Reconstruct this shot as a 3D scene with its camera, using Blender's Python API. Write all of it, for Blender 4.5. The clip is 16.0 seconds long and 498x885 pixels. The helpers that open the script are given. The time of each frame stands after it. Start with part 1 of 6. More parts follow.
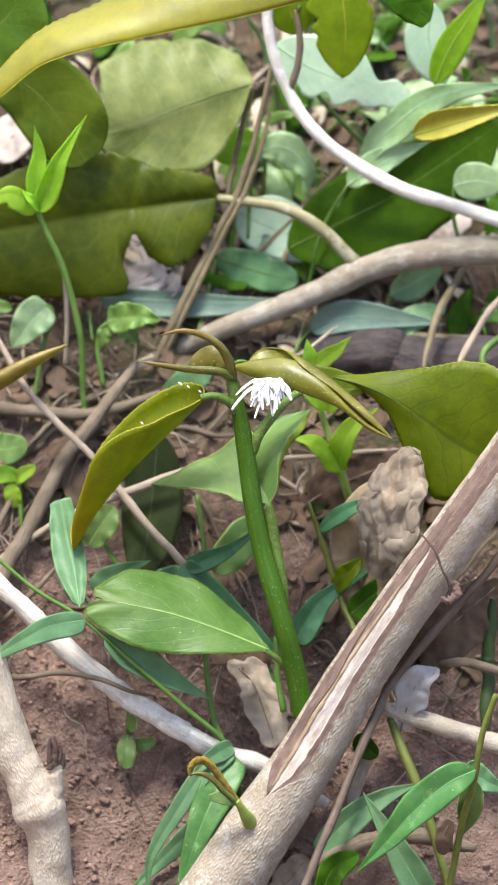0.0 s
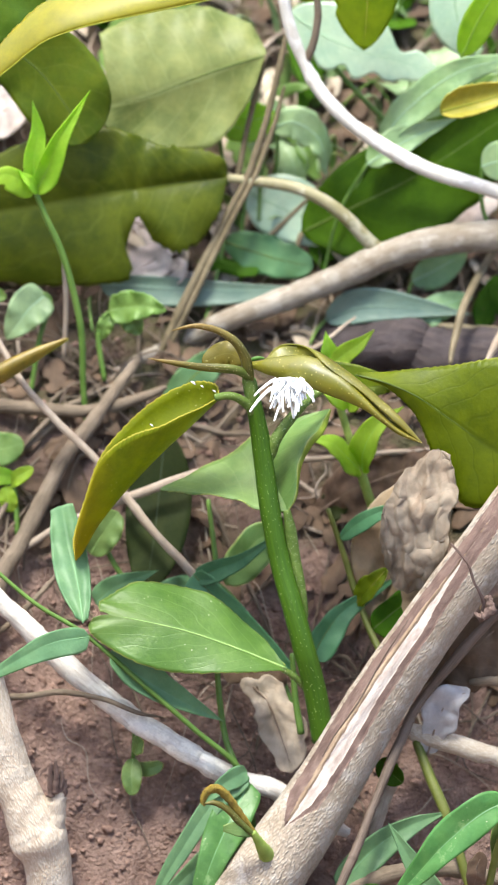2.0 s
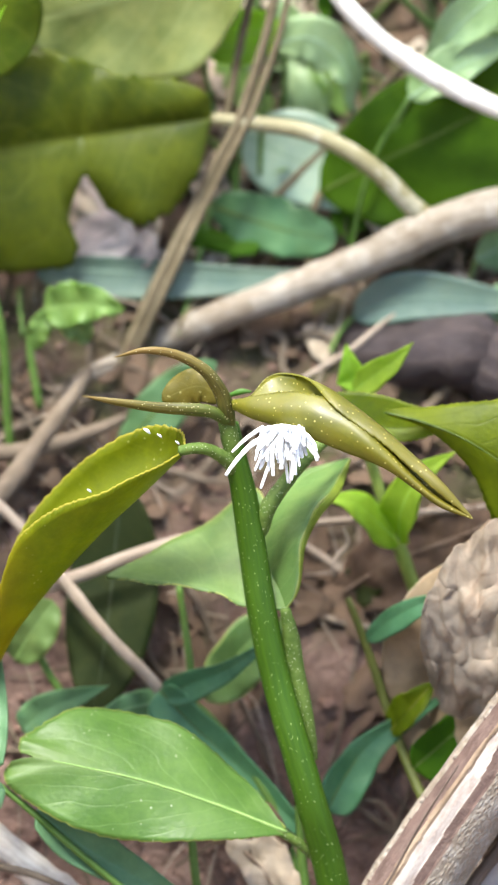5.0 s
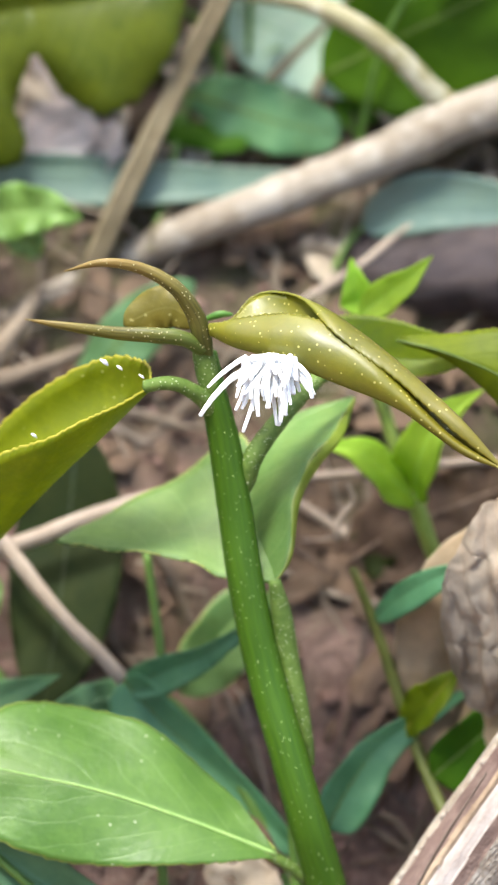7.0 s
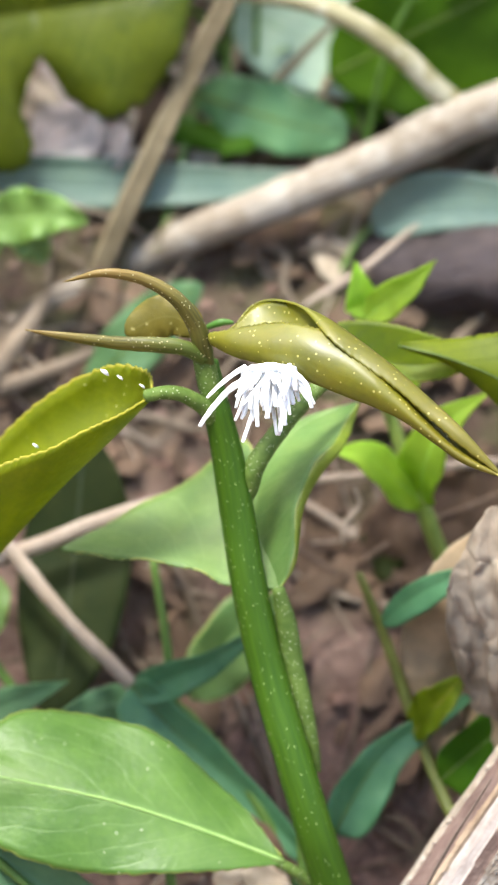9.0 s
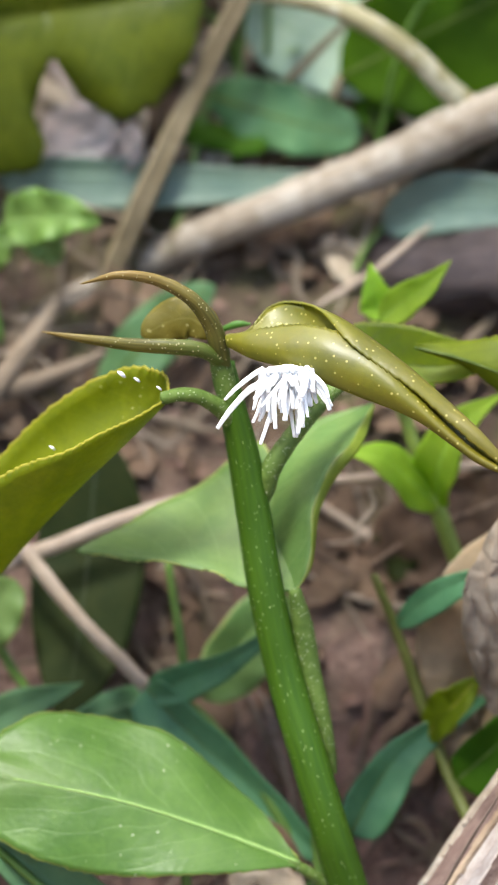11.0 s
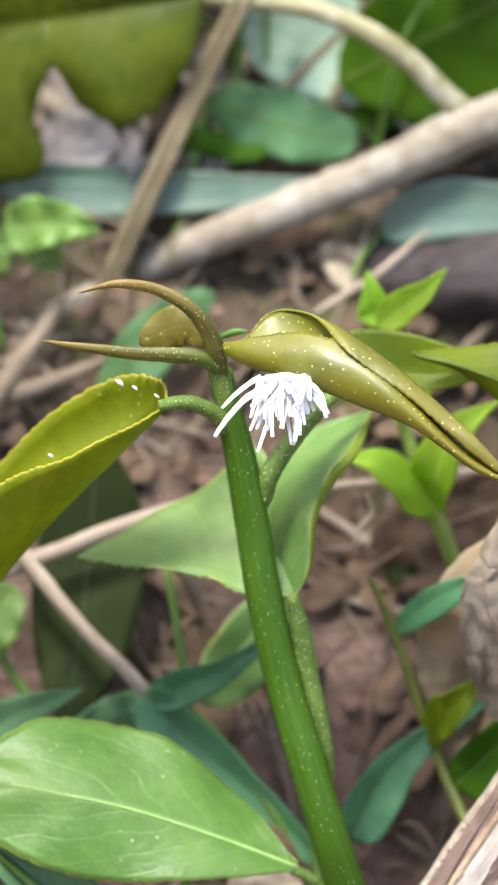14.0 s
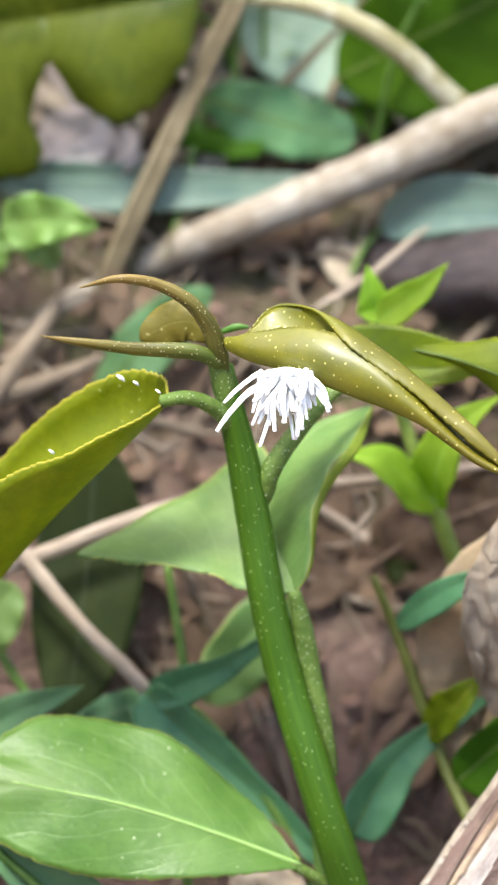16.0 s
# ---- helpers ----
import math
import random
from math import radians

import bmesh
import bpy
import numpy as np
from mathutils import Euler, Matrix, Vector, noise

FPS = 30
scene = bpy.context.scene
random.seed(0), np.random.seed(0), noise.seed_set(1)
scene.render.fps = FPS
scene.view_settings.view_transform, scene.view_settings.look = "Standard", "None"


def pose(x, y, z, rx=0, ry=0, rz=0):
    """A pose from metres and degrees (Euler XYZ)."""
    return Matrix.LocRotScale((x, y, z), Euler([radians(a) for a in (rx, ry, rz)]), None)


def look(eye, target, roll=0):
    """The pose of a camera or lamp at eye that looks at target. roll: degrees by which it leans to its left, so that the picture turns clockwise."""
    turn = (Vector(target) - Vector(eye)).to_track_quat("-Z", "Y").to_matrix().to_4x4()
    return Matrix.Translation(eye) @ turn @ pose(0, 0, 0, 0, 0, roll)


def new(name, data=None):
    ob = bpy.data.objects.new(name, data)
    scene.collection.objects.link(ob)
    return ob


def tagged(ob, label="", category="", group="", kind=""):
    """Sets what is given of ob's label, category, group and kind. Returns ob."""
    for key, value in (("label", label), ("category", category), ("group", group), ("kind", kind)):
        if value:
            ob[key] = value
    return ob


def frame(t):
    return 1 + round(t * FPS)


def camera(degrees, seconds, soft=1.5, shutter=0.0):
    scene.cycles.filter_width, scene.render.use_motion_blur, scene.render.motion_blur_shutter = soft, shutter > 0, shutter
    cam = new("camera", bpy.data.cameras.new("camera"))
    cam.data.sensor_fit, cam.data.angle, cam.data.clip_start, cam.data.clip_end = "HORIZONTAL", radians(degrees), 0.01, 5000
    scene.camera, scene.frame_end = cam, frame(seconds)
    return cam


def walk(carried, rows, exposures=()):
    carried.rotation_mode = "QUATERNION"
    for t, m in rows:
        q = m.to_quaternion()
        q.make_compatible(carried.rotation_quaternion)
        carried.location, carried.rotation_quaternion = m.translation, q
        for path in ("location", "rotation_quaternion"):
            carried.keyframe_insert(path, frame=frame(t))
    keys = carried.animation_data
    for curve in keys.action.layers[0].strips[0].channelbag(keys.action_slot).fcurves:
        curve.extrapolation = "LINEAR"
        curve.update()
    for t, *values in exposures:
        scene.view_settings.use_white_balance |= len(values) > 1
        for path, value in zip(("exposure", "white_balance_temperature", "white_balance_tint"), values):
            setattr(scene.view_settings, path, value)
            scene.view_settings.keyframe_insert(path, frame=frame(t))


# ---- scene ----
cam = camera(3.040, 16.0, 0.5)
cam.data.dof.use_dof, cam.data.dof.aperture_fstop = True, 28.0
PATH = [
    (0, (0.03674, -2.11290, 0.73963), (0.02052, -1.15566, 0.45077), 10.99),
    (0.5, (0.01667, -2.12438, 0.74036), (0.00911, -1.16675, 0.45247), 11.12),
    (1, (-0.03018, -2.13764, 0.72983), (-0.01781, -1.17843, 0.44741), 11.49),
    (1.5, (-0.01679, -2.13214, 0.75043), (-0.01038, -1.17550, 0.45922), 11.43),
    (2, (-0.01664, -1.95277, 0.71947), (-0.01000, -0.99931, 0.41800), 11.51),
    (2.5, (0.00554, -1.80539, 0.70196), (0.00145, -0.85622, 0.38721), 11.34),
    (3, (0.00636, -1.66829, 0.67610), (0.00142, -0.72241, 0.35164), 11.33),
    (3.5, (0.01636, -1.58085, 0.67581), (0.00592, -0.64027, 0.33639), 11.17),
    (4, (0.02102, -1.51379, 0.67006), (0.00769, -0.57667, 0.32131), 10.94),
    (6.5, (0.04225, -1.10868, 0.52961), (0.00859, -0.17494, 0.17325), 10.25),
    (7, (0.03789, -1.08883, 0.52032), (0.00703, -0.15463, 0.16491), 10.39),
    (7.5, (0.05588, -1.08109, 0.53087), (0.01070, -0.15102, 0.16629), 9.90),
    (8, (0.05579, -1.07750, 0.53214), (0.01004, -0.14823, 0.16558), 9.72),
    (8.5, (0.05587, -1.07824, 0.52786), (0.00956, -0.14788, 0.16415), 9.65),
    (9, (0.05366, -1.08080, 0.53891), (0.00895, -0.15307, 0.16833), 9.58),
    (9.2, (0.04304, -1.08036, 0.53900), (0.00558, -0.15245, 0.16730), 9.70),
    (11.5, (0.04304, -1.08036, 0.53940), (0.00558, -0.15245, 0.16849), 9.70),
    (12, (0.06107, -1.07442, 0.53880), (0.01001, -0.14732, 0.16748), 9.32),
    (12.5, (0.06180, -1.07663, 0.54267), (0.01008, -0.15047, 0.16909), 9.30),
    (13, (0.05029, -1.07743, 0.53880), (0.00713, -0.14984, 0.16769), 9.53),
    (13.5, (0.05514, -1.07907, 0.54160), (0.00829, -0.15219, 0.16918), 9.39),
    (14, (0.04660, -1.08353, 0.54662), (0.00642, -0.15732, 0.17175), 9.47),
    (14.5, (0.04358, -1.08225, 0.53970), (0.00576, -0.15420, 0.16918), 9.41),
    (15, (0.04636, -1.08205, 0.54619), (0.00631, -0.15592, 0.17111), 9.45),
    (15.5, (0.04388, -1.08183, 0.54348), (0.00613, -0.15488, 0.17019), 9.42),
    (16, (0.04089, -1.08228, 0.53911), (0.00539, -0.15403, 0.16885), 9.41),
]
walk(cam, [(t, look(e, a, r)) for t, e, a, r in PATH], [(0.0, 1.47), (1.5, 1.59), (4.0, 1.71), (6.5, 1.74), (9.0, 1.74), (11.3, 1.40), (12.2, 1.45), (12.5, 1.57), (13.0, 1.47), (13.6, 1.40), (14.1, 1.73), (16.0, 1.75)])

# ---- light: soft daylight under a bright, half-covered sky ----
SUN_EL = radians(73)
world = bpy.data.worlds.new("sky")
scene.world = world
world.use_nodes = True
wn = world.node_tree
sky = wn.nodes.new("ShaderNodeTexSky")
sky.sky_type, sky.sun_disc = "NISHITA", False
sky.sun_elevation, sky.sun_rotation = SUN_EL, radians(283)
sky.air_density, sky.dust_density = 1.0, 4.0
wn.links.new(sky.outputs[0], wn.nodes["Background"].inputs[0])
wn.nodes["Background"].inputs[1].default_value = 0.165
sun = new("sun", bpy.data.lights.new("sun", "SUN"))
sun.data.energy, sun.data.angle, sun.data.color = 2.5, radians(14), (1.0, 0.99, 0.9)
sun.matrix_world = look((-1.0, -1.0, 2.9), (0, 0, 0.1))


# ---- materials ----
def start_mat(name, rough=0.5, spec=0.4):
    m = bpy.data.materials.new(name)
    m.use_nodes = True
    nt = m.node_tree
    b = nt.nodes["Principled BSDF"]
    b.inputs["Roughness"].default_value = rough
    b.inputs["Specular IOR Level"].default_value = spec
    return m, nt, b


def node(nt, kind, ins=None, **props):
    n = nt.nodes.new(kind)
    for k, v in props.items():
        if k == "operation":
            n.operation = v
        elif k == "feature":
            n.feature = v
        elif k == "data_type":
            n.data_type = v
        elif k == "blend_type":
            n.blend_type = v
    for k, v in (ins or {}).items():
        s = n.inputs[k]
        if isinstance(v, bpy.types.NodeSocket):
            nt.links.new(v, s)
        else:
            s.default_value = v
    return n


def calc(nt, op, a, b=0.0, c=0.0):
    return node(nt, "ShaderNodeMath", {0: a, 1: b, 2: c}, operation=op).outputs[0]


def ramp(nt, fac, stops):
    r = nt.nodes.new("ShaderNodeValToRGB")
    e = r.color_ramp.elements
    while len(e) < len(stops):
        e.new(0.5)
    for el, (p, col) in zip(e, stops):
        el.position, el.color = p, (*col, 1) if len(col) == 3 else col
    nt.links.new(fac, r.inputs[0])
    return r.outputs[0]


def blend(nt, fac, a, b, kind="MIX"):
    n = nt.nodes.new("ShaderNodeMix")
    n.data_type, n.blend_type = "RGBA", kind
    for s, v in ((n.inputs[0], fac), (n.inputs[6], a), (n.inputs[7], b)):
        if isinstance(v, bpy.types.NodeSocket):
            nt.links.new(v, s)
        else:
            s.default_value = (*v, 1) if isinstance(v, tuple) else v
    return n.outputs[2]


def where(nt, scale=(1, 1, 1)):
    tc = nt.nodes.new("ShaderNodeTexCoord")
    return node(nt, "ShaderNodeMapping", {"Vector": tc.outputs["Object"], "Scale": scale}).outputs[0]


def grain(nt, vec, scale, detail=4, rough=0.55):
    return node(nt, "ShaderNodeTexNoise", {"Vector": vec, "Scale": scale, "Detail": detail, "Roughness": rough}).outputs[0]


def dots(nt, vec, scale, lo, hi):
    v = node(nt, "ShaderNodeTexVoronoi", {"Vector": vec, "Scale": scale}).outputs["Distance"]
    r = node(nt, "ShaderNodeMapRange", {"Value": v, "From Min": lo, "From Max": hi, "To Min": 1.0, "To Max": 0.0})
    return r.outputs[0]


def bump(nt, b, height, strength, dist):
    n = node(nt, "ShaderNodeBump", {"Height": height, "Strength": strength, "Distance": dist})
    nt.links.new(n.outputs[0], b.inputs["Normal"])


def leaf_mat(name, c1, c2, vein, rough=0.38, trans=0.3, veins=9, slant=0.5, speck=None, spec=0.45, vein_amt=0.5, patch=90, blotch=None, dust=None, rim=None, tip=None, relief=0.36, speck_at=(900, 0.1, 0.19), coat=0.0):
    m, nt, b = start_mat(name, rough, spec)
    vec = where(nt)
    big = grain(nt, vec, patch, 3)
    fine = grain(nt, vec, 1400, 3)
    col = blend(nt, ramp(nt, big, [(0.35, (0, 0, 0)), (0.65, (1, 1, 1))]), c1, c2)
    oi = nt.nodes.new("ShaderNodeObjectInfo").outputs["Random"]
    hsv = node(nt, "ShaderNodeHueSaturation", {"Color": col, "Value": calc(nt, "MULTIPLY_ADD", oi, 0.3, 0.85),
                                               "Hue": calc(nt, "MULTIPLY_ADD", oi, 0.03, 0.485)})
    col = blend(nt, calc(nt, "MULTIPLY", fine, 0.4), hsv.outputs[0], tuple(x * 0.6 for x in c1))
    mott = ramp(nt, grain(nt, vec, 260, 5, 0.65), [(0.4, (0, 0, 0)), (0.66, (1, 1, 1))])
    col = blend(nt, calc(nt, "MULTIPLY", mott, 0.3), col, tuple(min(1.0, x * k) for x, k in zip(c2, (1.45, 1.25, 1.1))))
    dull = ramp(nt, grain(nt, vec, 150, 4, 0.6), [(0.5, (0, 0, 0)), (0.72, (1, 1, 1))])
    col = blend(nt, calc(nt, "MULTIPLY", dull, 0.35), col, tuple(x * 0.6 for x in c1))
    uv = nt.nodes.new("ShaderNodeUVMap").outputs[0]
    sx = node(nt, "ShaderNodeSeparateXYZ", {0: uv})
    a = calc(nt, "MULTIPLY", calc(nt, "ABSOLUTE", calc(nt, "SUBTRACT", sx.outputs[1], 0.5)), 2.0)
    wob = calc(nt, "MULTIPLY_ADD", grain(nt, vec, 120, 1), 0.12, -0.06)
    ph = calc(nt, "MULTIPLY", calc(nt, "ADD", calc(nt, "SUBTRACT", sx.outputs[0], calc(nt, "MULTIPLY", calc(nt, "POWER", a, 1.3), slant / 2)), wob), float(veins))
    tri = calc(nt, "PINGPONG", ph, 0.5)
    side = node(nt, "ShaderNodeMapRange", {"Value": tri, "From Min": 0.0, "From Max": 0.07, "To Min": 0.7, "To Max": 0.0}).outputs[0]
    mid = node(nt, "ShaderNodeMapRange", {"Value": a, "From Min": 0.02, "From Max": 0.07, "To Min": 1.0, "To Max": 0.0}).outputs[0]
    v = calc(nt, "MAXIMUM", side, mid)
    net = node(nt, "ShaderNodeTexVoronoi", {"Vector": vec, "Scale": 420.0}, feature="DISTANCE_TO_EDGE").outputs["Distance"]
    netm = node(nt, "ShaderNodeMapRange", {"Value": net, "From Min": 0.0, "From Max": 0.12, "To Min": 0.12, "To Max": 0.0}).outputs[0]
    v = calc(nt, "MAXIMUM", v, netm)
    col = blend(nt, calc(nt, "MULTIPLY", v, vein_amt), col, vein)
    if blotch:
        patchy = ramp(nt, grain(nt, vec, 230, 5, 0.7), [(0.58, (0, 0, 0)), (0.7, (1, 1, 1))])
        col = blend(nt, calc(nt, "MULTIPLY", patchy, 0.7), col, blotch)
    if dust:
        dm = calc(nt, "MULTIPLY", dots(nt, vec, 700, 0.06, 0.14), ramp(nt, grain(nt, vec, 170, 2), [(0.52, (0, 0, 0)), (0.6, (1, 1, 1))]))
        col = blend(nt, calc(nt, "MULTIPLY", dm, 0.8), col, dust)
    if tip:
        far = node(nt, "ShaderNodeMapRange", {"Value": sx.outputs[0], "From Min": 0.55, "From Max": 1.0, "To Min": 0.0, "To Max": 0.8}).outputs[0]
        col = blend(nt, far, col, tip)
    if rim:
        edge = node(nt, "ShaderNodeMapRange", {"Value": a, "From Min": 0.978, "From Max": 0.995, "To Min": 0.0, "To Max": 0.8}).outputs[0]
        col = blend(nt, edge, col, rim)
    if speck:
        d = dots(nt, vec, *speck_at)
        col = blend(nt, calc(nt, "MULTIPLY", d, 0.85), col, speck)
    nt.links.new(col, b.inputs["Base Color"])
    h = calc(nt, "ADD", calc(nt, "MULTIPLY", v, -0.9 * vein_amt), calc(nt, "MULTIPLY", fine, 0.5))
    h = calc(nt, "ADD", h, calc(nt, "MULTIPLY", grain(nt, vec, 300, 2), 0.9))
    b.inputs["Coat Weight"].default_value, b.inputs["Coat Roughness"].default_value, b.inputs["Coat IOR"].default_value = coat, 0.42, 1.75
    bump(nt, b, h, relief, 0.0004)
    rr = calc(nt, "MULTIPLY_ADD", big, 0.25, rough - 0.12)
    nt.links.new(rr, b.inputs["Roughness"])
    tr = node(nt, "ShaderNodeBsdfTranslucent", {"Color": blend(nt, 1.0, col, (1.0, 1.0, 0.45), "MULTIPLY")})
    mx = node(nt, "ShaderNodeMixShader", {0: trans, 1: b.outputs[0], 2: tr.outputs[0]})
    nt.links.new(mx.outputs[0], nt.nodes["Material Output"].inputs[0])
    return m


def wood_mat(name, c1, c2, c3, rough=0.8, stretch=(1, 1, 1), scale=160, pores=None, relief=0.6, dist=0.0006, lichen=None, pore_scale=1.0):
    """Bark or wood: broad tone, streaks along the length (by UV), pores and lichen patches."""
    m, nt, b = start_mat(name, rough, 0.25)
    vec = where(nt)
    uv = nt.nodes.new("ShaderNodeUVMap").outputs[0]
    along = node(nt, "ShaderNodeMapping", {"Vector": uv, "Scale": (2.2, 26.0, 1.0)}).outputs[0]
    streak = grain(nt, along, 1.0, 5, 0.65)
    big = grain(nt, vec, scale, 5, 0.6)
    fine = grain(nt, vec, 2200, 3)
    col = blend(nt, ramp(nt, big, [(0.36, (0, 0, 0)), (0.62, (1, 1, 1))]), c1, c2)
    col = blend(nt, ramp(nt, streak, [(0.45, (0, 0, 0)), (0.7, (0.8, 0.8, 0.8))]), col, c3)
    h = calc(nt, "ADD", calc(nt, "MULTIPLY", streak, 0.9), calc(nt, "MULTIPLY", fine, 0.35))
    if lichen:
        lm = ramp(nt, grain(nt, vec, 210, 6, 0.7), [(0.52, (0, 0, 0)), (0.6, (1, 1, 1))])
        col = blend(nt, calc(nt, "MULTIPLY", lm, 0.8), col, lichen)
    if pores:
        pv = node(nt, "ShaderNodeMapping", {"Vector": uv, "Scale": (3.6 * pore_scale, 36.0 * pore_scale, 1.0)}).outputs[0]
        pv = node(nt, "ShaderNodeVectorMath", {0: pv, 1: node(nt, "ShaderNodeTexNoise", {"Vector": pv, "Scale": 0.9, "Detail": 3.0}).outputs["Color"]}, operation="ADD").outputs[0]
        d = dots(nt, pv, 1.0, 0.1, 0.6)
        col = blend(nt, calc(nt, "MULTIPLY", d, 0.65), col, pores)
        h = calc(nt, "ADD", h, calc(nt, "MULTIPLY", d, 0.9))
    col = blend(nt, calc(nt, "MULTIPLY", fine, 0.35), col, tuple(x * 0.55 for x in c1))
    nt.links.new(col, b.inputs["Base Color"])
    bump(nt, b, h, relief, dist)
    return m


def plain_mat(name, c1, c2, rough=0.6, scale=300, relief=0.4, dist=0.0004, spec=0.3, trans=0.0, speck=None, sscale=900, sub=0.0):
    m, nt, b = start_mat(name, rough, spec)
    vec = where(nt)
    n1 = grain(nt, vec, scale, 5, 0.6)
    n2 = grain(nt, vec, scale * 8, 3)
    col = blend(nt, ramp(nt, n1, [(0.33, (0, 0, 0)), (0.67, (1, 1, 1))]), c1, c2)
    oi = nt.nodes.new("ShaderNodeObjectInfo").outputs["Random"]
    col = node(nt, "ShaderNodeHueSaturation", {"Color": col, "Value": calc(nt, "MULTIPLY_ADD", oi, 0.2, 0.9)}).outputs[0]
    h = calc(nt, "ADD", n1, calc(nt, "MULTIPLY", n2, 0.4))
    if speck:
        d = dots(nt, vec, sscale, 0.12, 0.24)
        col = blend(nt, calc(nt, "MULTIPLY", d, 0.8), col, speck)
        h = calc(nt, "ADD", h, d)
    nt.links.new(col, b.inputs["Base Color"])
    bump(nt, b, h, relief, dist)
    if sub:
        b.inputs["Subsurface Weight"].default_value = sub
        b.inputs["Subsurface Radius"].default_value = (0.001, 0.001, 0.001)
    if trans:
        tr = node(nt, "ShaderNodeBsdfTranslucent", {"Color": col})
        mx = node(nt, "ShaderNodeMixShader", {0: trans, 1: b.outputs[0], 2: tr.outputs[0]})
        nt.links.new(mx.outputs[0], nt.nodes["Material Output"].inputs[0])
    return m


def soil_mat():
    """Reddish crumbly soil; up the bank it darkens to a greenish tint of mouldy leaves and painted shade."""
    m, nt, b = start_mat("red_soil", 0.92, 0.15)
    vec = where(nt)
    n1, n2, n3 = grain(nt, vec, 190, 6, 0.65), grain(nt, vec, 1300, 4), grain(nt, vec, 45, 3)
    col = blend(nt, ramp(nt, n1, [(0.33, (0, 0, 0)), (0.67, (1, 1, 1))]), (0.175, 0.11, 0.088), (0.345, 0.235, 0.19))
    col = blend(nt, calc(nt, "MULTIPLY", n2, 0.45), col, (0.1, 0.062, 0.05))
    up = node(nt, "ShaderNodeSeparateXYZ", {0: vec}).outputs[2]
    # The tint reaches down the middle slope to stand in for its deep shade.
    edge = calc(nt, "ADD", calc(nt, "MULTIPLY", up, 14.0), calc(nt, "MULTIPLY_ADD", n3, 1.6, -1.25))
    mould_shade = blend(nt, ramp(nt, grain(nt, vec, 120, 5), [(0.4, (0, 0, 0)), (0.6, (1, 1, 1))]), (0.095, 0.064, 0.047), (0.085, 0.088, 0.036))
    col = blend(nt, ramp(nt, edge, [(0.3, (0, 0, 0)), (0.8, (0.85, 0.85, 0.85))]), col, mould_shade)
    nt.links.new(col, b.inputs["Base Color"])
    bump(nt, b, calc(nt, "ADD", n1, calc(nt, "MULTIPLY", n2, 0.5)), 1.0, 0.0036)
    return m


def stem_mat(name, c1, c2, speck):
    """Green stem skin: fine ribs along the stem and small raised pale glands."""
    m, nt, b = start_mat(name, 0.5, 0.25)
    vec = where(nt)
    uv = nt.nodes.new("ShaderNodeUVMap").outputs[0]
    rib = grain(nt, node(nt, "ShaderNodeMapping", {"Vector": uv, "Scale": (1.0, 22.0, 1.0)}).outputs[0], 1.0, 3)
    big = grain(nt, vec, 130, 3)
    col = blend(nt, ramp(nt, rib, [(0.38, (0, 0, 0)), (0.62, (1, 1, 1))]), c1, c2)
    col = blend(nt, calc(nt, "MULTIPLY", big, 0.5), col, c2)
    pv = node(nt, "ShaderNodeMapping", {"Vector": uv, "Scale": (7.5, 36.0, 1.0)}).outputs[0]
    pv = node(nt, "ShaderNodeVectorMath", {0: pv, 1: node(nt, "ShaderNodeTexNoise", {"Vector": pv, "Scale": 0.7}).outputs["Color"]}, operation="ADD").outputs[0]
    d = dots(nt, pv, 1.0, 0.06, 0.15)
    col = blend(nt, calc(nt, "MULTIPLY", d, 0.85), col, speck)
    nt.links.new(col, b.inputs["Base Color"])
    bump(nt, b, calc(nt, "ADD", calc(nt, "MULTIPLY", rib, 0.5), d), 0.5, 0.0003)
    return m


def bud_mat():
    """Leaf bud: green at its foot, olive-brown along it and rusty at the tip, dusted with pale glands."""
    m, nt, b = start_mat("olive_bud", 0.5, 0.35)
    vec = where(nt)
    uv = nt.nodes.new("ShaderNodeUVMap").outputs[0]
    u = node(nt, "ShaderNodeSeparateXYZ", {0: uv}).outputs[0]
    lines = grain(nt, node(nt, "ShaderNodeMapping", {"Vector": uv, "Scale": (1.5, 14.0, 1.0)}).outputs[0], 1.0, 3)
    col = blend(nt, ramp(nt, lines, [(0.38, (0, 0, 0)), (0.62, (1, 1, 1))]), (0.062, 0.056, 0.008), (0.125, 0.105, 0.018))
    col = blend(nt, node(nt, "ShaderNodeMapRange", {"Value": u, "From Min": 0.15, "From Max": 1.0, "To Min": 0.85, "To Max": 0.0}).outputs[0], col, (0.06, 0.1, 0.012))
    col = blend(nt, node(nt, "ShaderNodeMapRange", {"Value": u, "From Min": 1.4, "From Max": 2.3, "To Min": 0.0, "To Max": 0.7}).outputs[0], col, (0.2, 0.12, 0.03))
    d = dots(nt, vec, 1700, 0.12, 0.24)
    col = blend(nt, calc(nt, "MULTIPLY", d, 0.8), col, (0.46, 0.42, 0.22))
    nt.links.new(col, b.inputs["Base Color"])
    bump(nt, b, calc(nt, "ADD", calc(nt, "MULTIPLY", lines, 0.6), d), 0.5, 0.0003)
    return m


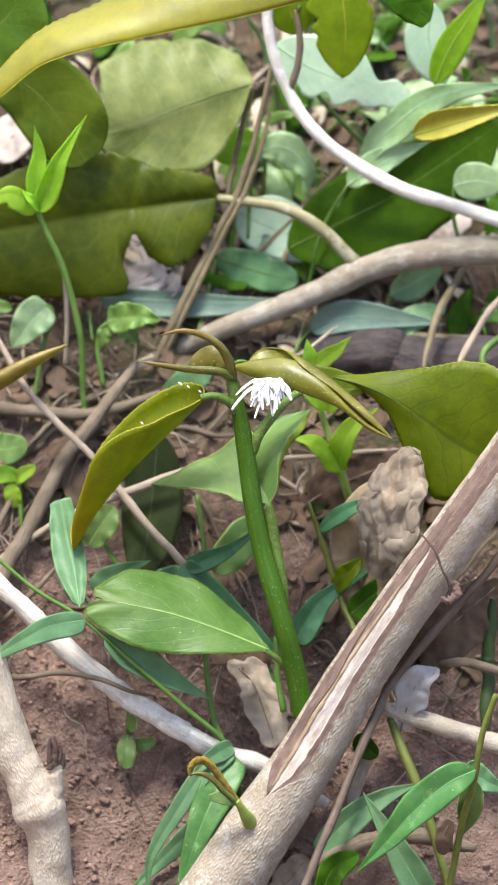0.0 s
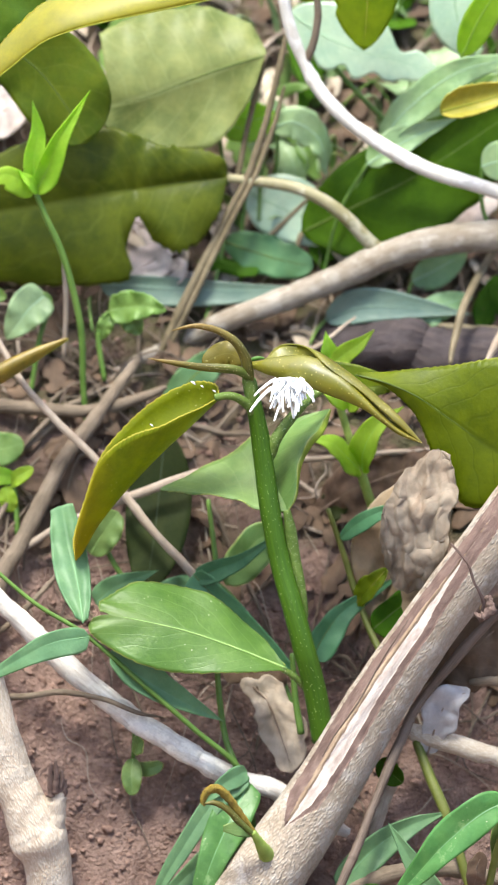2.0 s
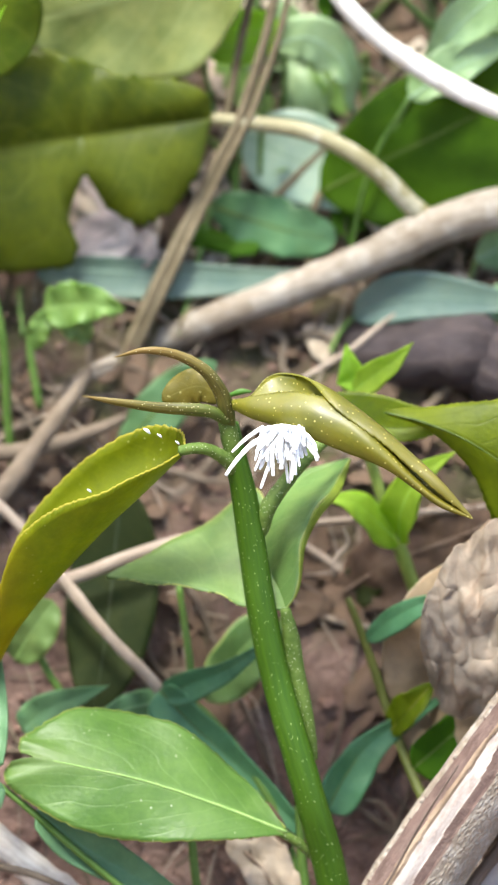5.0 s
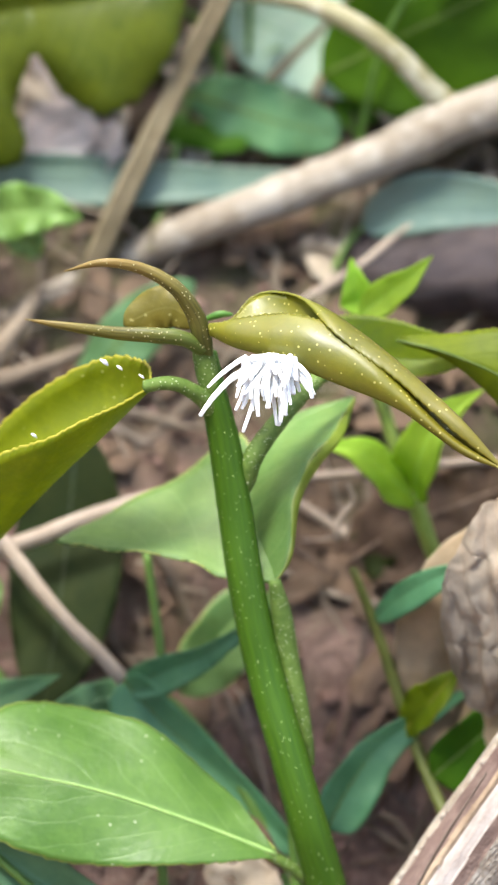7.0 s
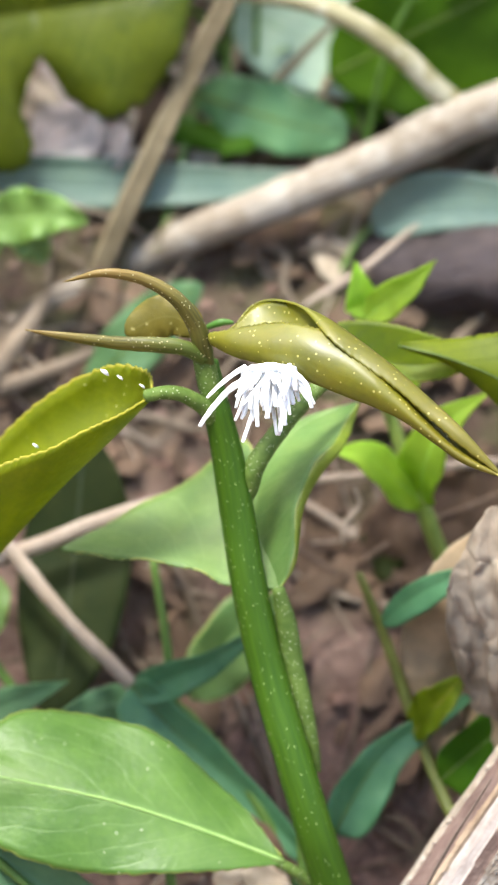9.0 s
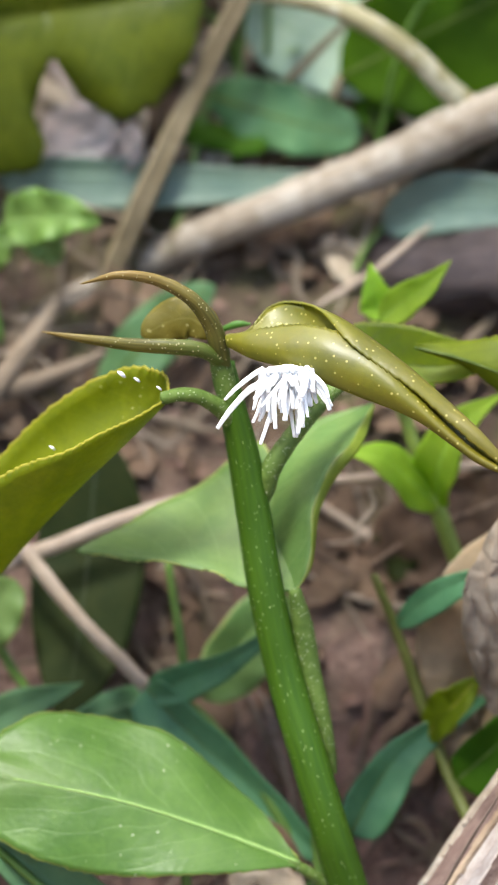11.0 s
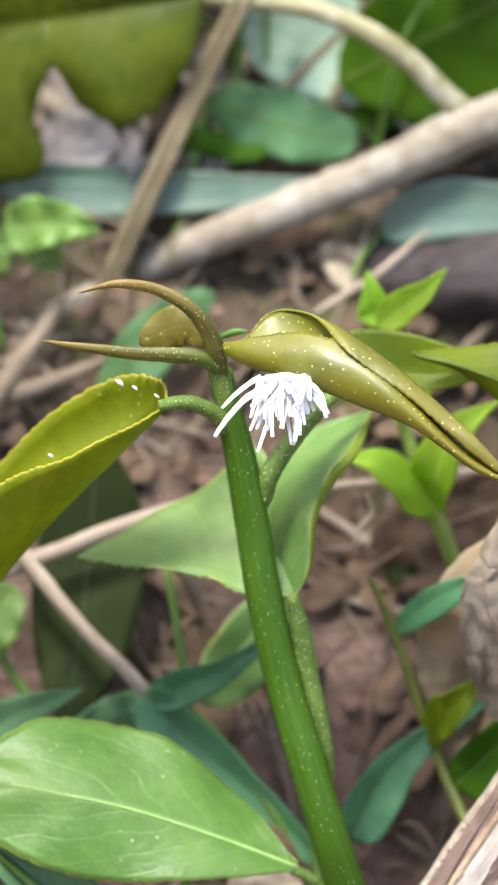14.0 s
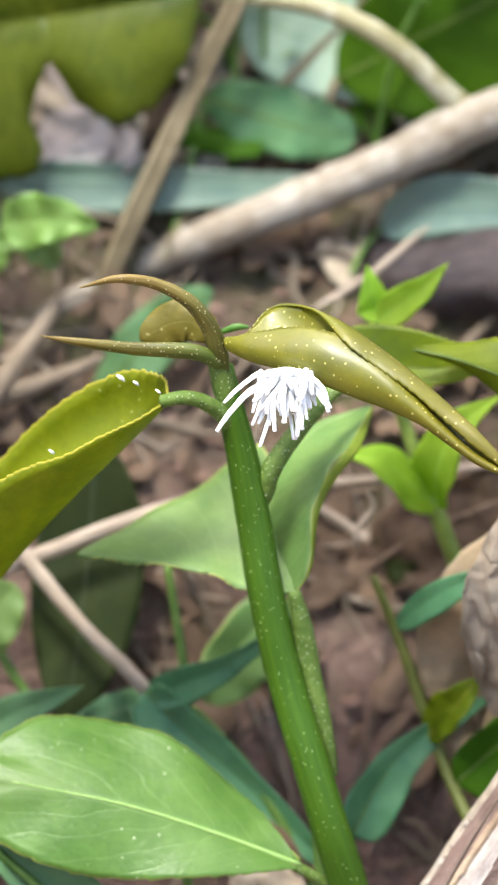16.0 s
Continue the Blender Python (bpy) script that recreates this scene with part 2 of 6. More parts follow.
OLIVE = leaf_mat("young_olive_leaf", (0.175, 0.225, 0.002), (0.27, 0.335, 0.004), (0.36, 0.38, 0.03), 0.42, 0.52, 11, 0.5, spec=0.4, vein_amt=0.12, dust=(0.58, 0.56, 0.2), rim=(0.5, 0.44, 0.05), tip=(0.42, 0.28, 0.003))
WAXY = leaf_mat("waxy_olive_leaf", (0.15, 0.142, 0.002), (0.215, 0.2, 0.004), (0.3, 0.28, 0.03), 0.46, 0.42, 11, 0.5, speck=(0.62, 0.55, 0.16), spec=0.5, vein_amt=0.08, tip=(0.21, 0.165, 0.008), relief=0.2, speck_at=(1000, 0.12, 0.2), coat=0.5)
GOLD = leaf_mat("golden_olive_leaf", (0.25, 0.235, 0.001), (0.32, 0.3, 0.002), (0.4, 0.38, 0.03), 0.34, 0.42, 11, 0.5, spec=0.6, vein_amt=0.08, tip=(0.11, 0.105, 0.003), relief=0.12, coat=0.25)
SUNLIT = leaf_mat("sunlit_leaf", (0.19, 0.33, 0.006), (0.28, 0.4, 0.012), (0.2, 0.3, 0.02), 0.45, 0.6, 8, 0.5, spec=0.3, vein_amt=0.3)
RUSTY = leaf_mat("rusty_olive_leaf", (0.22, 0.17, 0.015), (0.32, 0.25, 0.03), (0.36, 0.3, 0.06), 0.4, 0.35, 8, 0.5, spec=0.5, vein_amt=0.1, relief=0.15, coat=0.3)
BUDLEAF = leaf_mat("bud_leaf", (0.135, 0.115, 0.012), (0.21, 0.175, 0.025), (0.28, 0.25, 0.06), 0.45, 0.4, 8, 0.5, speck=(0.45, 0.4, 0.15), spec=0.4, vein_amt=0.2)
OLIVE_IN = leaf_mat("olive_leaf_flat", (0.135, 0.205, 0.002), (0.2, 0.285, 0.004), (0.08, 0.12, 0.004), 0.45, 0.62, 9, 0.6, spec=0.35, vein_amt=0.5, rim=(0.36, 0.4, 0.05))
FRESH = leaf_mat("fresh_green_leaf", (0.066, 0.175, 0.02), (0.108, 0.235, 0.042), (0.22, 0.36, 0.11), 0.42, 0.34, 8, 0.55, spec=0.4, vein_amt=0.26, tip=(0.13, 0.2, 0.05), dust=(0.55, 0.6, 0.4), rim=(0.34, 0.38, 0.09))
EDGE = leaf_mat("rolled_leaf_edge", (0.23, 0.34, 0.03), (0.31, 0.42, 0.06), (0.32, 0.45, 0.17), 0.42, 0.5, 1, 0.0, spec=0.3, vein_amt=0.1)
PALE = leaf_mat("pale_green_leaf", (0.122, 0.225, 0.052), (0.175, 0.285, 0.085), (0.32, 0.45, 0.17), 0.42, 0.38, 8, 0.5, spec=0.38, vein_amt=0.22, rim=(0.42, 0.46, 0.14))
BROAD = leaf_mat("broad_olive_leaf", (0.062, 0.104, 0.004), (0.16, 0.21, 0.012), (0.24, 0.28, 0.05), 0.42, 0.52, 8, 0.5, spec=0.3, vein_amt=0.3, patch=45)
UNDER = leaf_mat("pale_leaf_underside", (0.1, 0.135, 0.025), (0.24, 0.28, 0.095), (0.3, 0.34, 0.14), 0.48, 0.28, 8, 0.5, spec=0.3, vein_amt=0.4, patch=60)
HEART = leaf_mat("bright_weed_leaf", (0.15, 0.3, 0.05), (0.24, 0.4, 0.11), (0.3, 0.5, 0.16), 0.4, 0.45, 7, 0.5, spec=0.4, vein_amt=0.25, patch=140)
DARK = leaf_mat("dark_green_leaf", (0.028, 0.08, 0.003), (0.052, 0.125, 0.006), (0.07, 0.15, 0.012), 0.5, 0.32, 8, 0.5, spec=0.08, vein_amt=0.25, patch=60)
MIDGREEN = leaf_mat("mid_green_leaf", (0.055, 0.12, 0.006), (0.1, 0.185, 0.014), (0.12, 0.2, 0.03), 0.42, 0.42, 8, 0.5, spec=0.3, vein_amt=0.25, patch=60)
# Leaf low behind the shoot: its shade is put into this darker colour.
SHADED = leaf_mat("shade_darkened_leaf", (0.014, 0.022, 0.006), (0.03, 0.04, 0.011), (0.045, 0.06, 0.02), 0.6, 0.15, 7, 0.5, spec=0.08, vein_amt=0.2)
ROUND = leaf_mat("soft_green_leaf", (0.065, 0.16, 0.06), (0.11, 0.22, 0.09), (0.16, 0.28, 0.14), 0.42, 0.2, 7, 0.5, spec=0.4, vein_amt=0.2)
BLUE = leaf_mat("blue_green_leaf", (0.15, 0.27, 0.10), (0.26, 0.4, 0.2), (0.34, 0.47, 0.32), 0.42, 0.2, 7, 0.5, spec=0.5, vein_amt=0.25)
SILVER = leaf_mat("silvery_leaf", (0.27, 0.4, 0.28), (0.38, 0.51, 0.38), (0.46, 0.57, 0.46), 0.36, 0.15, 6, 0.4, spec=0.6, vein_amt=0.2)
TEAL = leaf_mat("slate_leaf", (0.08, 0.135, 0.1), (0.13, 0.195, 0.15), (0.24, 0.33, 0.29), 0.34, 0.1, 7, 0.5, spec=0.55, vein_amt=0.15)
LIME = leaf_mat("lime_leaf", (0.34, 0.58, 0.04), (0.44, 0.68, 0.08), (0.5, 0.7, 0.16), 0.42, 0.6, 7, 0.5, spec=0.3, vein_amt=0.2)
GRASS = leaf_mat("grass_blade", (0.12, 0.245, 0.11), (0.155, 0.3, 0.15), (0.19, 0.34, 0.18), 0.42, 0.38, 1, 0.0, spec=0.25, vein_amt=0.08)
# Darker copy of the grass colour, painted for blades shaded behind the shoot.
GRASS_SHADED = leaf_mat("shaded_grass_blade", (0.05, 0.16, 0.065), (0.095, 0.245, 0.115), (0.12, 0.3, 0.12), 0.4, 0.35, 1, 0.0, spec=0.35, vein_amt=0.2)
GRASS_OLD = leaf_mat("chewed_grass_blade", (0.06, 0.195, 0.04), (0.11, 0.28, 0.08), (0.22, 0.42, 0.15), 0.36, 0.35, 1, 0.0, spec=0.35, vein_amt=0.25, blotch=(0.32, 0.46, 0.2), dust=(0.55, 0.58, 0.35))
YELLOW = leaf_mat("yellowing_leaf", (0.3, 0.27, 0.02), (0.42, 0.36, 0.05), (0.55, 0.5, 0.2), 0.4, 0.35, 8, 0.4, spec=0.4, vein_amt=0.3)
DRY = leaf_mat("dry_brown_leaf", (0.08, 0.053, 0.034), (0.145, 0.1, 0.066), (0.19, 0.145, 0.1), 0.75, 0.12, 7, 0.5, spec=0.2, vein_amt=0.25, patch=120)
DRY_PALE = leaf_mat("bleached_dry_leaf", (0.33, 0.27, 0.2), (0.48, 0.415, 0.335), (0.26, 0.19, 0.135), 0.75, 0.15, 7, 0.5, spec=0.2, vein_amt=0.3, patch=120)
WRINKLED = leaf_mat("wrinkled_pale_leaf", (0.19, 0.15, 0.112), (0.33, 0.275, 0.22), (0.22, 0.155, 0.105), 0.7, 0.2, 7, 0.5, spec=0.25, vein_amt=0.5, patch=110, blotch=(0.24, 0.17, 0.115))
TAN = leaf_mat("tan_dry_leaf", (0.28, 0.21, 0.125), (0.4, 0.315, 0.2), (0.22, 0.15, 0.09), 0.65, 0.25, 7, 0.5, spec=0.3, vein_amt=0.3, patch=90, rim=(0.5, 0.42, 0.3))
BLEACHED = leaf_mat("bleached_white_leaf", (0.4, 0.35, 0.32), (0.55, 0.5, 0.47), (0.5, 0.42, 0.38), 0.7, 0.25, 7, 0.5, spec=0.2, vein_amt=0.2, patch=120)
ASH = leaf_mat("ashen_dry_leaf", (0.28, 0.265, 0.265), (0.4, 0.385, 0.38), (0.34, 0.3, 0.3), 0.7, 0.1, 7, 0.5, spec=0.25, vein_amt=0.2, patch=120)
STEM = stem_mat("green_stem", (0.022, 0.064, 0.001), (0.038, 0.092, 0.002), (0.5, 0.57, 0.25))
PETIOLE = plain_mat("downy_petiole", (0.06, 0.11, 0.012), (0.11, 0.17, 0.03), 0.6, 900, 0.6, 0.0003, speck=(0.5, 0.55, 0.36), sscale=2000)
BUD = bud_mat()
FUZZ = plain_mat("golden_down", (0.2, 0.135, 0.015), (0.32, 0.23, 0.035), 0.75, 1400, 1.0, 0.0006, speck=(0.5, 0.4, 0.14), sscale=2400)
LIME_STALK = plain_mat("lime_stalk", (0.15, 0.22, 0.035), (0.23, 0.3, 0.06), 0.5, 200)
OLIVE_STALK = plain_mat("olive_stalk", (0.075, 0.09, 0.014), (0.125, 0.14, 0.028), 0.5, 200)
DARK_STALK = plain_mat("dark_green_stalk", (0.02, 0.04, 0.01), (0.038, 0.065, 0.016), 0.5, 200)
STALK = plain_mat("green_stalk", (0.06, 0.125, 0.018), (0.1, 0.18, 0.034), 0.5, 200)
BROWN_STALK = plain_mat("brown_stalk", (0.1, 0.078, 0.042), (0.165, 0.132, 0.078), 0.65, 250)
BARK = wood_mat("tan_bark", (0.28, 0.225, 0.165), (0.36, 0.3, 0.235), (0.21, 0.16, 0.115), 0.78, pores=(0.47, 0.415, 0.345), relief=1.0, dist=0.0003, pore_scale=2.5, lichen=(0.43, 0.385, 0.33))
BARE = wood_mat("bare_wood", (0.37, 0.315, 0.275), (0.5, 0.445, 0.4), (0.22, 0.155, 0.125), 0.6, relief=0.6, dist=0.0004)
RIDGE = wood_mat("tan_torn_fibre", (0.26, 0.18, 0.115), (0.38, 0.285, 0.195), (0.16, 0.1, 0.065), 0.75, relief=0.9, dist=0.0006)
CAMBIUM = wood_mat("torn_dark_bark", (0.09, 0.056, 0.046), (0.155, 0.1, 0.083), (0.23, 0.165, 0.135), 0.75, relief=0.8, dist=0.0006)
GREY_BARK = wood_mat("grey_bark", (0.4, 0.325, 0.245), (0.5, 0.42, 0.33), (0.35, 0.27, 0.195), 0.8, pores=(0.62, 0.55, 0.46), relief=0.6, dist=0.0003, lichen=(0.56, 0.495, 0.41), pore_scale=2.3)
WHITE_BARK = wood_mat("white_bark", (0.59, 0.56, 0.5), (0.72, 0.7, 0.65), (0.46, 0.41, 0.33), 0.65, relief=0.5, dist=0.0005, lichen=(0.82, 0.8, 0.76))
STICK_BARK = wood_mat("weathered_stick_bark", (0.55, 0.51, 0.46), (0.71, 0.68, 0.63), (0.4, 0.33, 0.27), 0.75, relief=0.6, dist=0.0005, lichen=(0.78, 0.73, 0.64))
PALE_BARK = wood_mat("pale_branch_bark", (0.21, 0.17, 0.125), (0.32, 0.285, 0.235), (0.14, 0.105, 0.07), 0.6, relief=0.5, dist=0.0005, lichen=(0.345, 0.315, 0.27))
SIDE_BARK = wood_mat("yellowish_bark", (0.2, 0.18, 0.088), (0.29, 0.265, 0.16), (0.19, 0.165, 0.075), 0.55, relief=0.35, dist=0.0004, lichen=(0.42, 0.4, 0.3))
TWIG = wood_mat("brown_twig", (0.125, 0.095, 0.065), (0.21, 0.165, 0.12), (0.085, 0.06, 0.04), 0.8, relief=0.6, dist=0.0004)
PALE_TWIG = wood_mat("pale_twig", (0.29, 0.23, 0.17), (0.42, 0.35, 0.28), (0.2, 0.145, 0.1), 0.75, relief=0.5, dist=0.0004)
VINE = wood_mat("purple_brown_stem", (0.075, 0.052, 0.036), (0.135, 0.098, 0.074), (0.2, 0.15, 0.12), 0.55, relief=0.4, dist=0.0003)
LOG = wood_mat("dark_rotten_wood", (0.03, 0.023, 0.023), (0.065, 0.052, 0.055), (0.1, 0.074, 0.068), 0.7, relief=0.9, dist=0.0012)
WAX = plain_mat("white_wax", (0.86, 0.87, 0.87), (0.91, 0.92, 0.92), 0.6, 1500, 0.3, 0.0002, spec=0.3, trans=0.25)
RIB_GREEN = plain_mat("pale_midrib", (0.19, 0.32, 0.08), (0.25, 0.37, 0.11), 0.55, 400)
RIB_GRASS = plain_mat("grass_midrib", (0.12, 0.245, 0.1), (0.155, 0.3, 0.14), 0.5, 400)
RIB_PALE = plain_mat("pale_olive_midrib", (0.15, 0.18, 0.03), (0.21, 0.24, 0.05), 0.5, 400)
RIB_OLIVE = plain_mat("olive_midrib", (0.17, 0.18, 0.01), (0.24, 0.26, 0.02), 0.5, 400)
RIB_TEAL = plain_mat("teal_midrib", (0.12, 0.19, 0.135), (0.17, 0.25, 0.18), 0.5, 400)
# Midrib colour darkened with the same painted shade as its leaf.
RIB_SHADED = plain_mat("shade_darkened_midrib", (0.02, 0.032, 0.01), (0.03, 0.045, 0.015), 0.5, 400)
RIB_LIME = plain_mat("lime_midrib", (0.28, 0.5, 0.05), (0.36, 0.58, 0.08), 0.5, 400)
RIB_DARK = plain_mat("dark_midrib", (0.05, 0.09, 0.008), (0.09, 0.13, 0.015), 0.5, 400)
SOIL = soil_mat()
RIB_SLATE = plain_mat("slate_midrib", (0.22, 0.34, 0.2), (0.28, 0.41, 0.26), 0.5, 400)
RIB_DRY = plain_mat("dry_midrib", (0.16, 0.11, 0.075), (0.25, 0.18, 0.13), 0.7, 400)
RIBS = {"bud_leaf": RIB_OLIVE, "soft_green_leaf": RIB_DARK, "slate_leaf": RIB_TEAL, "young_olive_leaf": RIB_OLIVE, "waxy_olive_leaf": RIB_OLIVE, "golden_olive_leaf": RIB_OLIVE, "sunlit_leaf": RIB_OLIVE, "shade_darkened_leaf": RIB_SHADED, "wrinkled_pale_leaf": RIB_DRY, "bleached_white_leaf": RIB_DRY, "tan_dry_leaf": RIB_DRY, "dark_green_leaf": RIB_DARK, "lime_leaf": RIB_LIME, "olive_leaf_flat": RIB_OLIVE, "pale_leaf_underside": RIB_GREEN, "dry_brown_leaf": RIB_DRY, "bleached_dry_leaf": RIB_DRY, "ashen_dry_leaf": RIB_DRY, "blue_green_leaf": RIB_SLATE, "silvery_leaf": RIB_SLATE, "yellowing_leaf": RIB_OLIVE, "shaded_grass_blade": RIB_DARK, "grass_blade": RIB_GRASS, "chewed_grass_blade": RIB_GRASS, "broad_olive_leaf": RIB_DARK}
CLOD = plain_mat("soil_clod", (0.145, 0.087, 0.066), (0.32, 0.21, 0.168), 0.92, 260, 0.9, 0.001, spec=0.12)


# ---- shape helpers (lengths below are millimetres) ----
MM = 0.001


def curve(pts, per=8):
    """A smooth line through the points (rows of any length), per steps a span."""
    p = np.array(pts, float)
    p = np.vstack([2 * p[0] - p[1], p, 2 * p[-1] - p[-2]])
    out = []
    for i in range(1, len(p) - 2):
        for s in range(per):
            t = s / per
            out.append(0.5 * (2 * p[i] + (p[i + 1] - p[i - 1]) * t + (2 * p[i - 1] - 5 * p[i] + 4 * p[i + 1] - p[i + 2]) * t * t
                              + (3 * p[i] - p[i - 1] - 3 * p[i + 1] + p[i + 2]) * t ** 3))
    out.append(p[-2])
    return np.array(out)


def unit(v):
    v = np.array(v, float)
    return v / (np.linalg.norm(v, axis=-1, keepdims=True) + 1e-12)


def mesh(name, verts, faces, mat, uv=None, smooth=True):
    me = bpy.data.meshes.new(name)
    me.from_pydata((np.array(verts) * MM).tolist(), [], faces)
    if uv is not None:
        lay = me.uv_layers.new(name="uv")
        idx = np.empty(len(me.loops), np.int32)
        me.loops.foreach_get("vertex_index", idx)
        lay.data.foreach_set("uv", np.array(uv, np.float32)[idx].ravel())
    if smooth:
        me.polygons.foreach_set("use_smooth", [True] * len(me.polygons))
    me.materials.append(mat)
    me.update()
    return me


def thing(name, base, label, category, group="", kind=""):
    e = new(name)
    e.empty_display_size = 0.01
    e.location = Vector(base) * MM
    return tagged(e, label, category, group, kind)


def part(name, me, parent, label=""):
    ob = new(name, me)
    ob.parent = parent
    root = parent
    while root.parent:
        root = root.parent
    if parent is root:
        ob.matrix_parent_inverse = Matrix.Translation(-root.location)
    if label:
        ob["label"] = label
    return ob


def tube_grid(pts, radii, seg=14, per=8, rough=0.0, knots=(), flat=1.0, seed=0):
    """Rings of a stem along the points; radii one number or one a point; knots: (place 0..1, swelling, length)."""
    r = np.full(len(pts), float(radii)) if np.isscalar(radii) else np.array(radii, float)
    c = curve(np.hstack([np.array(pts, float), r[:, None]]), per)
    p, r = c[:, :3], np.maximum(c[:, 3], 0.03)
    n = len(p)
    u = np.linspace(0, 1, n)
    for at, amt, ln in knots:
        r = r * (1 + amt * np.exp(-((u - at) / ln) ** 2))
    tan = unit(np.gradient(p, axis=0))
    a = unit(np.cross(tan[0], (0.3, 1.0, 0.2)))
    rings, uv = [], []
    length = np.concatenate([[0], np.cumsum(np.linalg.norm(np.diff(p, axis=0), axis=1))])
    for i in range(n):
        a = unit(a - tan[i] * np.dot(a, tan[i]))
        b = np.cross(tan[i], a)
        ring = []
        for k in range(seg + 1):
            th = 2 * math.pi * (k % seg) / seg
            d = a * math.cos(th) + b * math.sin(th) * flat
            rr = r[i]
            if rough:
                q = p[i] + d * rr
                rr *= 1 + rough * noise.noise(Vector(q * (1.1 / max(r[i], 0.8))) + Vector((seed, 0, 0))) \
                    + 0.45 * rough * noise.noise(Vector(q * (3.3 / max(r[i], 0.8))) + Vector((0, seed, 0)))
            ring.append(p[i] + d * rr)
            uv.append((length[i] / 10.0, k / seg))
        rings.append(ring)
    return np.array(rings), uv, p, r, tan


def tube(name, pts, radii, mat, **kw):
    g, uv, p, r, tan = tube_grid(pts, radii, **kw)
    n, s1 = g.shape[0], g.shape[1]
    faces = [(i * s1 + k, i * s1 + k + 1, (i + 1) * s1 + k + 1, (i + 1) * s1 + k) for i in range(n - 1) for k in range(s1 - 1)]
    v = g.reshape(-1, 3).tolist()
    for e, tip in ((0, p[0] - tan[0] * r[0] * 0.4), (n - 1, p[-1] + tan[-1] * r[-1] * 0.4)):
        v.append(tip.tolist())
        uv.append((0, 0))
        for k in range(s1 - 1):
            f = (e * s1 + k + 1, e * s1 + k, len(v) - 1)
            faces.append(f if e == 0 else f[::-1])
    return mesh(name, v, faces, mat, uv)


SHAPES = {"ovate": (0.62, 0.72), "lance": (0.6, 1.2), "blade": (0.3, 1.0), "oval": (0.5, 0.5), "heart": (0.3, 0.75), "strap": (0.2, 0.5), "drop": (0.9, 0.55)}


def leaf(name, spine, da, wa, db, wb, mat, shape="ovate", serr=0.0, teeth=24, ripple=0.0, waves=3.0, roll=0.0, roll_b=None, n=26, m=6,
         thick=0.3, seed=0, crumple=0.0, crease=0.0, turn=0.0, tear=0.0, cut=None, shape_b=None):
    """A blade: a midrib line, and from it two halves in the directions da and db, wa and wb wide. roll bends each half
    out of its plane (degrees), ripple waves the margin, turn twists the blade towards the tip (degrees), tear eats the margin,
    cut=(u0, u1) trims the blade's ends."""
    n = max(n, int(teeth * 3) if serr else n)
    per = max(2, math.ceil(n / (len(spine) - 1)))
    p = curve(spine, per)
    n = len(p) - 1
    u = np.linspace(0, 1, n + 1)
    uu = u if cut is None else cut[0] + (cut[1] - cut[0]) * u
    tan = unit(np.gradient(p, axis=0))
    rows = []
    for half, (d, w) in enumerate(((da, wa), (db, wb))):
        ea, eb = SHAPES[shape_b if half and shape_b else shape]
        peak = ea / (ea + eb)
        f = np.maximum(uu, 1e-4) ** ea * np.maximum(1 - uu, 1e-4) ** eb / (peak ** ea * (1 - peak) ** eb)
        d = np.array(d, float)
        d = unit(d - tan * (tan @ d)[:, None])
        nor = np.cross(tan, d) * (1 if half == 0 else -1)
        if turn:
            ang = np.radians(turn) * u * (1 if half == 0 else -1)
            d, nor = d * np.cos(ang)[:, None] + nor * np.sin(ang)[:, None], nor * np.cos(ang)[:, None] - d * np.sin(ang)[:, None]
        rl = math.radians(roll if half == 0 or roll_b is None else roll_b)
        cols = []
        for j in range(1, m + 1):
            q = j / m
            ww = w * f * q
            if serr and j >= m - 1:
                saw = np.array([(x * teeth + 0.37 * half + 0.7 * noise.noise(Vector((x * teeth * 0.45, half * 4.0, seed)))) % 1.0 for x in u])
                ww = ww * (1 + serr * (saw - 0.5) * (1 if j == m else 0.3))
            if tear:
                ww = ww * np.array([1 - tear * max(0, noise.noise(Vector((x * 7 + seed, half * 5.0, 0.3))) + 0.15) for x in u])
            ph = rl * q * 0.5
            off = ww[:, None] * (d * math.cos(ph) + nor * math.sin(ph))
            if ripple:
                off = off + nor * (ripple * q ** 2 * np.sin(2 * math.pi * waves * u + seed + half * 1.7) * np.minimum(1, f * 1.5))[:, None]
            cols.append(p + off)
        rows.append(cols)
    grid = np.array(rows[0][::-1] + [p] + rows[1])          # (2m+1, n+1, 3)
    if crumple:
        for i in range(grid.shape[0]):
            for j in range(grid.shape[1]):
                q = Vector(grid[i, j]) * 0.16
                k = noise.noise_vector(q + Vector((seed, 3.1, 0))) + 0.45 * noise.noise_vector(q * 2.7 + Vector((0, seed, 1)))
                grid[i, j] += np.array(k) * crumple
    if crease:
        way = unit(np.cross(np.gradient(grid, axis=1), np.gradient(grid, axis=0)))
        for i in range(grid.shape[0]):
            for j in range(grid.shape[1]):
                x, y, z = grid[i, j]
                q = Vector((x * 0.17 + z * 0.05, y * 0.1, z * 0.06 - x * 0.04)) + Vector((seed, seed, 0))
                h = abs(noise.noise(q)) + 0.3 * abs(noise.noise(q * 2.3 + Vector((0, z * 0.08, 0))))
                grid[i, j] += way[i, j] * crease * (0.4 - h)
    return solid_blade(name, grid, thick, mat)


def even(pts, n):
    """n + 1 points along the smooth line, the same number in every span."""
    c = curve(pts, 24)
    at = np.linspace(0, len(c) - 1, n + 1)
    return np.stack([np.interp(at, np.arange(len(c)), c[:, k]) for k in range(3)], 1)


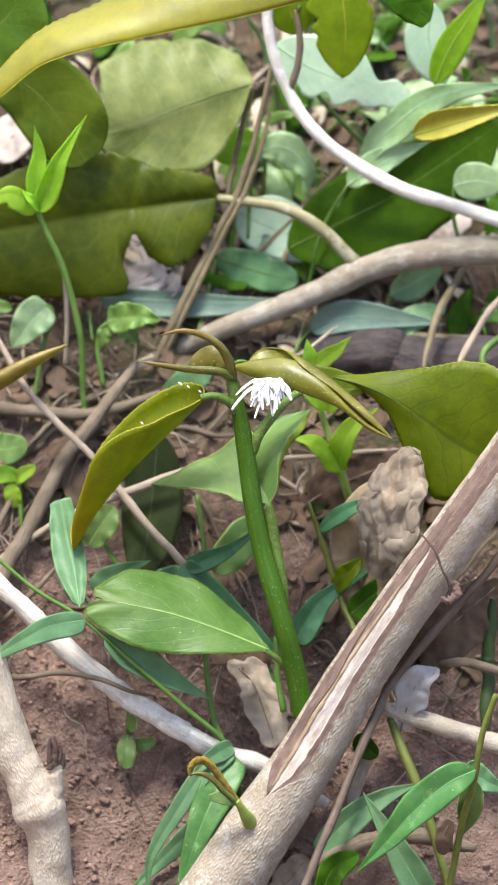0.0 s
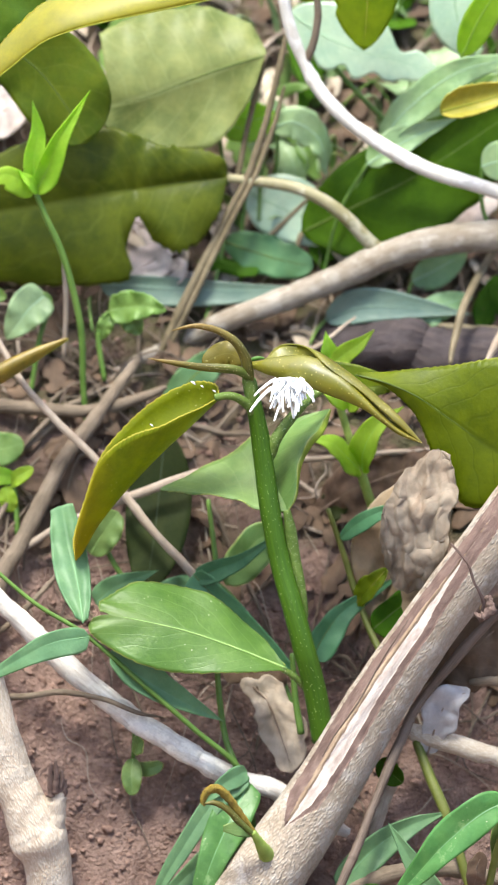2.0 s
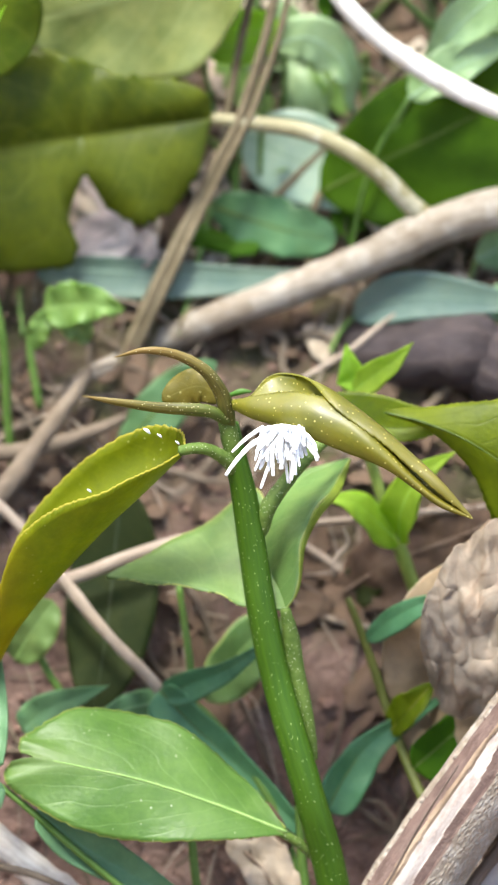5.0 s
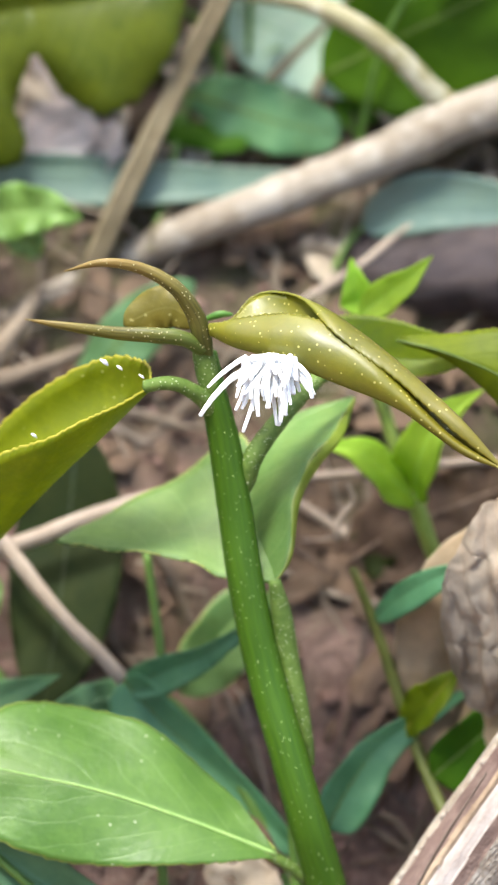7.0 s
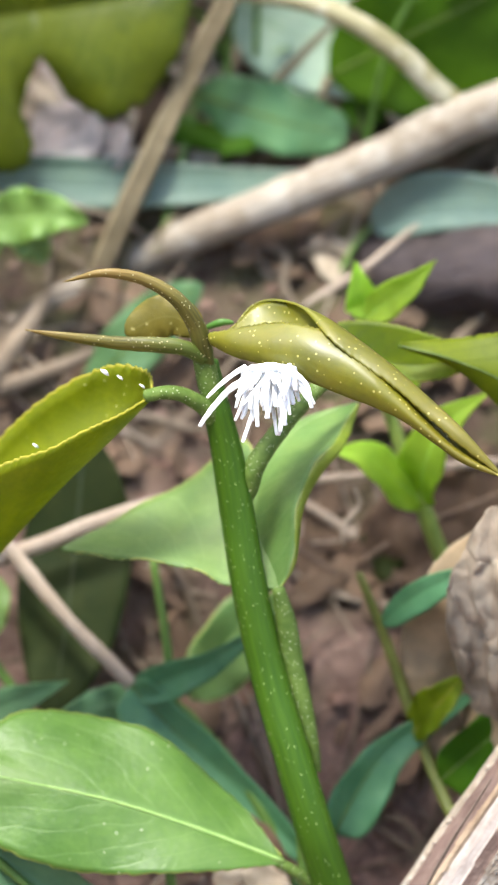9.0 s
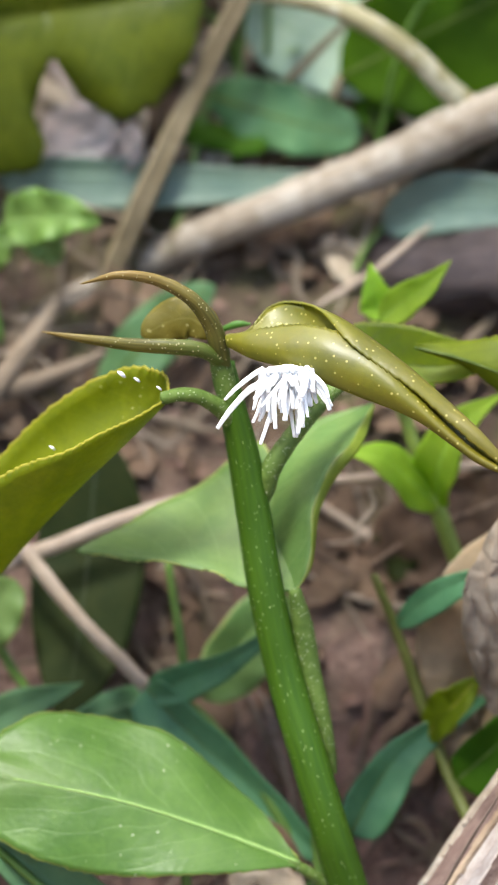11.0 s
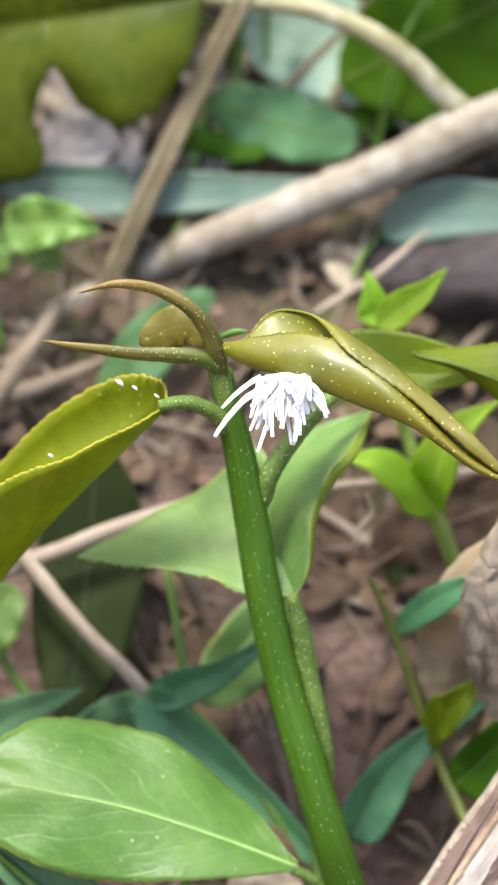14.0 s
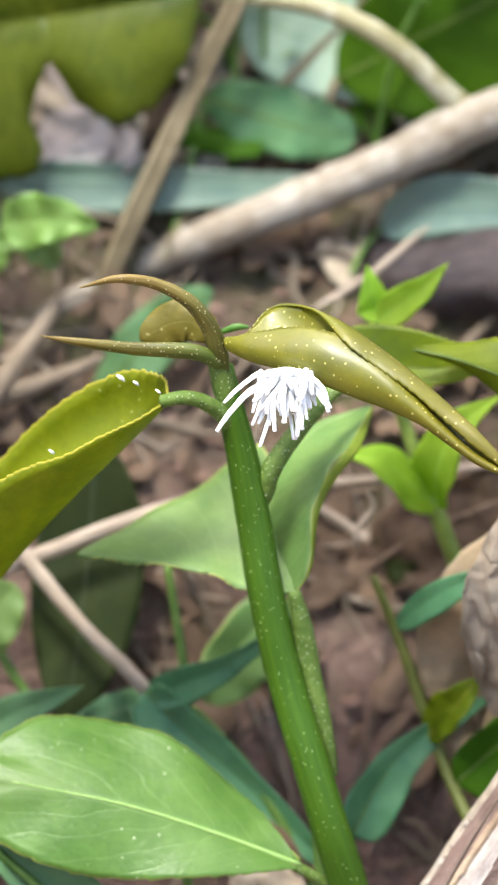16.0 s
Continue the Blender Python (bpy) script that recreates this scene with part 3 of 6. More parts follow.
def spanned(name, mid, ea, eb, mat, bow_a=(0, 0, 0), bow_b=(0, 0, 0), serr=0.0, teeth=30, ragged=0.0, n=60, m=8, thick=0.3, seed=0, ripple=0.0, crumple=0.0):
    """A blade stretched from its midrib to its two margins, all three smooth lines of as many points. bow_a and bow_b belly the
    halves (mm), serr saws the margins (mm), ragged eats them unevenly, ripple waves them."""
    n = max(n, teeth * 4 if serr else n)
    p, rows = even(mid, n), []
    u = np.linspace(0, 1, n + 1)
    for half, (e, bow) in enumerate(((ea, bow_a), (eb, bow_b))):
        e = even(e, n)
        way = e - p
        w = np.linalg.norm(way, axis=1)
        way = way / (w[:, None] + 1e-9)
        full = np.minimum(1.0, w / (w.max() + 1e-9) * 1.3)
        rim = np.zeros(n + 1)
        if serr:
            saw = np.array([(x * teeth + 0.37 * half + 0.8 * noise.noise(Vector((x * teeth * 0.45, half * 4.0, seed)))) % 1.0 for x in u])
            tall = np.array([0.75 + 0.6 * noise.noise(Vector((x * teeth * 0.7, half * 3.0 + 1, seed))) for x in u])
            rim += serr * tall * (saw - 0.5) * np.minimum(1, full * 3)
        if ragged:
            rim -= ragged * np.array([abs(noise.noise(Vector((x * 9, half * 5.0, seed)))) + 0.5 * abs(noise.noise(Vector((x * 31, half * 5.0, seed)))) for x in u]) * full
        nor = unit(np.cross(unit(np.gradient(p, axis=0)), way)) * (1 if half == 0 else -1)
        cols = []
        for j in range(1, m + 1):
            q = j / m
            wave = nor * (ripple * q * q * np.sin(2 * math.pi * 4.0 * u + seed + half) * full)[:, None]
            cols.append(p + (e - p) * q + np.array(bow, float) * (4 * q * (1 - q) * full)[:, None] + wave + way * (rim * q ** 40)[:, None])
        rows.append(cols)
    grid = np.array(rows[0][::-1] + [p] + rows[1])
    if crumple:
        for i in range(grid.shape[0]):
            for j in range(grid.shape[1]):
                q = Vector(grid[i, j]) * 0.16
                grid[i, j] += np.array(noise.noise_vector(q + Vector((seed, 3.1, 0))) + 0.45 * noise.noise_vector(q * 2.7 + Vector((0, seed, 1)))) * crumple
    return solid_blade(name, grid, thick, mat)


def solid_blade(name, grid, thick, mat):
    """Gives a grid of points (across, along) its thickness."""
    k, s = grid.shape[:2]
    n, N = s - 1, k * s
    nor = unit(np.cross(np.gradient(grid, axis=1), np.gradient(grid, axis=0)))
    faces = []
    for i in range(k - 1):
        for j in range(n):
            a, b, c, d = i * s + j, i * s + j + 1, (i + 1) * s + j + 1, (i + 1) * s + j
            faces += [(a, b, c, d), (N + d, N + c, N + b, N + a)]
    rim = [j for j in range(s)] + [i * s + n for i in range(1, k)] + [(k - 1) * s + j for j in range(n - 1, -1, -1)] + [i * s for i in range(k - 2, 0, -1)]
    for a, b in zip(rim, rim[1:] + rim[:1]):
        faces.append((b, a, N + a, N + b))
    uv = [(x, i / (k - 1)) for i in range(k) for x in np.linspace(0, 1, s)] * 2
    return mesh(name, np.vstack([(grid + nor * thick / 2).reshape(-1, 3), (grid - nor * thick / 2).reshape(-1, 3)]), faces, mat, uv)


def rib(spine, r, mat, lift, name="midrib", upto=0.95):
    """The raised midrib of a blade."""
    p = curve(spine, 5) + np.array(lift, float)
    p = p[: max(3, int(len(p) * upto))]
    return tube(name, p[::2] if len(p) > 6 else p, np.linspace(r, r * 0.3, len(p[::2] if len(p) > 6 else p)), mat, seg=8, per=3)


UP, OUT, RIGHT = (-0.20, 0.28, 0.94), (-0.01, -0.96, 0.28), (0.98, 0.04, 0.19)
LEFT, DOWN = tuple(-x for x in RIGHT), tuple(-x for x in UP)


# ---- the bank: one sheet of soil ----
BANK_Y = [-400000, -66, -30, -4, 16, 42, 80, 116, 174, 246, 360, 400000]
BANK_Z = [-34, -32, -22, 0, 30, 68, 108, 148, 196, 232, 250, 260]


def bank(x, y, fine=True):
    z = float(np.interp(y, BANK_Y, BANK_Z))
    if fine and abs(x) < 400 and abs(y) < 400:
        q = Vector((x, y, z))
        z += 4.5 * noise.noise(q * 0.03) + 3.4 * noise.noise(q * 0.1) + 2.2 * abs(noise.noise(q * 0.24)) + 1.0 * noise.noise(q * 0.5)
    return z


def spread(lo, hi, step, far):
    mid = np.arange(lo, hi + step, step)
    grow = [step]
    while sum(grow) < far:
        grow.append(grow[-1] * 1.35)
    g = np.cumsum(grow)
    return np.concatenate([lo - g[::-1], mid, hi + g])


def build_ground():
    xs, ys = spread(-85, 95, 0.9, 3e5), spread(-60, 205, 0.95, 3e5)
    v = [(x, y, bank(x, y)) for y in ys for x in xs]
    w = len(xs)
    faces = [(j * w + i, j * w + i + 1, (j + 1) * w + i + 1, (j + 1) * w + i) for j in range(len(ys) - 1) for i in range(w - 1)]
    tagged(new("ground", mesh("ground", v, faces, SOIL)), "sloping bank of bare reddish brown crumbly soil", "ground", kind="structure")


build_ground()


def join(chunks):
    """Several (verts, faces, uv) as one."""
    v, f, t = [], [], []
    for cv, cf, cu in chunks:
        o = len(v)
        v += cv
        f += [tuple(i + o for i in q) for q in cf]
        t += cu
    return v, f, t


def data_of(me):
    n = len(me.vertices)
    co = np.empty(n * 3)
    me.vertices.foreach_get("co", co)
    uv = [(0.0, 0.0)] * n
    if me.uv_layers:
        for l, d in zip(me.loops, me.uv_layers[0].data):
            uv[l.vertex_index] = tuple(d.uv)
    out = ((co.reshape(-1, 3) / MM).tolist(), [tuple(p.vertices) for p in me.polygons], uv)
    bpy.data.meshes.remove(me)
    return out


def stuff(name, metas, mat, label, category):
    v, f, t = join([data_of(m) for m in metas])
    tagged(new(name, mesh(name, v, f, mat, t)), label, category, kind="stuff")


rng, crumb = random.Random(7), random.Random(17)


def clod(x, y, s):
    z = bank(x, y)
    bm = bmesh.new()
    bmesh.ops.create_icosphere(bm, subdivisions=2, radius=s)
    v = []
    for q in bm.verts:
        k = 1 + 0.9 * noise.noise(q.co * (1.1 / s) + Vector((x, y, 0))) + 0.2 * noise.noise(q.co * (2.5 / s) + Vector((y, x, 0)))
        v.append((x + q.co.x * k, y + q.co.y * k, z + q.co.z * k * 0.7 - s * 0.12))
    bm.verts.index_update()
    f = [tuple(w.index for w in p.verts) for p in bm.faces]
    bm.free()
    return mesh("clod", v, f, CLOD)


stuff("soil_clods", [clod(rng.uniform(-80, 85), rng.uniform(-36, 78), rng.choice((0.4, 0.5, 0.6, 0.8, 1.0, 1.3)) * rng.uniform(0.5, 1.0)) for _ in range(1300)] + [clod(rng.uniform(-60, 60), rng.uniform(-36, 22), rng.uniform(0.4, 1.1)) for _ in range(380)] + [clod(crumb.uniform(-62, 70), crumb.uniform(-36, 30), crumb.uniform(0.25, 0.75)) for _ in range(2000)], CLOD,
      "loose crumbs and clods of reddish soil", "soil")


def litter_twig(mat):
    x, y = rng.uniform(-80, 90), rng.uniform(23, 162)
    a, ln = rng.uniform(0, math.pi), rng.uniform(8, 38)
    r = rng.choice((0.2, 0.25, 0.3, 0.4, 0.5, 0.7))
    pts = []
    for k in (-0.5, -0.15, 0.2, 0.5):
        px, py = x + math.cos(a) * ln * k + rng.uniform(-1, 1), y + math.sin(a) * ln * k * 0.7 + rng.uniform(-1, 1)
        pts.append((px, py, bank(px, py) + r + rng.uniform(0, 4.5)))
    return tube("bit", pts, [r * 0.5, r, r * 0.9, r * 0.4], mat, seg=6, per=3)


def fibre(mat):
    x, y = rng.uniform(-80, 90), rng.uniform(5, 150)
    pts, a = [], rng.uniform(0, 2 * math.pi)
    lift = rng.uniform(1, 7)
    for k in range(5):
        pts.append((x, y, bank(x, y) + 0.4 + lift * math.sin(math.pi * k / 4)))
        a += rng.uniform(-0.7, 0.7)
        x, y = x + math.cos(a) * rng.uniform(3, 9), y + math.sin(a) * rng.uniform(2, 6)
    r = rng.uniform(0.1, 0.24)
    return tube("bit", pts, [r * 0.5, r, r, r * 0.8, r * 0.3], mat, seg=5, per=4)


def litter_leaf(mat, lo=5, hi=13, x0=-80, x1=90, y0=28, y1=162, lift=0.0):
    x, y = rng.uniform(x0, x1), rng.uniform(y0, y1)
    a, ln = rng.uniform(0, 2 * math.pi), rng.uniform(lo, hi)
    t = (math.cos(a), math.sin(a) * 0.75)
    pts = [(x + t[0] * ln * k, y + t[1] * ln * k, bank(x + t[0] * ln * k, y + t[1] * ln * k) + 1.5 + rng.uniform(0, 3 + lift)) for k in (-0.8, 0, 0.8)]
    w = ln * rng.uniform(0.3, 0.5)
    d = (-t[1], t[0] * 0.7, t[0] * 0.7 + rng.uniform(-0.4, 0.4))
    e = tuple(-q + rng.uniform(-0.3, 0.3) for q in d)
    return leaf("bit", pts, d, w, e, w, mat, rng.choice(("ovate", "oval", "lance")), n=14, m=4, crumple=0.07 * ln + 0.4, crease=0.12 * ln, tear=rng.choice((0.2, 0.5, 0.9)), seed=rng.uniform(0, 50), thick=0.2, roll=rng.uniform(-30, 30))


stuff("twig_litter", [litter_twig(TWIG) for _ in range(520)], TWIG, "thin dead brown twigs scattered on the soil", "twigs")
stuff("pale_twig_litter", [litter_twig(PALE_TWIG) for _ in range(45)], PALE_TWIG, "pale dry twigs lying on the bank", "twigs")
stuff("root_fibres", [fibre(PALE_TWIG) for _ in range(130)], PALE_TWIG, "fine pale rootlets and plant fibres", "fibres")
stuff("dark_fibres", [fibre(VINE) for _ in range(130)], VINE, "fine dark rootlets and plant fibres", "fibres")
stuff("leaf_litter", [litter_leaf(DRY, 2, 8) for _ in range(420)], DRY, "crumpled brown dead leaves covering the bank", "leaf litter")
stuff("pale_leaf_litter", [litter_leaf(DRY_PALE, 2, 7, y0=72) for _ in range(90)] + [litter_leaf(DRY_PALE, 5, 10, -34, -10, 80, 116) for _ in range(26)], DRY_PALE, "bleached fragments of dead leaves on the bank", "leaf litter")


for nm, mt, cnt, x0, x1, y0, y1, lb in (("bright_ground_cover", HEART, 30, -70, 90, 96, 168, "small bright green leaves of low undergrowth"),
                                        ("blue_ground_cover", BLUE, 34, -10, 95, 96, 174, "small blue-green leaves of low undergrowth"),
                                        ("dark_ground_cover", DARK, 40, -80, 90, 78, 174, "small dark green leaves of low undergrowth")):
    stuff(nm, [litter_leaf(mt, 5, 12, x0, x1, y0, y1, 6.0) for _ in range(cnt)], mt, lb, "undergrowth")


def thin_weed(mat):
    x, y = rng.uniform(-20, 95), rng.uniform(92, 168)
    z, a, h = bank(x, y), rng.uniform(-0.9, 0.9), rng.uniform(8, 26)
    pts = [(x, y, z - 1), (x + a * h * 0.3, y - 1, z + h * 0.45), (x + a * h * 0.8, y - 3, z + h * 0.85), (x + a * h * 1.5, y - 5, z + h)]
    return tube("bit", pts, [0.3, 0.28, 0.24, 0.12], mat, seg=6, per=4)


def thin_blade(mat):
    x, y = rng.uniform(-20, 95), rng.uniform(90, 168)
    z, a, h = bank(x, y), rng.uniform(-1.2, 1.2), rng.uniform(8, 22)
    pts = [(x, y, z), (x + a * h * 0.25, y - 1, z + h * 0.5), (x + a * h * 0.7, y - 3, z + h * 0.85), (x + a * h * 1.3, y - 5, z + h * 0.8)]
    w = rng.uniform(0.7, 1.7)
    return leaf("bit", pts, (0.9, -0.4, 0.1), w, (-0.9, 0.4, 0.1), w, mat, "blade", n=12, m=3, thick=0.2, roll=15)


stuff("thin_weed_stems", [thin_weed(STALK) for _ in range(45)], STALK, "thin green weed stems rising from the bank", "weeds")
stuff("pale_weed_blades", [thin_blade(PALE) for _ in range(45)], PALE, "narrow pale green weed blades on the bank", "weeds")
stuff("blue_weed_blades", [thin_blade(BLUE) for _ in range(40)], BLUE, "narrow blue-green weed blades on the bank", "weeds")


# ---- the thick tan branch with its bark torn open ----
STRIPS = ((-2, -13, -8, 6, 0), (10, 0, 7, 33, 36), (26, 27, 30, 33.5, 36), (31, 37, 38, 34, 36), (60, 70, 68, 64, 54))


def torn_branch():
    axis = [(4.6, -26.4, -30.2), (11.9, -20.4, -8.9), (19.7, -14.4, 9.8), (28.1, -8.4, 28.8), (35.1, -3.6, 48.3), (43.9, 0.0, 69.1), (54.8, 3.6, 93.0), (68.8, 9.6, 124.5)]
    rad = [9.2, 8.8, 8.4, 7.3, 6.7, 6.4, 6.1, 6.0]
    e = thing("torn_branch", (4.6, -26.4, -30.2), "thick tan branch with a long strip of bark torn away", "branch")
    g, uv, p, r, tan = tube_grid(axis, rad, seg=200, per=56, rough=0.022, seed=4)
    n, s1 = g.shape[:2]
    toward, across = np.array(OUT), unit(np.array(UP) * 0.62 - np.array(RIGHT) * 0.78)
    kind = np.zeros((n, s1), int)
    for i in range(n):
        u = i / (n - 1)
        for k in range(s1):
            d = unit(g[i, k] - p[i])
            ang = math.degrees(math.atan2(d @ across, d @ toward))
            w = 3 * noise.noise(Vector((u * 9, 0.5, 1.0))) + 1.2 * noise.noise(Vector((u * 40, 3.0, 1.0))) + 0.8 * noise.noise(Vector((u * 120, 2.0, 1.0)))
            open_up = min(1.0, max(0.0, (u - 0.355) / 0.05))
            up = (u - 0.36) / 0.42
            # strips from the near bark to the far bark: inner bark, bare wood, tan ridge, inner bark
            bounds = [np.interp(up, (0, 0.35, 0.82, 1.1, 1.6), row) for row in STRIPS]
            bounds = [24 + (b + w + 1.3 * noise.noise(Vector((u * 60, 7.0 * c, 2.0))) - 24) * open_up for c, b in enumerate(bounds)]
            low, high = bounds[0], bounds[-1]
            if open_up > 0 and low < ang < high:
                kind[i, k] = (2, 1, 3, 2)[sum(ang > b for b in bounds[1:4])]
                depth = (0.0, 0.55, 0.3, 0.05)[kind[i, k]]
                g[i, k] = p[i] + (g[i, k] - p[i]) * (1 - depth / r[i])
            else:
                lip = min(abs(ang - low), abs(ang - high)) if open_up > 0 else 90
                g[i, k] = p[i] + (g[i, k] - p[i]) * (1 + 0.025 * math.exp(-(lip / 7) ** 2))
    v = g.reshape(-1, 3)
    for idx, (nm, mt, lb) in enumerate((("bark", BARK, ""), ("exposed_wood", BARE, "smooth pale wood laid bare"), ("torn_bark", CAMBIUM, "dark reddish inner bark"), ("bark_ridge", RIDGE, "tan ridge of torn fibres"))):
        faces = [(i * s1 + k, i * s1 + k + 1, (i + 1) * s1 + k + 1, (i + 1) * s1 + k) for i in range(n - 1) for k in range(s1 - 1)
                 if kind[i, k] == idx]
        used = sorted({i for f in faces for i in f})
        back = {o: q for q, o in enumerate(used)}
        part(nm, mesh(nm, v[used], [tuple(back[i] for i in f) for f in faces], mt, [uv[i] for i in used]), e, lb)
    # the loose fibre hanging over the strip and the frayed lip
    part("bark_fibre", tube("bark_fibre", [(44.4, -8.4, 91.2), (48.5, -9.8, 88.2), (51.2, -9.6, 83.7), (53.9, -8.4, 79.6), (54.2, -7.2, 75.3)], [0.25, 0.32, 0.28, 0.4, 0.3], CAMBIUM, seg=8, rough=0.5), e, "curled shred of dark bark")
    part("bark_fibre", tube("bark_fibre", [(54.5, -7.2, 80.5), (55.9, -8.4, 78.3), (54.3, -9.0, 76.2), (52.5, -8.4, 76.8)], [0.9, 1.1, 0.9, 0.3], CAMBIUM, seg=8, rough=0.8), e, "curled shred of dark bark")
    part("crack", tube("crack", [(38.7, -8.4, 72.1), (34.7, -9.6, 61.6), (31.6, -11.2, 52.0), (28.0, -12.2, 43.8), (26.3, -13.2, 38.7)], [0.12, 0.2, 0.22, 0.18, 0.1], VINE, seg=6), e, "dark drying crack in the bare wood")
    # the bud that sprouts low on the branch
    b = part("bud_collar", tube("bud_collar", [(19.4, -18.0, 14.5), (17.7, -22.0, 18.1), (16.0, -24.0, 20.7), (14.6, -25.0, 22.7)], [2.0, 1.5, 1.0, 0.75], LIME_STALK, seg=14, rough=0.12), e, "swollen green collar of a sprouting bud")
    part("bud_leaf", tube("bud_leaf", [(16.0, -24.0, 20.7), (12.2, -25.0, 24.9), (8.8, -26.0, 28.8), (5.5, -26.5, 31.3), (3.2, -27.0, 30.8), (2.5, -27.5, 28.6), (3.1, -27.5, 27.3)], [0.8, 0.95, 1.0, 1.15, 1.1, 0.8, 0.25], FUZZ, seg=16, per=8, rough=0.3, flat=0.7), b, "curled golden downy bud leaf")
    part("bud_leaf", tube("bud_leaf", [(15.5, -24.5, 21.4), (11.3, -26.0, 24.7), (7.9, -27.0, 27.5), (5.0, -27.5, 28.5), (3.0, -28.0, 28.0)], [0.7, 0.75, 0.7, 0.6, 0.2], BUD, seg=12, per=6, rough=0.25), b, "narrow speckled bud leaf")
    part("bud_leaf", spanned("bud_leaf", [(14.2, -25.0, 22.1), (11.5, -26.5, 23.1), (7.9, -27.5, 23.2)], [(14.1, -25.0, 22.7), (10.8, -26.0, 24.6), (7.8, -27.5, 23.9)], [(14.3, -25.0, 21.6), (11.6, -27.0, 22.0), (8.0, -27.5, 22.6)], PALE, n=20, m=4, crumple=0.4), b, "small curled pale bud leaf")


torn_branch()


# ---- the young shoot ----
def young_shoot():
    e = thing("young_shoot", (25.3, -1.2, 41.8), "upright green shoot with olive young leaves growing from the branch", "plant")
    stem = part("stem", tube("stem", [(26.1, -3.6, 39.1), (22.1, -3.6, 49.9), (17.9, -4.0, 59.1), (13.9, -2.5, 67.0), (8.9, 0.8, 76.3), (4.7, 3.0, 86.2), (1.6, 5.0, 94.8), (-1.3, 6.0, 103.1), (-3.8, 6.0, 109.5), (-5.6, 7.0, 114.1)],
                             [2.6, 2.55, 2.48, 2.4, 2.36, 2.32, 2.25, 2.05, 1.7, 1.4], STEM, seg=28, per=10, rough=0.02, flat=0.9), e, "smooth green stem dotted with pale glands")
    part("shoot_tip", tube("shoot_tip", [(-2.7, 6.0, 106.7), (-4.0, 6.0, 109.8), (-5.1, 6.0, 112.3), (-6.0, 6.0, 114.4), (-6.8, 6.0, 115.9)], [1.4, 1.55, 1.5, 1.3, 0.9], PETIOLE, seg=18, rough=0.07), e, "downy grey-green growing tip")
    # the two spear-shaped buds and the small bud leaf behind them
    part("bud_spear", tube("bud_spear", [(-5.9, 5.0, 115.0), (-8.5, 4.0, 116.4), (-12.3, 3.5, 116.3), (-17.2, 3.0, 115.8), (-23.5, 2.0, 115.8), (-28.3, 2.0, 115.7)], [0.9, 1.15, 1.15, 0.95, 0.6, 0.08], BUD, seg=14, per=8, rough=0.05, flat=0.75), e, "straight olive spear-shaped leaf bud")
    part("bud_spear", tube("bud_spear", [(-4.6, 7.2, 111.0), (-6.4, 4.8, 116.9), (-7.8, 4.0, 120.0), (-10.6, 3.0, 123.2), (-15.0, 3.0, 124.8), (-19.9, 2.0, 125.0), (-24.5, 2.0, 122.9)], [0.7, 1.25, 1.2, 1.05, 0.85, 0.6, 0.08], BUD, seg=14, per=8, rough=0.06, flat=0.8), e, "curved olive spear-shaped leaf bud")
    part("bud_leaf", leaf("bud_leaf", [(-7.2, 9.0, 116.9), (-10.5, 10.0, 118.0), (-13.2, 10.0, 117.2), (-16.4, 10.0, 114.5)], UP, 2.8, DOWN, 2.8, BUDLEAF, "oval", n=24, m=6, roll=30, ripple=0.3), e, "small unfolding olive leaf")
    part("bud_leaf", tube("bud_leaf", [(-6.6, 12.0, 116.6), (-4.9, 12.0, 117.6), (-3.4, 12.0, 117.9)], [0.35, 0.5, 0.2], FRESH, seg=8), e, "thin bright green leaf edge")

    # hanging folded leaf on its arched stalk
    part("petiole", tube("petiole", [(-0.8, 8.0, 102.0), (-3.1, 6.0, 106.6), (-4.8, 4.5, 108.9), (-7.5, 3.0, 110.6), (-9.9, 2.0, 110.9), (-12.2, 2.0, 109.9)], [0.8, 1.15, 1.1, 0.95, 0.88, 0.8], PETIOLE, seg=14, rough=0.06), e, "arched downy leaf stalk")
    keel = [(-11.6, 2.4, 109.4), (-16.4, 3.0, 101.9), (-20.5, 3.0, 96.0), (-24.5, 2.5, 89.8), (-28.4, 2.0, 83.1), (-31.8, 1.5, 76.1), (-34.0, 1.2, 69.4), (-35.1, 1.2, 67.2)]
    near = [(-11.8, 2.0, 109.8), (-16.3, -2.0, 107.2), (-21.5, -4.0, 104.0), (-26.8, -5.0, 100.8), (-31.8, -5.0, 96.9), (-34.5, -4.5, 90.4), (-36.2, -2.0, 76.4), (-35.2, 1.0, 67.3)]
    rear = [(-11.5, 3.0, 110.2), (-13.0, 6.0, 111.7), (-19.0, 10.0, 109.4), (-26.9, 12.0, 101.2), (-33.0, 12.0, 91.8), (-35.6, 10.0, 81.5), (-36.6, 5.0, 71.5), (-35.3, 1.4, 67.2)]
    lf = part("folded_leaf", spanned("folded_leaf", keel, near, rear, OLIVE, (-0.4, -1.2, -0.6), (1.0, 3.0, -0.8), serr=0.55, teeth=40, ripple=0.25, seed=3), e, "folded hanging olive leaf with a toothed edge")
    part("midrib", rib(keel, 0.12, RIB_OLIVE, (0, 0, 0)), lf)
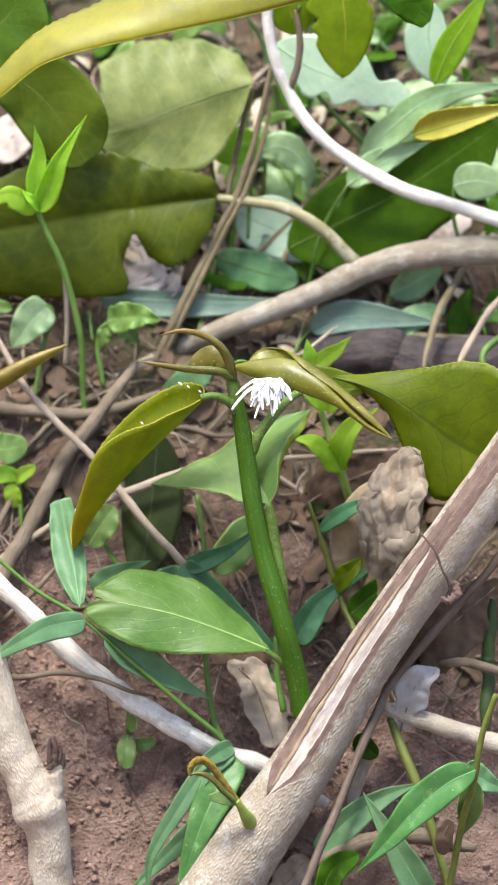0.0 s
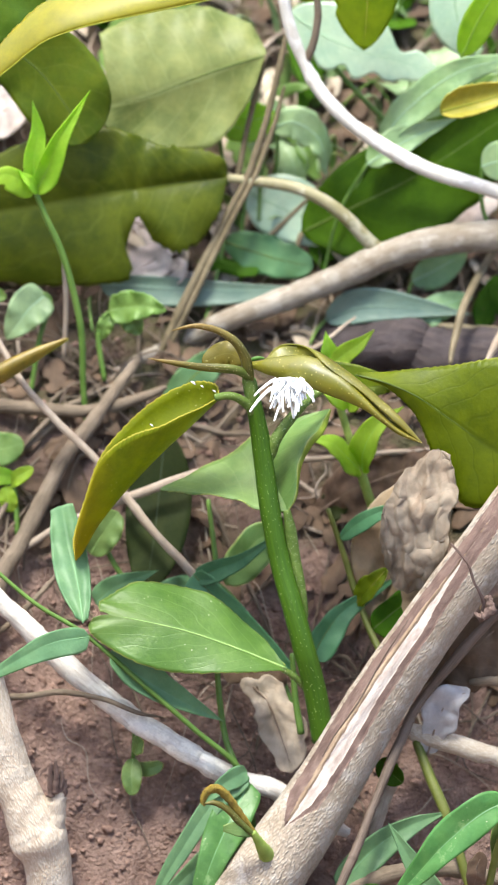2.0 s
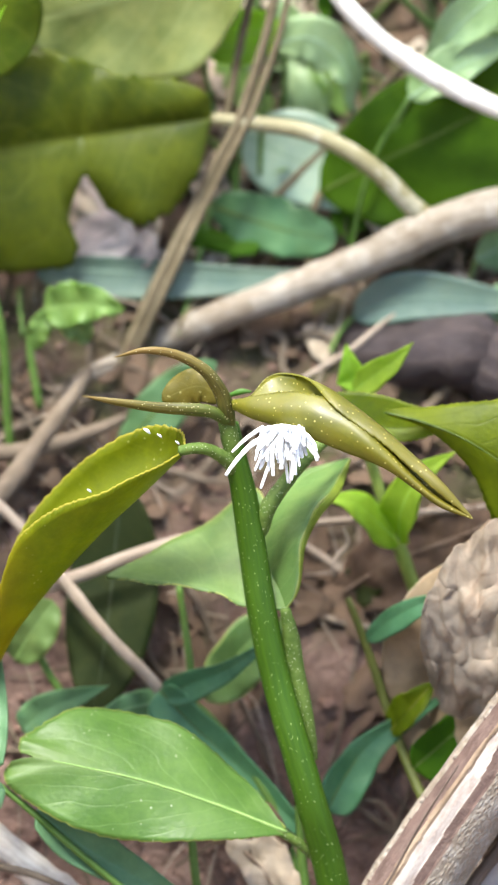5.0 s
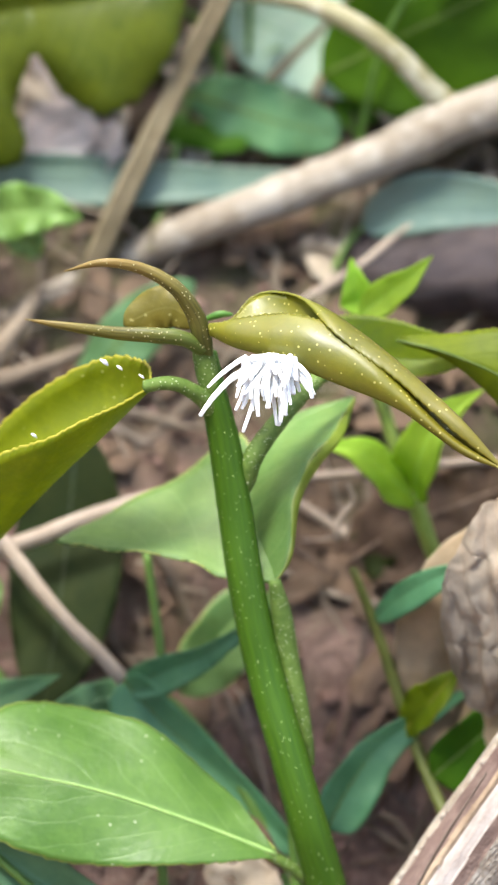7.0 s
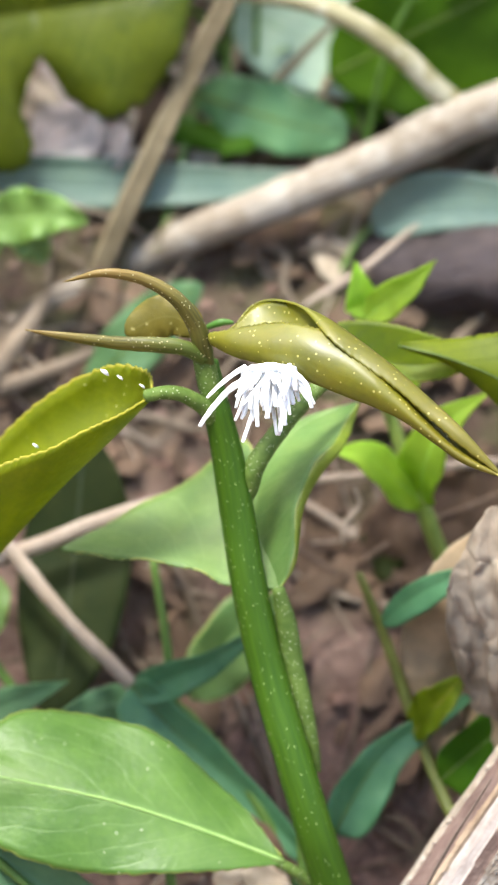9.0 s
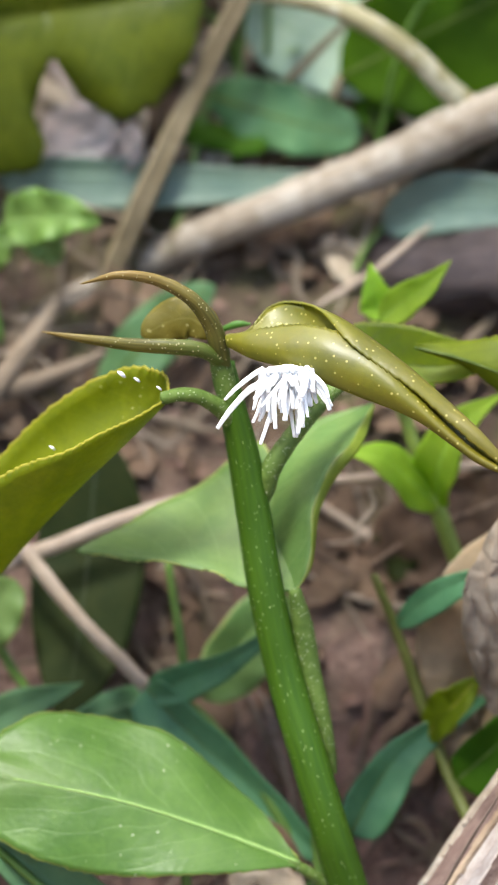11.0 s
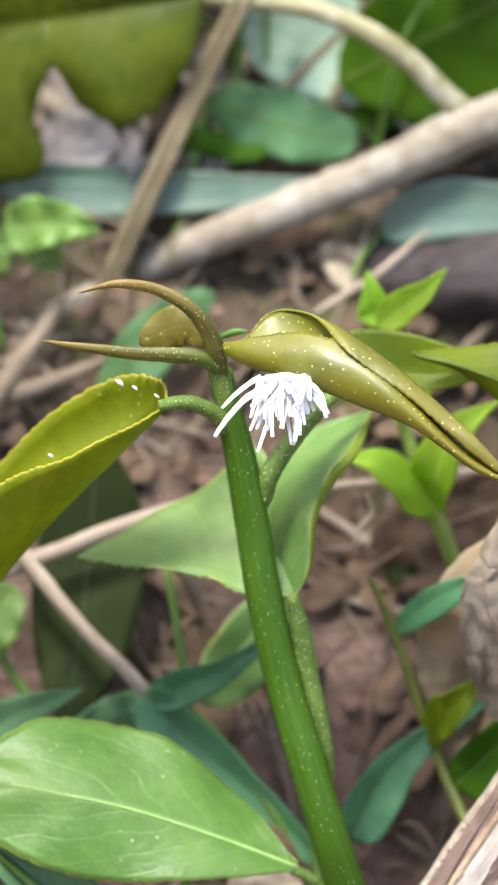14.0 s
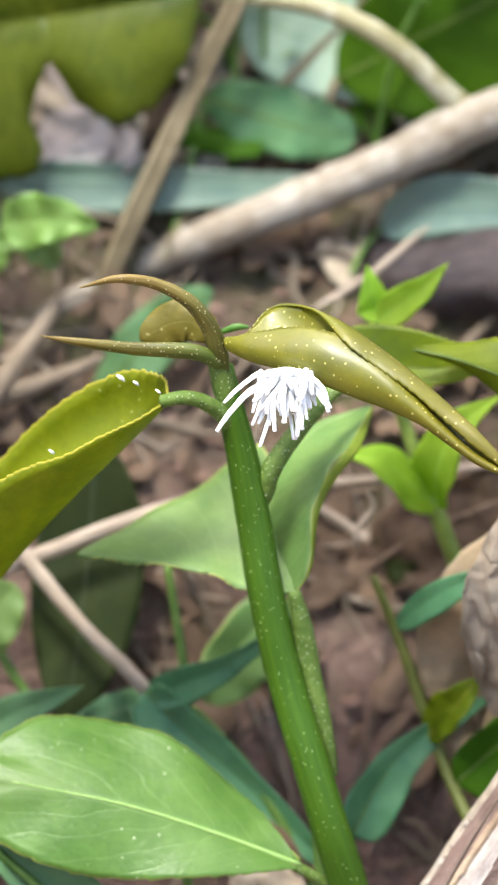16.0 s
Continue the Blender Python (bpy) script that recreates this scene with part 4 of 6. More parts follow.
    for x, y, s in ((192, 676, 1.2), (222, 687, 0.8), (262, 702, 0.7), (72, 808, 0.8)):
        flake = [tuple(q) for q in curve([FLAKE(x, y, -4.0), FLAKE(x + 7 * s, y + 3 * s, -4.2), FLAKE(x + 12 * s, y + 9 * s, -4.0)], 2)]
        part("wax_flake", tube("wax_flake", flake, [0.1, 0.2 * s, 0.26 * s, 0.2 * s, 0.08], WAX, seg=6, per=2), lf, "white fleck of wax")

    # the folded leaf above the white larva
    keel = [(-5.3, 3.0, 118.0), (-2.0, 0.0, 118.2), (1.7, -2.0, 118.6), (5.4, -3.5, 118.6), (9.1, -5.0, 118.4), (12.9, -6.0, 118.0), (16.5, -7.0, 117.7), (20.3, -8.0, 117.0), (24.5, -9.0, 115.3), (28.7, -9.7, 113.6), (33.7, -10.0, 112.8)]
    near = [(-5.8, 3.2, 119.1), (-3.2, 1.6, 120.8), (0.1, 0.8, 122.5), (3.2, -0.2, 123.8), (6.8, -1.6, 124.4), (10.3, -2.5, 124.3), (14.2, -3.9, 122.7), (18.4, -5.5, 120.3), (22.7, -7.4, 117.4), (27.4, -8.9, 114.9), (33.7, -10.0, 112.8)]
    lf = part("folded_leaf", spanned("folded_leaf", keel, near, [(-5.3, 4.2, 117.9), (-2.0, 1.2, 118.1), (1.7, -0.8, 118.5), (5.4, -2.3, 118.4), (9.2, -3.8, 118.3), (12.9, -4.8, 117.8), (16.6, -5.8, 117.6), (20.3, -6.8, 116.9), (24.6, -7.8, 115.1), (28.8, -8.5, 113.5), (33.7, -10.0, 112.8)], WAXY, (0.0, -1.6, 0.6), serr=0.4, teeth=46, ragged=0.25, ripple=0.1, seed=5, m=16), e, "half-closed olive leaf with rolled toothed edges")
    part("rolled_half", spanned("rolled_half", [(-5.6, 3.6, 119.1), (-3.2, 4.8, 119.8), (-1.3, 7.8, 122.0), (1.0, 7.8, 123.4), (4.3, 5.0, 124.4), (8.3, 1.4, 124.8), (12.9, -1.0, 123.6), (17.4, -3.0, 121.9), (22.4, -5.4, 119.7), (27.7, -8.2, 117.2), (33.7, -10.0, 112.8)], [(-5.7, 3.3, 119.2), (-3.2, 4.6, 119.8), (-1.4, 7.6, 122.0), (1.2, 7.4, 123.4), (5.2, 3.0, 124.8), (9.3, -3.6, 124.1), (13.8, -5.6, 122.3), (18.1, -6.8, 120.7), (22.6, -7.9, 118.3), (27.7, -9.3, 115.6), (33.7, -10.0, 112.8)], [(-5.4, 4.6, 117.7), (-2.0, 1.6, 117.9), (1.7, -0.4, 118.3), (5.4, -1.9, 118.3), (9.2, -3.4, 118.1), (12.9, -4.4, 117.7), (16.6, -5.4, 117.4), (20.3, -6.4, 116.7), (24.6, -7.4, 114.9), (28.8, -8.1, 113.3), (33.7, -10.0, 112.8)], WAXY, (0.2, -0.6, 0.5), (0.3, 1.0, -0.2), serr=0.6, teeth=44, ragged=0.15, seed=8, m=10), lf, "paler far half rolled over at its toothed edge")
    part("midrib", rib(keel, 0.12, RIB_OLIVE, (0, 0, 0)), lf)

    # stalk and broad leaf that reach out behind the torn branch
    part("petiole", tube("petiole", [(1.4, 6.0, 94.4), (2.2, 6.0, 98.6), (2.6, 6.0, 102.0), (4.0, 8.0, 104.9), (6.3, 11.0, 108.4), (8.7, 15.0, 110.8), (11.8, 18.0, 112.6)], [0.7, 1.2, 1.3, 1.2, 1.1, 1.0, 0.8], PETIOLE, seg=14, rough=0.06), e, "stout downy leaf stalk")
    rb = [(17.2, 19.0, 116.2), (24.0, 18.5, 115.9), (31.5, 18.0, 114.3), (40.1, 17.0, 110.8), (49.8, 16.0, 106.7), (61.2, 15.0, 104.8), (72.6, 14.0, 106.1)]
    lf = part("broad_leaf", spanned("broad_leaf", rb, [(17.4, 19.0, 116.7), (22.9, 21.0, 117.4), (29.3, 22.0, 119.1), (39.0, 21.0, 122.7), (47.9, 19.0, 126.5), (57.8, 16.0, 125.2), (72.5, 14.0, 106.3)], [(17.5, 19.0, 116.0), (24.2, 19.0, 114.8), (31.2, 19.0, 110.4), (36.2, 18.0, 103.7), (41.9, 16.0, 96.9), (49.8, 15.0, 93.1), (72.7, 14.0, 105.8)], OLIVE_IN, (0, -1.0, 0.4), (0, -0.6, 0.3), serr=0.5, teeth=36, ripple=0.4), e, "broad translucent olive-green leaf with fine teeth")
    part("midrib", rib(rb, 0.2, RIB_DARK, (0, -0.05, 0)), lf)
    part("side_leaf", spanned("side_leaf", [(7.0, 22.0, 113.2), (12.9, 22.0, 112.4), (18.6, 22.0, 112.6), (24.1, 22.0, 114.2), (27.5, 22.0, 116.0)], [(6.9, 22.0, 113.9), (9.6, 24.0, 116.1), (15.6, 24.0, 117.0), (21.8, 23.0, 116.7), (27.3, 22.0, 116.0)], [(7.0, 22.0, 112.8), (13.2, 20.0, 111.7), (19.0, 20.0, 111.3), (24.5, 21.0, 112.8), (27.4, 22.0, 115.6)], OLIVE_IN, serr=0.45, teeth=26), e, "far half of an olive leaf")

    # leaf standing behind the stem, folded along its rib, on a stalk pressed against the stem
    part("petiole", tube("petiole", [(17.1, 1.0, 64.7), (15.8, 1.0, 67.9), (13.8, 1.5, 72.6), (11.5, 2.5, 77.8), (9.8, 3.0, 82.9), (8.1, 3.0, 87.4)], [0.3, 0.85, 1.25, 1.42, 1.35, 0.8], PETIOLE, seg=16, rough=0.03), e, "thick downy stalk pressed to the stem")
    lf = part("standing_leaf", spanned("standing_leaf", [(8.2, 3.0, 87.4), (1.5, 5.0, 86.2), (-4.5, 6.0, 87.0), (-12.5, 8.0, 85.7), (-20.0, 11.0, 83.8)], [(8.1, 4.0, 87.6), (0.6, 22.0, 98.3), (-5.5, 22.0, 92.6), (-13.6, 18.0, 87.0), (-20.2, 11.0, 84.0)], [(8.2, 3.0, 87.1), (1.6, 4.5, 86.1), (-4.4, 5.5, 86.9), (-12.4, 7.5, 85.6), (-20.0, 11.0, 83.6)], PALE, (0, 1.0, -0.6), serr=0.3, teeth=22, ripple=0.3), e, "matt green leaf half behind the stem")
    fold = [(8.3, 3.0, 87.4), (9.4, 4.0, 90.8), (8.7, 6.0, 96.2), (9.3, 9.0, 100.7), (11.4, 14.0, 103.6), (13.3, 23.0, 106.0)]
    part("standing_leaf", spanned("standing_leaf", [(7.9, 4.0, 86.8), (5.2, 9.0, 88.1), (3.0, 14.0, 92.6), (3.4, 18.0, 97.3), (6.6, 22.0, 101.7), (13.1, 24.0, 105.7)], fold, [(7.8, 4.0, 86.7), (4.0, 9.6, 87.6), (1.3, 15.0, 91.9), (1.1, 19.0, 97.2), (5.7, 23.0, 101.7), (13.0, 24.0, 105.8)], PALE, (0, -0.6, 0), ripple=0.2), e, "upright half of the matt green leaf")
    part("leaf_edge", spanned("leaf_edge", fold, [(8.3, 3.4, 87.3), (9.6, 4.6, 90.6), (9.3, 7.0, 96.7), (10.6, 10.5, 100.5), (12.9, 15.0, 103.5), (13.4, 23.4, 105.7)], fold, EDGE, n=40, m=3, thick=0.2), e, "pale rolled leaf edge")

    # low leaf
    part("petiole", tube("petiole", [(21.2, -1.2, 48.6), (19.1, -3.0, 50.8), (16.3, -4.2, 52.9), (13.3, -4.8, 54.2)], [1.0, 0.85, 0.75, 0.65], PETIOLE, seg=12, rough=0.05), e, "short downy leaf stalk")
    lr = [(14.8, -4.8, 54.2), (4.0, -5.2, 56.5), (-7.7, -5.8, 58.4), (-17.6, -6.0, 58.8), (-25.6, -5.6, 58.7)]
    lf = part("low_leaf", spanned("low_leaf", lr, [(14.5, -4.8, 55.0), (6.0, 1.0, 59.8), (-5.5, 4.0, 64.5), (-18.6, 4.0, 64.9), (-27.1, -1.5, 61.2), (-28.2, -3.5, 59.5), (-27.6, -4.8, 58.7)], [(14.7, -5.0, 53.8), (7.0, -9.0, 53.2), (-3.8, -11.0, 51.2), (-16.1, -11.0, 50.4), (-27.0, -8.5, 53.4), (-29.5, -6.5, 55.2), (-28.9, -5.6, 57.3)], FRESH, (0, 0.3, 0.7), (0, 0, 0.6), serr=0.45, teeth=26, ripple=0.5, ragged=0.5, seed=3, m=12), e, "smooth glossy green leaf spreading from the stem")
    part("midrib", rib(lr, 0.3, RIB_GREEN, (0, -0.1, 0.12)), lf)


def FLAKE(x, y, d):
    """A spot on the hanging leaf, from across and down distances in its own plane."""
    a, b, c = (-24.2, -2.0, 110.1), (-10.4, -2.0, 112.8), (-22.0, -2.0, 95.2)
    return tuple(a[i] + (b[i] - a[i]) * (x - 100) / 200 + (c[i] - a[i]) * (y - 700) / 200 + (0, d + 6, 0)[i] for i in range(3))


young_shoot()


# White insect larva, built as a body bristling with wax threads.
def waxy_larva():
    c = np.array((3.0, -5.0, 118.3))
    e = thing("waxy_larva", tuple(c), "fluffy white insect larva covered in waxy threads beside the green stem", "tuft")
    cam.data.dof.focus_object = e      # the lens is focused on the larva
    bm = bmesh.new()
    bmesh.ops.create_icosphere(bm, subdivisions=3, radius=1.0)
    R, D, O = np.array(RIGHT), np.array(DOWN), np.array(OUT)
    v = []
    for q in bm.verts:
        k = 1 + 0.18 * noise.noise(q.co * 3)
        v.append(c + (R * q.co.x * 3.6 + D * q.co.z * 1.7 + O * q.co.y * 1.9) * k)
    bm.verts.index_update()
    f = [tuple(w.index for w in p.verts) for p in bm.faces]
    bm.free()
    part("tuft_core", mesh("tuft_core", v, f, WAX), e, "larva body matted with white wax")
    r2 = random.Random(11)
    for i in range(60):
        s = r2.uniform(-1, 1)
        o = r2.uniform(-0.15, 1)
        root = c + R * s * 3.0 + O * o * 1.5 + D * r2.uniform(-1.5, 0.8)
        way = unit(R * (s * 0.45 + r2.uniform(-0.35, 0.35) - 0.05) + D * r2.uniform(0.1, 1.5) + O * (o * 0.8 + r2.uniform(-0.1, 0.5)))
        ln = r2.choice((2.4, 3.2, 4.4, 5.4, 6.4)) * r2.uniform(0.85, 1.15)
        bend = (D * r2.uniform(0.0, 1.7) + R * r2.uniform(-0.8, 0.6)) * ln / 4.5
        pts = [root, root + way * ln * 0.4, root + way * ln * 0.75 + bend * 0.35, root + way * ln + bend]
        w = r2.uniform(0.26, 0.42)
        part("wax_thread", tube("wax_thread", pts, [w * 1.1, w * 1.1, w * 0.95, w * 0.7], WAX, seg=8, per=5, rough=0.2, seed=i), e)
    for i in range(12):
        s = r2.uniform(-0.9, 0.9)
        root = c + R * s * 3.2 - D * 0.8 + O * r2.uniform(0.3, 1.4)
        way = unit(R * r2.uniform(-0.6, 0.6) - D * 0.3 + O * 0.8)
        pts = [root, root + way * 0.8, root + way * 1.5]
        part("wax_thread", tube("wax_thread", pts, [0.6, 0.55, 0.3], WAX, seg=7, per=3, rough=0.15), e)


waxy_larva()


# ---- sticks and branches ----
def wobble(pts, radii, amount):
    """The same line with small natural bends."""
    r = np.full(len(pts), float(radii)) if np.isscalar(radii) else np.array(radii, float)
    c = curve(np.hstack([np.array(pts, float), r[:, None]]), 4)
    for i in range(len(c)):
        q = Vector(c[i, :3]) * 0.11
        c[i, :3] += np.array(noise.noise_vector(q) + 0.5 * noise.noise_vector(q * 2.3)) * c[i, 3] * amount
        c[i, 3] *= 1 + 0.16 * noise.noise(q * 1.7)
    for i, k in ((0, 0.55), (1, 0.85), (-2, 0.85), (-1, 0.55)):
        c[i, 3] *= k
    return c[:, :3], c[:, 3]


def stick(name, pts, radii, mat, label, category="stick", **kw):
    kw.setdefault("seg", 18)
    kw.setdefault("rough", 0.06)
    kw["per"] = 4
    pts, radii = wobble(pts, radii, kw.pop("bend", 0.35))
    nodes = kw.pop("nodes", ())
    if not nodes:
        return tagged(new(name, tube(name, pts, radii, mat, **kw)), label, category)
    e = thing(name, tuple(pts[-1]), label, category)
    part("shaft", tube("shaft", pts, radii, mat, **kw), e)
    for u in nodes:
        i = int(u * (len(pts) - 2)) + 1
        way = unit(pts[i + 1] - pts[i - 1]) if i + 1 < len(pts) else unit(pts[i] - pts[i - 1])
        r = radii[i]
        part("node", tube("node", [pts[i] + way * r * k for k in (-1.1, -0.5, 0, 0.5, 1.1)], [r * 0.93, r * 1.03, r * 1.06, r * 1.03, r * 0.93], mat, seg=18, per=3, rough=0.12), e, "swollen ring on the shaft")
    return e


def knotted_branch():
    e = thing("knotted_branch", (-21.0, -13.2, -30.1), "grey-tan knotted branch stump with a broken side twig", "branch")
    part("bark", tube("bark", [(-61.9, -8.4, 65.5), (-54.9, -9.6, 50.1), (-47.4, -10.8, 34.8), (-39.4, -12.0, 19.5), (-32.2, -13.2, 9.1), (-28.0, -13.2, 1.3), (-24.7, -13.2, -11.9), (-20.2, -15.6, -30.5)],
                      [4.3, 4.4, 4.5, 4.7, 5.6, 5.2, 5.1, 5.3], GREY_BARK, seg=40, per=14, rough=0.07, knots=((0.61, 0.16, 0.04),)), e)
    part("twig_stub", tube("twig_stub", [(-30.1, -13.2, 5.6), (-29.2, -13.2, 11.6), (-28.9, -13.2, 16.3), (-29.0, -13.2, 19.4)], [4.4, 3.3, 2.3, 1.8], GREY_BARK, seg=20, rough=0.16), e, "short broken side twig")
    for line in ([(-30.1, -14.5, 17.9), (-31.1, -15.0, 21.9), (-31.6, -15.5, 25.7)], [(-29.4, -14.8, 19.0), (-29.9, -15.2, 22.8), (-30.8, -15.6, 26.5)], [(-28.6, -14.2, 19.3), (-28.5, -14.5, 21.7), (-29.1, -14.8, 24.3)], [(-27.7, -13.6, 18.4), (-27.7, -14.0, 20.2), (-27.8, -14.0, 22.2)]):
        part("splinter", tube("splinter", line, [0.9, 0.75, 0.35], CAMBIUM, seg=7, rough=0.4), e, "dark splinter")



knotted_branch()

stick("fallen_stick", [(-61.5, 8.4, 60.4), (-48.0, 6.0, 51.7), (-35.4, 3.6, 43.9), (-18.3, 1.2, 34.8), (-5.6, -1.2, 30.5), (6.2, -1.2, 26.6), (19.9, 0.0, 23.3), (35.4, 1.2, 17.7)],
      [2.2, 2.3, 2.4, 2.5, 2.4, 2.3, 2.2, 2.0], STICK_BARK, "weathered whitish stick lying on the soil", nodes=(0.42, 0.62, 0.8), rough=0.1)
stick("tendril", [(-51.6, -1.2, 33.0), (-42.2, 0.0, 33.8), (-31.8, -1.2, 37.5), (-23.6, -2.4, 38.2), (-15.0, -3.6, 37.0), (-9.5, -1.2, 36.4)], [0.7, 0.8, 0.7, 0.6, 0.5, 0.3], TWIG, "thin dry tendril across a fallen stick", "twig", seg=8)
stick("dead_vine", [(-77.3, 46.8, 115.1), (-64.3, 39.6, 104.0), (-53.6, 34.8, 93.1), (-35.1, 30.0, 81.3), (-21.8, 25.2, 71.4), (-9.5, 22.8, 62.4), (-4.6, 30.0, 55.9)], [0.7, 0.75, 0.8, 0.92, 0.97, 1.0, 0.95], PALE_TWIG, "thin straight dead vine leaning on the bank", "vine", seg=12)
stick("thin_stick", [(-58.9, 27.6, 46.2), (-55.4, 27.6, 49.9), (-42.7, 30.0, 62.7), (-29.9, 30.0, 72.2), (-15.6, 32.4, 80.7), (-4.2, 37.2, 85.0), (11.8, 42.0, 87.8), (25.0, 44.4, 91.2), (38.3, 49.2, 93.7)], [0.7, 0.8, 0.85, 1.05, 1.05, 0.9, 0.65, 0.6, 0.5], PALE_TWIG, "long pale dry twig behind the shoot", "twig", seg=12)
stick("brown_stick", [(-30.2, 61.2, 97.6), (-36.7, 49.2, 87.3), (-42.8, 39.6, 75.1), (-47.9, 30.0, 60.9), (-51.6, 20.4, 47.1), (-54.0, 13.2, 32.9)], [1.2, 1.5, 1.7, 1.9, 2.0, 2.0], TWIG, "crooked brown stick propped on the bank", "stick", rough=0.12)
stick("level_stick", [(-70.2, 54.0, 81.9), (-59.1, 51.6, 83.0), (-45.3, 50.4, 84.7), (-34.1, 51.6, 87.9), (-23.5, 56.4, 93.1)], [1.6, 1.6, 1.5, 1.4, 1.0], TWIG, "level brown stick half hidden in litter", "stick", rough=0.12)
stick("buried_twig", [(-56.2, 20.4, 34.5), (-47.9, 20.4, 42.1), (-39.3, 25.2, 54.0), (-37.7, 27.6, 59.4)], [0.6, 0.7, 0.6, 0.4], TWIG, "short bent twig in the soil", "twig", seg=8)
stick("purple_vine", [(68.9, 3.6, 97.7), (61.5, 3.6, 80.3), (52.3, 2.4, 64.4), (45.3, 0.0, 51.4), (42.5, -3.6, 42.3), (40.0, -10.8, 31.4), (37.3, -18.0, 18.8), (34.1, -25.2, 4.7), (31.3, -33.6, -10.3)],
      [1.0, 1.05, 1.1, 1.1, 1.2, 1.0, 1.0, 1.05, 1.1], VINE, "smooth purple-brown woody vine beneath the branch", "vine", nodes=(0.47, 0.75))
stick("grey_stick", [(42.8, 4.8, 42.8), (49.9, 4.8, 41.7), (61.1, 4.8, 40.8), (71.0, 4.8, 39.7), (86.5, 6.0, 38.4)], [1.7, 2.2, 2.2, 2.3, 2.3], GREY_BARK, "grey-brown stick lying on dark soil", "stick")
stick("thin_root", [(55.4, 8.4, 55.1), (61.9, 6.0, 57.3), (73.1, 6.0, 56.7)], [1.0, 1.2, 1.3], TWIG, "short brown root end", "root")
stick("low_stick", [(35.5, -10.8, 5.8), (42.6, -10.8, 11.6), (50.0, -9.6, 15.7), (60.7, -6.0, 16.7), (71.9, -6.0, 16.1)], [1.8, 2.0, 2.0, 1.9, 1.8], TWIG, "brown stick among the grass leaves", "stick", rough=0.12)
stick("low_stick", [(41.0, -1.2, 18.2), (42.0, 1.2, 26.4), (43.4, 3.6, 33.1)], [1.6, 1.7, 1.5], PALE_TWIG, "short pale stick end standing in soil", "stick", rough=0.12)
stick("low_stick", [(-0.2, -13.2, -8.9), (7.8, -8.4, -1.6), (13.8, -6.0, 2.5)], [1.5, 1.6, 1.2], TWIG, "brown stick end on the soil", "stick", rough=0.15)
stick("low_stick", [(-14.1, -13.2, -15.5), (-10.3, -6.0, -8.4), (-7.1, -1.2, -3.6)], [1.5, 1.3, 1.0], TWIG, "brown stick end on the soil", "stick", rough=0.15)

# the pale branch that forks, with the stalk of the big leaf
def forked_branch():
    e = thing("forked_branch", (-37.8, 66.0, 91.7), "pale weathered forked branch leaning over the litter", "branch")
    part("main_limb", tube("main_limb", [(-35.5, 63.6, 91.7), (-28.8, 68.4, 95.7), (-20.8, 73.2, 100.2), (-12.8, 72.0, 106.5), (-0.3, 73.2, 114.3), (10.9, 74.4, 121.7), (19.5, 75.6, 127.9), (29.7, 75.6, 133.4), (41.6, 75.6, 137.2), (59.1, 78.0, 140.6)],
                           [1.0, 1.6, 2.2, 2.5, 2.7, 2.9, 3.2, 3.4, 3.6, 3.7], PALE_BARK, seg=30, per=12, rough=0.05, knots=((0.43, 0.08, 0.02), (0.6, 0.12, 0.03))), e)
    part("side_limb", tube("side_limb", [(20.3, 78.0, 126.1), (15.1, 76.2, 129.9), (9.5, 75.6, 134.2), (3.6, 75.6, 137.3), (-3.8, 76.8, 138.8), (-12.2, 78.0, 138.2), (-19.1, 78.0, 137.5)], [2.2, 1.7, 1.55, 1.45, 1.35, 1.2, 1.0], SIDE_BARK, seg=20, rough=0.05, per=10), e, "thinner yellowish side limb")


forked_branch()
stick("white_branch", [(-16.1, 75.6, 190.8), (-15.0, 75.6, 183.1), (-11.5, 75.6, 174.5), (-6.5, 75.6, 166.9), (1.4, 74.4, 159.4), (11.6, 74.4, 153.8), (23.6, 74.4, 149.9), (36.5, 74.4, 148.3), (49.4, 74.4, 147.1), (63.5, 78.0, 146.6)],
      [1.3, 1.3, 1.4, 1.45, 1.55, 1.65, 1.7, 1.7, 1.7, 1.7], WHITE_BARK, "smooth whitish arching branch", "branch", seg=24, nodes=(0.36,), rough=0.02, bend=0.15)
stick("side_twig", [(-7.0, 75.6, 168.2), (-6.2, 75.6, 174.1), (-6.8, 75.6, 181.2), (-9.2, 75.6, 187.9)], [1.2, 0.9, 0.8, 0.7], TWIG, "short brown twig rising from the white branch", "twig", seg=12)
stick("dead_weed", [(-12.3, 82.8, 174.0), (-12.9, 80.4, 155.6), (-14.6, 78.0, 139.9), (-18.7, 75.6, 125.1), (-22.7, 70.8, 111.0), (-26.1, 68.4, 96.4)], [0.7, 0.75, 0.85, 0.95, 1.0, 1.05], BROWN_STALK, "upright brown weed stem in the litter", "stem", seg=14, nodes=(0.35, 0.6, 0.85))
stick("dead_weed", [(-10.6, 82.4, 160.0), (-11.4, 80.0, 150.0), (-13.2, 77.6, 139.0), (-17.4, 75.2, 125.0), (-21.2, 70.6, 111.0), (-24.8, 68.6, 97.5)], [0.5, 0.6, 0.65, 0.7, 0.75, 0.8], BROWN_STALK, "thin brown weed stem beside a thicker one", "stem", seg=14, nodes=(0.4, 0.7))
stick("slender_twig", [(11.4, 90.0, 152.3), (3.9, 90.0, 139.8), (-4.7, 87.6, 126.9), (-12.2, 82.8, 115.7), (-18.0, 70.8, 104.7)], [0.6, 0.7, 0.75, 0.8, 0.8], BROWN_STALK, "thin slanting olive-brown stem", "stem", seg=10)
